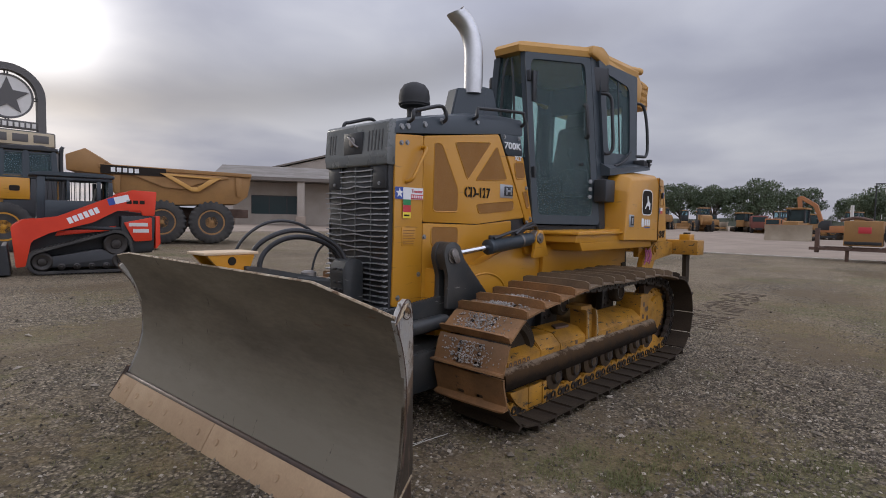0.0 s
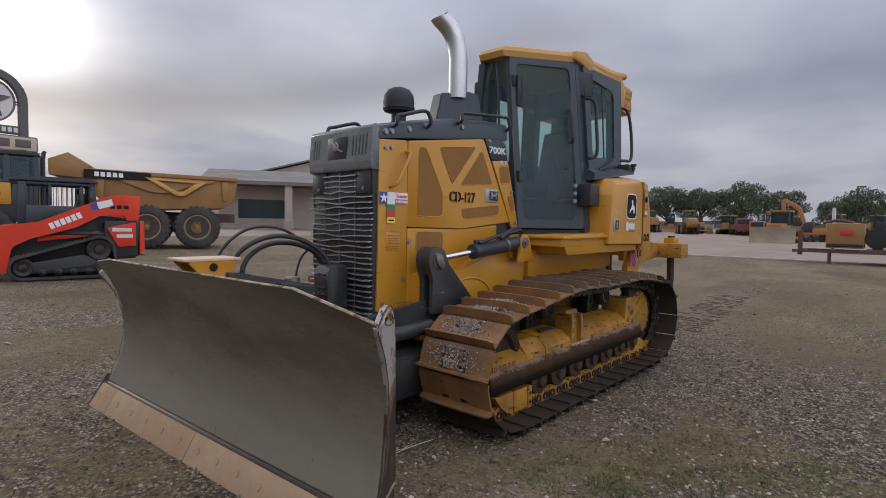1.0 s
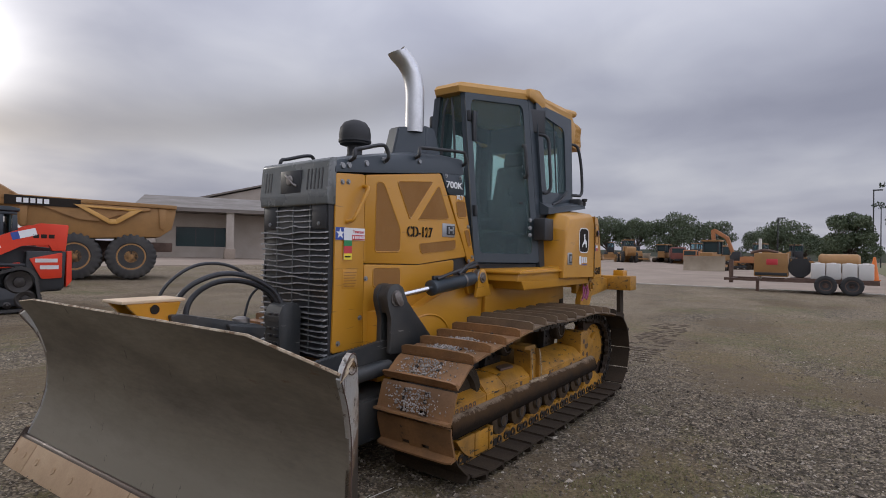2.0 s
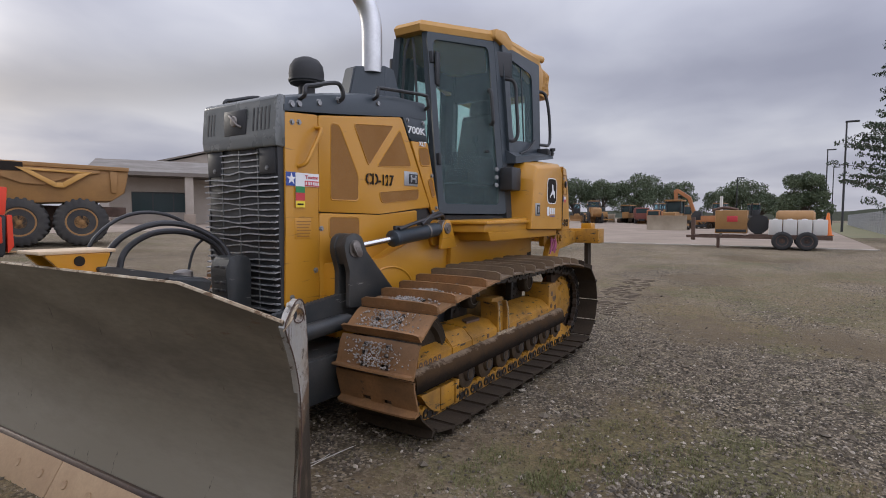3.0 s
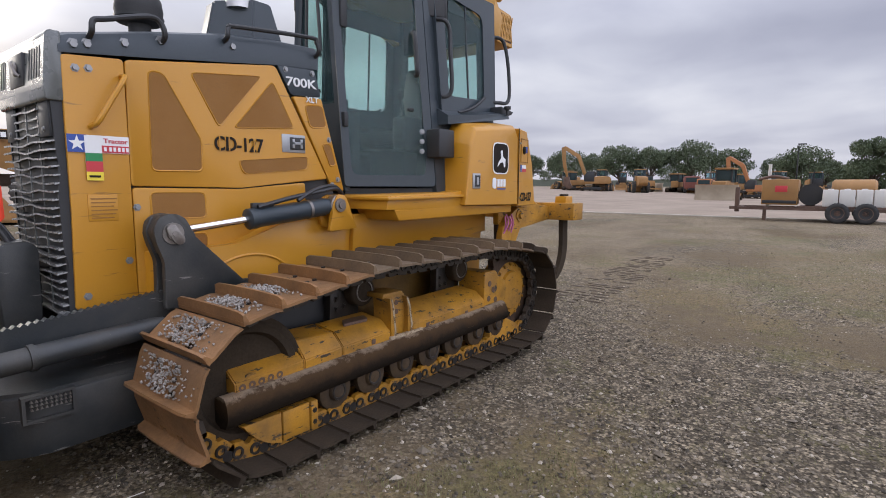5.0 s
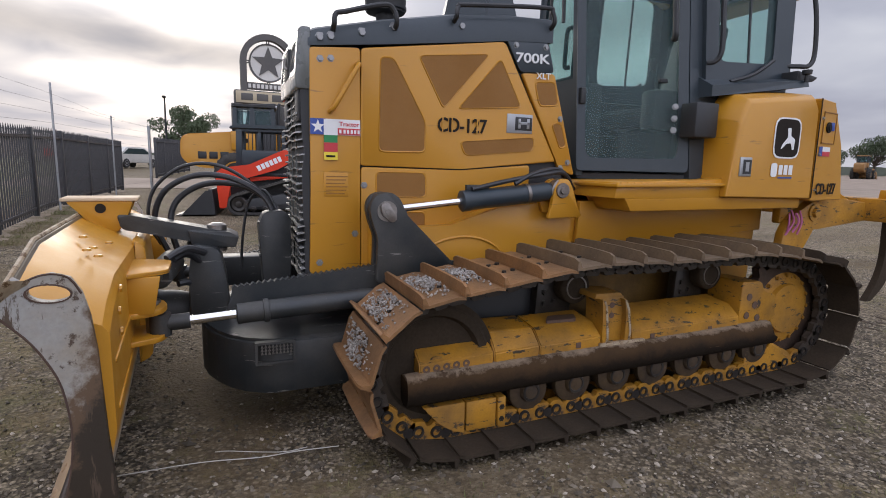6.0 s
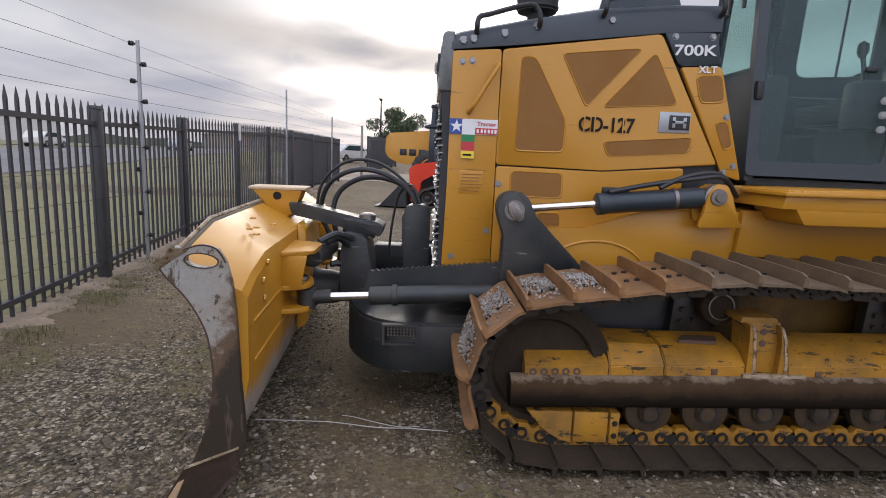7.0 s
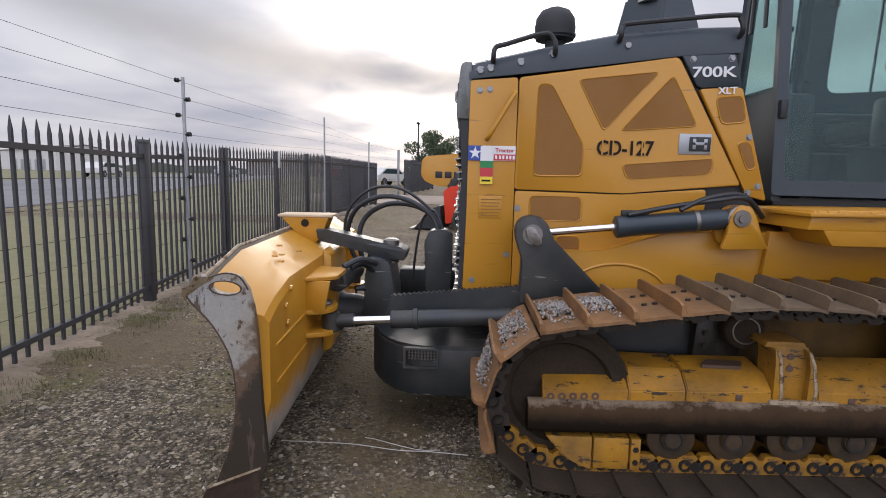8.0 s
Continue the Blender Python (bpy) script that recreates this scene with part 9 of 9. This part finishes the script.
# local x runs from the tail (+) to the hitch (-); the walk sees its -y side
bm = B()
box(bm, (-0.5, -0.95, 0.50), (2.35, 0.95, 0.60), 0.01)
part("deck", bm, RUSTY, tr)
for s in (-1, 1):
    bm = B()
    prism(bm, [(-2.75, 0.44), (2.35, 0.42), (2.35, 0.54), (-2.75, 0.54)], s * 0.92, s * 0.99)
    part("side_rail", bm, RUSTY, tr)
for i in range(5):
    bm = B()
    box(bm, (-2.6 + i * 0.95, -0.92, 0.45), (-2.52 + i * 0.95, 0.92, 0.53))
    part("cross_beam", bm, RUSTY, tr)
for x in (0.70, 1.52):
    for s in (-1, 1):
        wheel(tr, (x, s * 1.12, 0.37), 0.37, 0.24, RUSTY, s, 16, RUBBER)
bm = B()
prism(bm, [(-2.75, 0.30), (-2.60, 0.30), (-2.60, 1.30), (-2.75, 1.30)], -0.12, 0.12, bev=0.01)
part("hitch", bm, RUSTY, tr)
bm = B()
box(bm, (-2.95, -0.06, 0.40), (-2.6, 0.06, 0.52), 0.01)
part("drawbar", bm, RUSTY, tr)
bm = B()
box(bm, (-1.66, -0.90, 0.02), (-1.54, -0.78, 0.60), 0.01)
part("landing_leg", bm, RUSTY, tr)
gen = thing("generator", "yellow boxed generator set standing on a trailer", "generator", pose(23.6, -1.6, 0.60, 0, 0, -88))
bm = B()
box(bm, (-1.75, -0.75, 0.03), (-0.55, 0.35, 1.00), 0.03)
g0 = part("housing", bm, YELLOW_OLD, gen)
bm = B()
box(bm, (-1.72, -0.76, 0.08), (-0.58, -0.74, 0.20), 0.005)
part("name_band", bm, BLACK, g0)
bm = B()
box(bm, (-1.30, -0.765, 0.52), (-0.90, -0.748, 0.76), 0.005)
part("sticker", bm, REDTAG, g0)
bm = B()
tube(bm, [(-1.9, -0.4, 1.0), (-1.4, -0.4, 1.12), (-0.9, -0.4, 1.02)], 0.06, 8, 4)
part("muffler", bm, RUSTY, gen)
pipe = tagged(part("white_pipe", cyl(B(), (23.55, -0.02, 0.50), (23.55, -0.02, 2.22), 0.06, seg=12), CHALK), "upright white plastic pipe strapped to a trailer", "pipe")
reel = thing("hose_reel", "black hose reel standing on a trailer", "hose reel", pose(23.6, -1.6, 0.60, 0, 0, -88))
bm = B()
lathe(bm, (-0.15, -0.55, 0.42), (0, 1, 0), [(0, 0.0), (0, 0.40), (0.04, 0.40), (0.04, 0.26), (0.5, 0.26), (0.5, 0.40), (0.54, 0.40), (0.54, 0)], 24)
part("drum", bm, RUBBER, reel)
bm = B()
box(bm, (-0.30, -0.45, 0.0), (0.0, -0.05, 0.10), 0.01)
part("reel_foot", bm, RUSTY, reel)
for i in range(4):
    tk = thing("plastic_tank", "square white plastic tank standing on a trailer", "tank", pose(23.6, -1.6, 0.60, 0, 0, -88), "white tanks on the trailer")
    bm = B()
    x = 0.22 + i * 0.50
    box(bm, (x, -0.92, 0.0), (x + 0.47, -0.42, 0.62), 0.03)
    part("tank_body", bm, CHALK, tk)
    bm = B()
    lathe(bm, (x + 0.23, -0.67, 0.61), (0, 0, 1), [(0, 0.09), (0.04, 0.09), (0.045, 0)], 14)
    part("cap", bm, CHALK, tk)
tank = thing("fuel_tank", "long yellow rounded tank lying on a trailer", "tank", pose(23.6, -1.6, 0.60, 0, 0, -88))
bm = B()
lathe(bm, (0.45, 0.20, 0.62), (1, 0, 0), [(0, 0.0), (0.02, 0.30), (0.10, 0.38), (1.3, 0.38), (1.38, 0.30), (1.40, 0)], 24)
part("tank_shell", bm, YELLOW_OLD, tank)
for x in (0.65, 1.5):
    bm = B()
    box(bm, (x, -0.15, 0.0), (x + 0.1, 0.55, 0.35), 0.01)
    part("saddle", bm, RUSTY, tank)
cone = thing("traffic_cone", "orange traffic cone standing on a trailer tail", "traffic cone", pose(23.6, -1.6, 0.60, 0, 0, -88) @ Matrix.Translation((2.20, -0.72, 0)))
part("cone_body", lathe(B(), (0, 0, 0.03), (0, 0, 1), [(0, 0.15), (0.85, 0.04), (0.87, 0.0)], 20), ORANGE, cone)
bm = B()
box(bm, (-0.19, -0.19, 0.0), (0.19, 0.19, 0.035), 0.01)
part("cone_foot", bm, ORANGE, cone)

# ---- trees ----
def leaf_cloud(bm, lobes, n, size, rng, flatten=1.0):
    """Leaves as small bent blades, denser at the rim of each lobe, with gaps."""
    tot = sum(r ** 2 for _, r in lobes)
    for c, r in lobes:
        k = int(n * r * r / tot)
        for _ in range(k):
            d = Vector((rng.gauss(0, 1), rng.gauss(0, 1), rng.gauss(0, 1))).normalized()
            rad = r * (0.45 + 0.62 * rng.random() ** 0.6)
            p = Vector(c) + Vector((d.x * rad, d.y * rad, d.z * rad * flatten))
            q = Euler((rng.uniform(0, 6.3), rng.uniform(0, 6.3), rng.uniform(0, 6.3))).to_matrix()
            s = size * rng.uniform(0.6, 1.4)
            v = [bm.verts.new(p + q @ Vector(e)) for e in ((-s, 0, 0), (0, -s * 0.45, s * 0.12), (s, 0, 0), (0, s * 0.45, s * 0.12))]
            bm.faces.new(v)


def limb(bm, a, b, r0, r1, bend=0.2, rng=random):
    a, b = Vector(a), Vector(b)
    m = (a + b) / 2 + Vector((rng.uniform(-bend, bend), rng.uniform(-bend, bend), rng.uniform(0, bend)))
    tube(bm, [a, m, b], r0, 7, 4, rad=lambda t: r0 + (r1 - r0) * t)


def broadleaf(name, label, h, w, seed, leaves=4200, group="", low=0.18):
    rng = random.Random(seed)
    o = thing(name, label, "tree", None, group)
    bm = B()
    fork = h * rng.uniform(0.22, 0.30)
    tube(bm, [(0, 0, -0.3), (rng.uniform(-0.1, 0.1), 0, fork * 0.6), (rng.uniform(-0.2, 0.2), rng.uniform(-0.2, 0.2), fork)], 0.25, 9, 4, rad=lambda t: h * (0.032 - 0.010 * t))
    lobes = []
    for i in range(19):
        a = 2 * math.pi * i / 19 * 2.4 + rng.uniform(-0.4, 0.4)
        rr = w * 0.5 * rng.uniform(0.25, 0.78)
        z = h * rng.uniform(low + 0.22, 0.86)
        z -= h * 0.18 * (rr / (w * 0.5)) ** 2
        c = (rr * math.cos(a), rr * math.sin(a), z)
        lobes.append((c, w * rng.uniform(0.11, 0.185)))
        limb(bm, (0, 0, fork * rng.uniform(0.8, 1.0)), c, h * 0.014, h * 0.003, h * 0.05, rng)
    lobes.append(((0, 0, h * 0.82), w * 0.17))
    part("trunk", bm, BARK, o)
    bm = B()
    leaf_cloud(bm, lobes, int(leaves * 1.7), h * 0.020, rng, 0.75)
    part("crown", bm, LEAF, o, smooth=None)
    return o


def conifer(label, h, w, seed, leaves=9000):
    rng = random.Random(seed)
    o = thing("pine_tree", label, "tree")
    bm = B()
    tube(bm, [(0, 0, -0.3), (0.05, 0.0, h * 0.4), (0.0, 0.08, h * 0.8), (0, 0, h)], 0.2, 9, 5, rad=lambda t: h * 0.020 * (1 - 0.9 * t) + 0.01)
    crown = B()
    tiers = 30
    for i in range(tiers):
        z = h * (0.10 + 0.88 * i / tiers)
        reach = w * 0.5 * (1 - 0.80 * (i / tiers) ** 1.2) * rng.uniform(0.65, 1.15)
        for k in range(4):
            a = rng.uniform(0, 6.28)
            tip = Vector((reach * math.cos(a), reach * math.sin(a), z + reach * rng.uniform(0.10, 0.30)))
            limb(bm, (0, 0, z), tip, 0.035, 0.008, 0.12, rng)
            m = Vector((0, 0, z))
            lobes = [(m.lerp(tip, f), 0.20 + 0.20 * rng.random()) for f in (0.45, 0.62, 0.8, 0.97)]
            leaf_cloud(crown, lobes, leaves // (tiers * 4), 0.085, rng, 0.55)
    part("trunk", bm, BARK, o)
    part("crown", crown, PINE, o, smooth=None)
    return o


def plant(o, x, y, turn=0.0, size=1.0):
    o.matrix_basis = pose(x, y, ground_z(x, y), 0, 0, turn) @ Matrix.Scale(size, 4)
    return o


def bearing(az, d):
    return -2.5 + d * math.cos(radians(az)), -3.0 + d * math.sin(radians(az))


ROW = "trees behind the lot"
t1 = broadleaf("broadleaf_tree", "spreading dark green broadleaf tree with open crown", 9.0, 10.5, 11, group=ROW)
t2 = broadleaf("broadleaf_tree", "rounded dark green broadleaf tree behind the lot", 8.6, 9.0, 23, group=ROW)
t3 = broadleaf("broadleaf_tree", "wide dark green oak-like tree behind the lot", 9.8, 12.5, 37, 5200, group=ROW)
for src, az, d, sz in ((t1, 20.0, 112, 1.0), (t2, 17.2, 110, 1.0), (t3, 13.6, 112, 1.0)):
    x, y = bearing(az, d)
    plant(src, x, y, az * 7, sz)
for src, az, d, sz in ((t2, 22.6, 125, 0.95), (t1, 10.4, 118, 0.95), (t3, 25.5, 135, 0.95), (t2, 29.0, 140, 1.0), (t1, 32.5, 140, 0.8), (t3, 4.6, 108, 0.85), (t2, 2.9, 112, 0.75), (t1, 6.4, 118, 0.75), (t1, 36, 150, 0.9), (t2, 1.4, 150, 0.8), (t3, -9, 95, 0.8)):
    x, y = bearing(az, d)
    copy_thing(src, pose(x, y, ground_z(x, y), 0, 0, az * 31)).scale = (sz, sz, sz)
x, y = bearing(-0.35, 84)
plant(broadleaf("broadleaf_tree", "dense round dark green tree beside light poles", 7.6, 7.6, 51, 9000, low=0.0), x, y, 20)
x, y = bearing(-7.2, 41)
plant(conifer("tall dark pine tree with drooping open branches", 12.5, 8.6, 5, 17000), x, y, 30)
x, y = (-11, 95)
plant(broadleaf("broadleaf_tree", "small green roadside tree beside a gate", 8.5, 8.5, 77, 4500), -4.4, 57, 0, 0.72)

# ---- light poles, chain-link fence ----
for az, d, h in ((-3.0, 62, 10.2), (-1.8, 90, 10.6), (-2.3, 120, 10.5), (5.0, 95, 7.5), (93.4, 59, 6.4)):
    x, y = bearing(az, d)
    lp = thing("light_pole", "tall thin dark lamp pole with a flat head", "street lamp", pose(x, y, ground_z(x, y)), "lamp poles of the lot")
    part("pole_shaft", cyl(B(), (0, 0, -0.1), (0, 0, h), 0.11, 0.07, 10), BLACK, lp)
    bm = B()
    box(bm, (-0.15, -0.95, h - 0.12), (0.15, 0.10, h + 0.03), 0.02)
    part("lamp_head", bm, BLACK, lp)
cl = thing("chain_link_fence", "grey chain-link fence along the grass strip", "fence", pose(44, -8.2, 0))
CO = Matrix.Translation((-44, 8.2, 0))
for i in range(26):
    x = 44 + i * 3.0
    y = -8.2 - (x - 44) * 0.03
    ob = part("post", cyl(B(), (x, y, -0.05), (x, y, 1.9), 0.035, seg=8), GALV, cl)
    ob.matrix_parent_inverse = CO
    bm = B()
    for k in range(14):
        z = 0.1 + k * 0.13
        box(bm, (x, y - 0.004, z), (x + 3.0, y + 0.004, z + 0.02))
    for k in range(18):
        box(bm, (x + k * 0.166, y - 0.004, 0.05), (x + k * 0.166 + 0.02, y + 0.004, 1.85))
    ob = part("mesh_panel", bm, GALV, cl, smooth=None)
    ob["kind"] = "stuff"
    ob.matrix_parent_inverse = CO

# ---- beyond the picket fence ----
def car(label, paint, l=4.4, h=1.45):
    o = thing("parked_car", label, "car", None, "cars by the road")
    b = B()
    prism(b, ngon_round([(-l / 2, 0.35), (l / 2, 0.35), (l / 2, 0.85), (l * 0.30, 0.95), (l * 0.12, h), (-l * 0.28, h), (-l * 0.42, 0.95), (-l / 2, 0.88)], 0.12), -0.86, 0.86, bev=0.06)
    part("body", b, paint, o)
    for s in (-1, 1):
        b = B()
        prism(b, [(l * 0.26, 0.97), (l * 0.11, h - 0.10), (-l * 0.25, h - 0.10), (-l * 0.37, 0.97)], s * 0.862, s * 0.872)
        part("side_glass", b, GLASS_DARK, o)
        for x in (-l * 0.31, l * 0.31):
            wheel(o, (x, s * 0.80, 0.33), 0.33, 0.20, GALV, s, 0, RUBBER)
    return o


for label, paint, x, y, turn in (("white car beyond the concrete drive", CHALK, -7.3, 41.5, 60), ("white pickup-like car on the far road", CHALK, -36, 48, 96), ("dark car on the far road", BLACK, -46, 62, 97), ("silver car on the far road", GALV, -30, 62, 98), ("red car on the far road", RED, -24, 92, 98)):
    put(car(label, paint), x, y, turn)
semi = thing("semi_truck", "white semi truck with a long pale trailer", "truck", pose(-33, 20, ground_z(0, 20), 0, 0, 62))
b = B()
box(b, (-9.0, -1.25, 1.1), (3.0, 1.25, 3.9), 0.05)
part("trailer_box", b, GALV, semi)
b = B()
prism(b, ngon_round([(3.4, 0.6), (8.4, 0.6), (8.5, 1.6), (6.6, 1.9), (6.0, 3.2), (3.4, 3.5)], 0.12), -1.15, 1.15, bev=0.06)
part("tractor", b, CHALK, semi)
for x in (-8, -6.8, 3.9, 5.1, 7.6):
    for s in (-1, 1):
        wheel(semi, (x, s * 1.05, 0.52), 0.52, 0.3, GALV, s, 0, RUBBER)
for x, y, l, d, h, m, lab in ((-95, 70, 34, 14, 5.0, mat("blue_metal_cladding", (0.10, 0.16, 0.24), 0.6, amount=0.4, scale=0.5, bump=0.1), "long low blue metal warehouse across the road"), (-120, 150, 40, 16, 6.0, CHALK, "long pale warehouse far across the road"), (-60, 190, 30, 16, 5.0, STUCCO, "tan shop building far down the road")):
    wh = thing("warehouse", lab, "building", pose(x, y, ground_z(x, y), 0, 0, 60))
    b = B()
    prism(b, [(0, -0.4), (0, h), (d / 2, h + 1.6), (d, h), (d, -0.4)], 0, l, "y")
    part("wall", b, m, wh)
    b = B()
    prism(b, [(-0.3, h + 0.02), (d / 2, h + 1.7), (d + 0.3, h + 0.02), (d + 0.3, h + 0.2), (d / 2, h + 1.9), (-0.3, h + 0.2)], -0.3, l + 0.3, "y")
    part("roof", b, METALROOF, wh)
    for i in range(6):
        b = B()
        box(b, (-0.03, 2 + i * 5, 0), (0.05, 4.4 + i * 5, 3.2))
        part("dock_door", b, GALV, wh)

# far woods that close the view, uneven along the top
rng = random.Random(9)
bm = B()
n = 260
rows = []
for i in range(n):
    a = 2 * math.pi * i / n
    r = 330 + 20 * math.sin(a * 5)
    rows.append([(r * math.cos(a), r * math.sin(a), -2), (r * math.cos(a), r * math.sin(a), 4.5 + 2.0 * noise.noise(Vector((a * 14, 0, 0))) + rng.uniform(0, 1.4)), ((r + 12) * math.cos(a), (r + 12) * math.sin(a), 3.5), ((r + 12) * math.cos(a), (r + 12) * math.sin(a), -2)])
loft(bm, rows + [rows[0]], cap=False, closed=False)
tagged(part("backdrop", bm, BACKDROP, smooth=None), "hazy band of far woods on the horizon", "backdrop", kind="structure")

# ---- loose stones and grass on the ground ----
rng = random.Random(21)
verts, faces = [], []
OCT = ((1, 0, 0), (-1, 0, 0), (0, 1, 0), (0, -1, 0), (0, 0, 1), (0, 0, -1))
TRI = ((0, 2, 4), (2, 1, 4), (1, 3, 4), (3, 0, 4), (2, 0, 5), (1, 2, 5), (3, 1, 5), (0, 3, 5))
N_STONE = 230000
for i in range(N_STONE):
    # thickest where the walk passes, thinning outwards
    r = 0.3 + 11.5 * rng.random() ** 1.7
    a = rng.uniform(0, 2 * math.pi)
    x, y = -0.9 + r * math.cos(a), -2.6 + r * math.sin(a) * 0.9
    if y > 9 or x < fence_xy(y) + 0.3:
        continue
    if rng.random() < max(overgrown(x, y) * 0.75, min(0.93, bare(x, y) * 1.1), dusty(x, y) * 0.7):
        continue
    s = 0.0038 + 0.0112 * rng.random() ** 2.3
    if rng.random() < 0.010:
        s *= 2.0
    z = ground_z(x, y) + s * 0.25
    ca, sa = math.cos(a * 7), math.sin(a * 7)
    sx, sy, sz = s * rng.uniform(0.7, 1.5), s * rng.uniform(0.6, 1.2), s * rng.uniform(0.45, 0.9)
    b = len(verts)
    tx, ty = rng.uniform(-0.3, 0.3), rng.uniform(-0.3, 0.3)
    for ox, oy, oz in OCT:
        px, py, pz = ox * sx, oy * sy, oz * sz + (ox * tx + oy * ty) * s
        verts.append((x + px * ca - py * sa, y + px * sa + py * ca, z + pz))
    faces += [(b + p, b + q, b + t) for p, q, t in TRI]
me = bpy.data.meshes.new("gravel")
me.from_pydata(verts, [], faces)
me.materials.append(None)
STONES = bpy.data.materials.new("mixed_gravel")
STONES.use_nodes = True
nt = STONES.node_tree
geo = nt.nodes.new("ShaderNodeNewGeometry")
rampn = nt.nodes.new("ShaderNodeValToRGB")
for p, c in ((0.0, (0.042, 0.033, 0.022)), (0.50, (0.115, 0.091, 0.062)), (0.84, (0.215, 0.178, 0.132)), (1.0, (0.46, 0.40, 0.315))):
    e = rampn.color_ramp.elements[0] if p == 0.0 else rampn.color_ramp.elements[-1] if p == 1.0 else rampn.color_ramp.elements.new(p)
    e.color = (*c, 1)
nt.links.new(geo.outputs["Random Per Island"], rampn.inputs[0])
nt.links.new(rampn.outputs[0], nt.nodes["Principled BSDF"].inputs["Base Color"])
nt.nodes["Principled BSDF"].inputs["Roughness"].default_value = 0.8
me.materials[0] = STONES
tagged(new("gravel", me), "loose grey and brown gravel stones", "gravel", kind="stuff")

verts, faces = [], []
for i in range(210000):
    r = 0.4 + 11.0 * rng.random() ** 1.4
    a = rng.uniform(0, 2 * math.pi)
    x, y = -0.6 + r * math.cos(a), -2.4 + r * math.sin(a)
    if x < fence_xy(y) + 0.2 or y > 10 or rng.random() > (overgrown(x, y) + 0.04) * min(1.0, max(0.05, 0.45 + 2.2 * noise.noise(Vector((x * 5.5, y * 5.5, 2.0))))):
        continue
    h = rng.uniform(0.008, 0.030)
    d = rng.uniform(0, 6.28)
    lx, ly = math.cos(d) * h * 0.8, math.sin(d) * h * 0.8
    wx, wy = -math.sin(d) * 0.0018, math.cos(d) * 0.0018
    z = ground_z(x, y)
    b = len(verts)
    verts += [(x - wx, y - wy, z), (x + wx, y + wy, z), (x + lx * 0.4 + wx * 0.7, y + ly * 0.4 + wy * 0.7, z + h * 0.7), (x + lx * 0.4 - wx * 0.7, y + ly * 0.4 - wy * 0.7, z + h * 0.7), (x + lx, y + ly, z + h)]
    faces += [(b, b + 1, b + 2, b + 3), (b + 3, b + 2, b + 4)]
for i in range(26000):
    # taller dry tufts along the dirt strip
    y = rng.uniform(-3.0, 11.0)
    if noise.noise(Vector((y * 1.9, 4.0, 0))) + 0.5 * noise.noise(Vector((y * 6.0, 9.0, 0))) < rng.uniform(-0.1, 0.5):
        continue
    x = fence_xy(y) + rng.gauss(0.30, 0.13)
    h, d = rng.uniform(0.015, 0.06), rng.uniform(0, 6.28)
    lx, ly, wx, wy = math.cos(d) * h * 0.7, math.sin(d) * h * 0.7, -math.sin(d) * 0.002, math.cos(d) * 0.002
    z, b = ground_z(x, y), len(verts)
    verts += [(x - wx, y - wy, z), (x + wx, y + wy, z), (x + lx * 0.4 + wx * 0.7, y + ly * 0.4 + wy * 0.7, z + h * 0.7), (x + lx * 0.4 - wx * 0.7, y + ly * 0.4 - wy * 0.7, z + h * 0.7), (x + lx, y + ly, z + h)]
    faces += [(b, b + 1, b + 2, b + 3), (b + 3, b + 2, b + 4)]
me = bpy.data.meshes.new("grass")
me.from_pydata(verts, [], faces)
me.materials.append(GRASS)
tagged(new("grass", me), "short sparse dry grass blades between stones", "grass", kind="stuff")
# crawler marks pressed into the yard
marks = thing("track_marks", "row of shallow crawler tread marks in dirt", "track marks", pose(7.0, -0.6, 0), kind="structure")
MARK = mat("turned_dark_soil", (0.085, 0.062, 0.040), 0.9, second=(0.050, 0.037, 0.023), amount=0.8, scale=9, fine=50, grain=0.4, bump=0.6, spots=(0.16, 0.12, 0.08), spot_scale=20, spot_at=0.60)
rng = random.Random(14)
for i in range(30):
    x = 0.155 * i - 2.9 + rng.uniform(-0.03, 0.03)
    y0 = -0.30 + 0.014 * i + rng.uniform(-0.05, 0.05)
    while y0 < 0.22 + 0.014 * i:
        y1 = y0 + rng.uniform(0.06, 0.26)
        if rng.random() < 0.78:
            bm = B()
            w, lean = rng.uniform(0.02, 0.045), rng.uniform(-0.03, 0.03)
            loft(bm, [[(x + lean * k - w * c, y0 + (y1 - y0) * k, -0.004), (x + lean * k - w * 0.4 * c, y0 + (y1 - y0) * k, 0.004 + 0.008 * c), (x + lean * k + w * 0.5 * c, y0 + (y1 - y0) * k, 0.003 + 0.007 * c), (x + lean * k + w * c, y0 + (y1 - y0) * k, -0.004)] for k, c in ((0, 0.4), (0.3, 1.0), (0.7, 0.9), (1, 0.35))])
            part("tread_ridge", bm, MARK, marks)
        y0 = y1 + rng.uniform(0.01, 0.06)
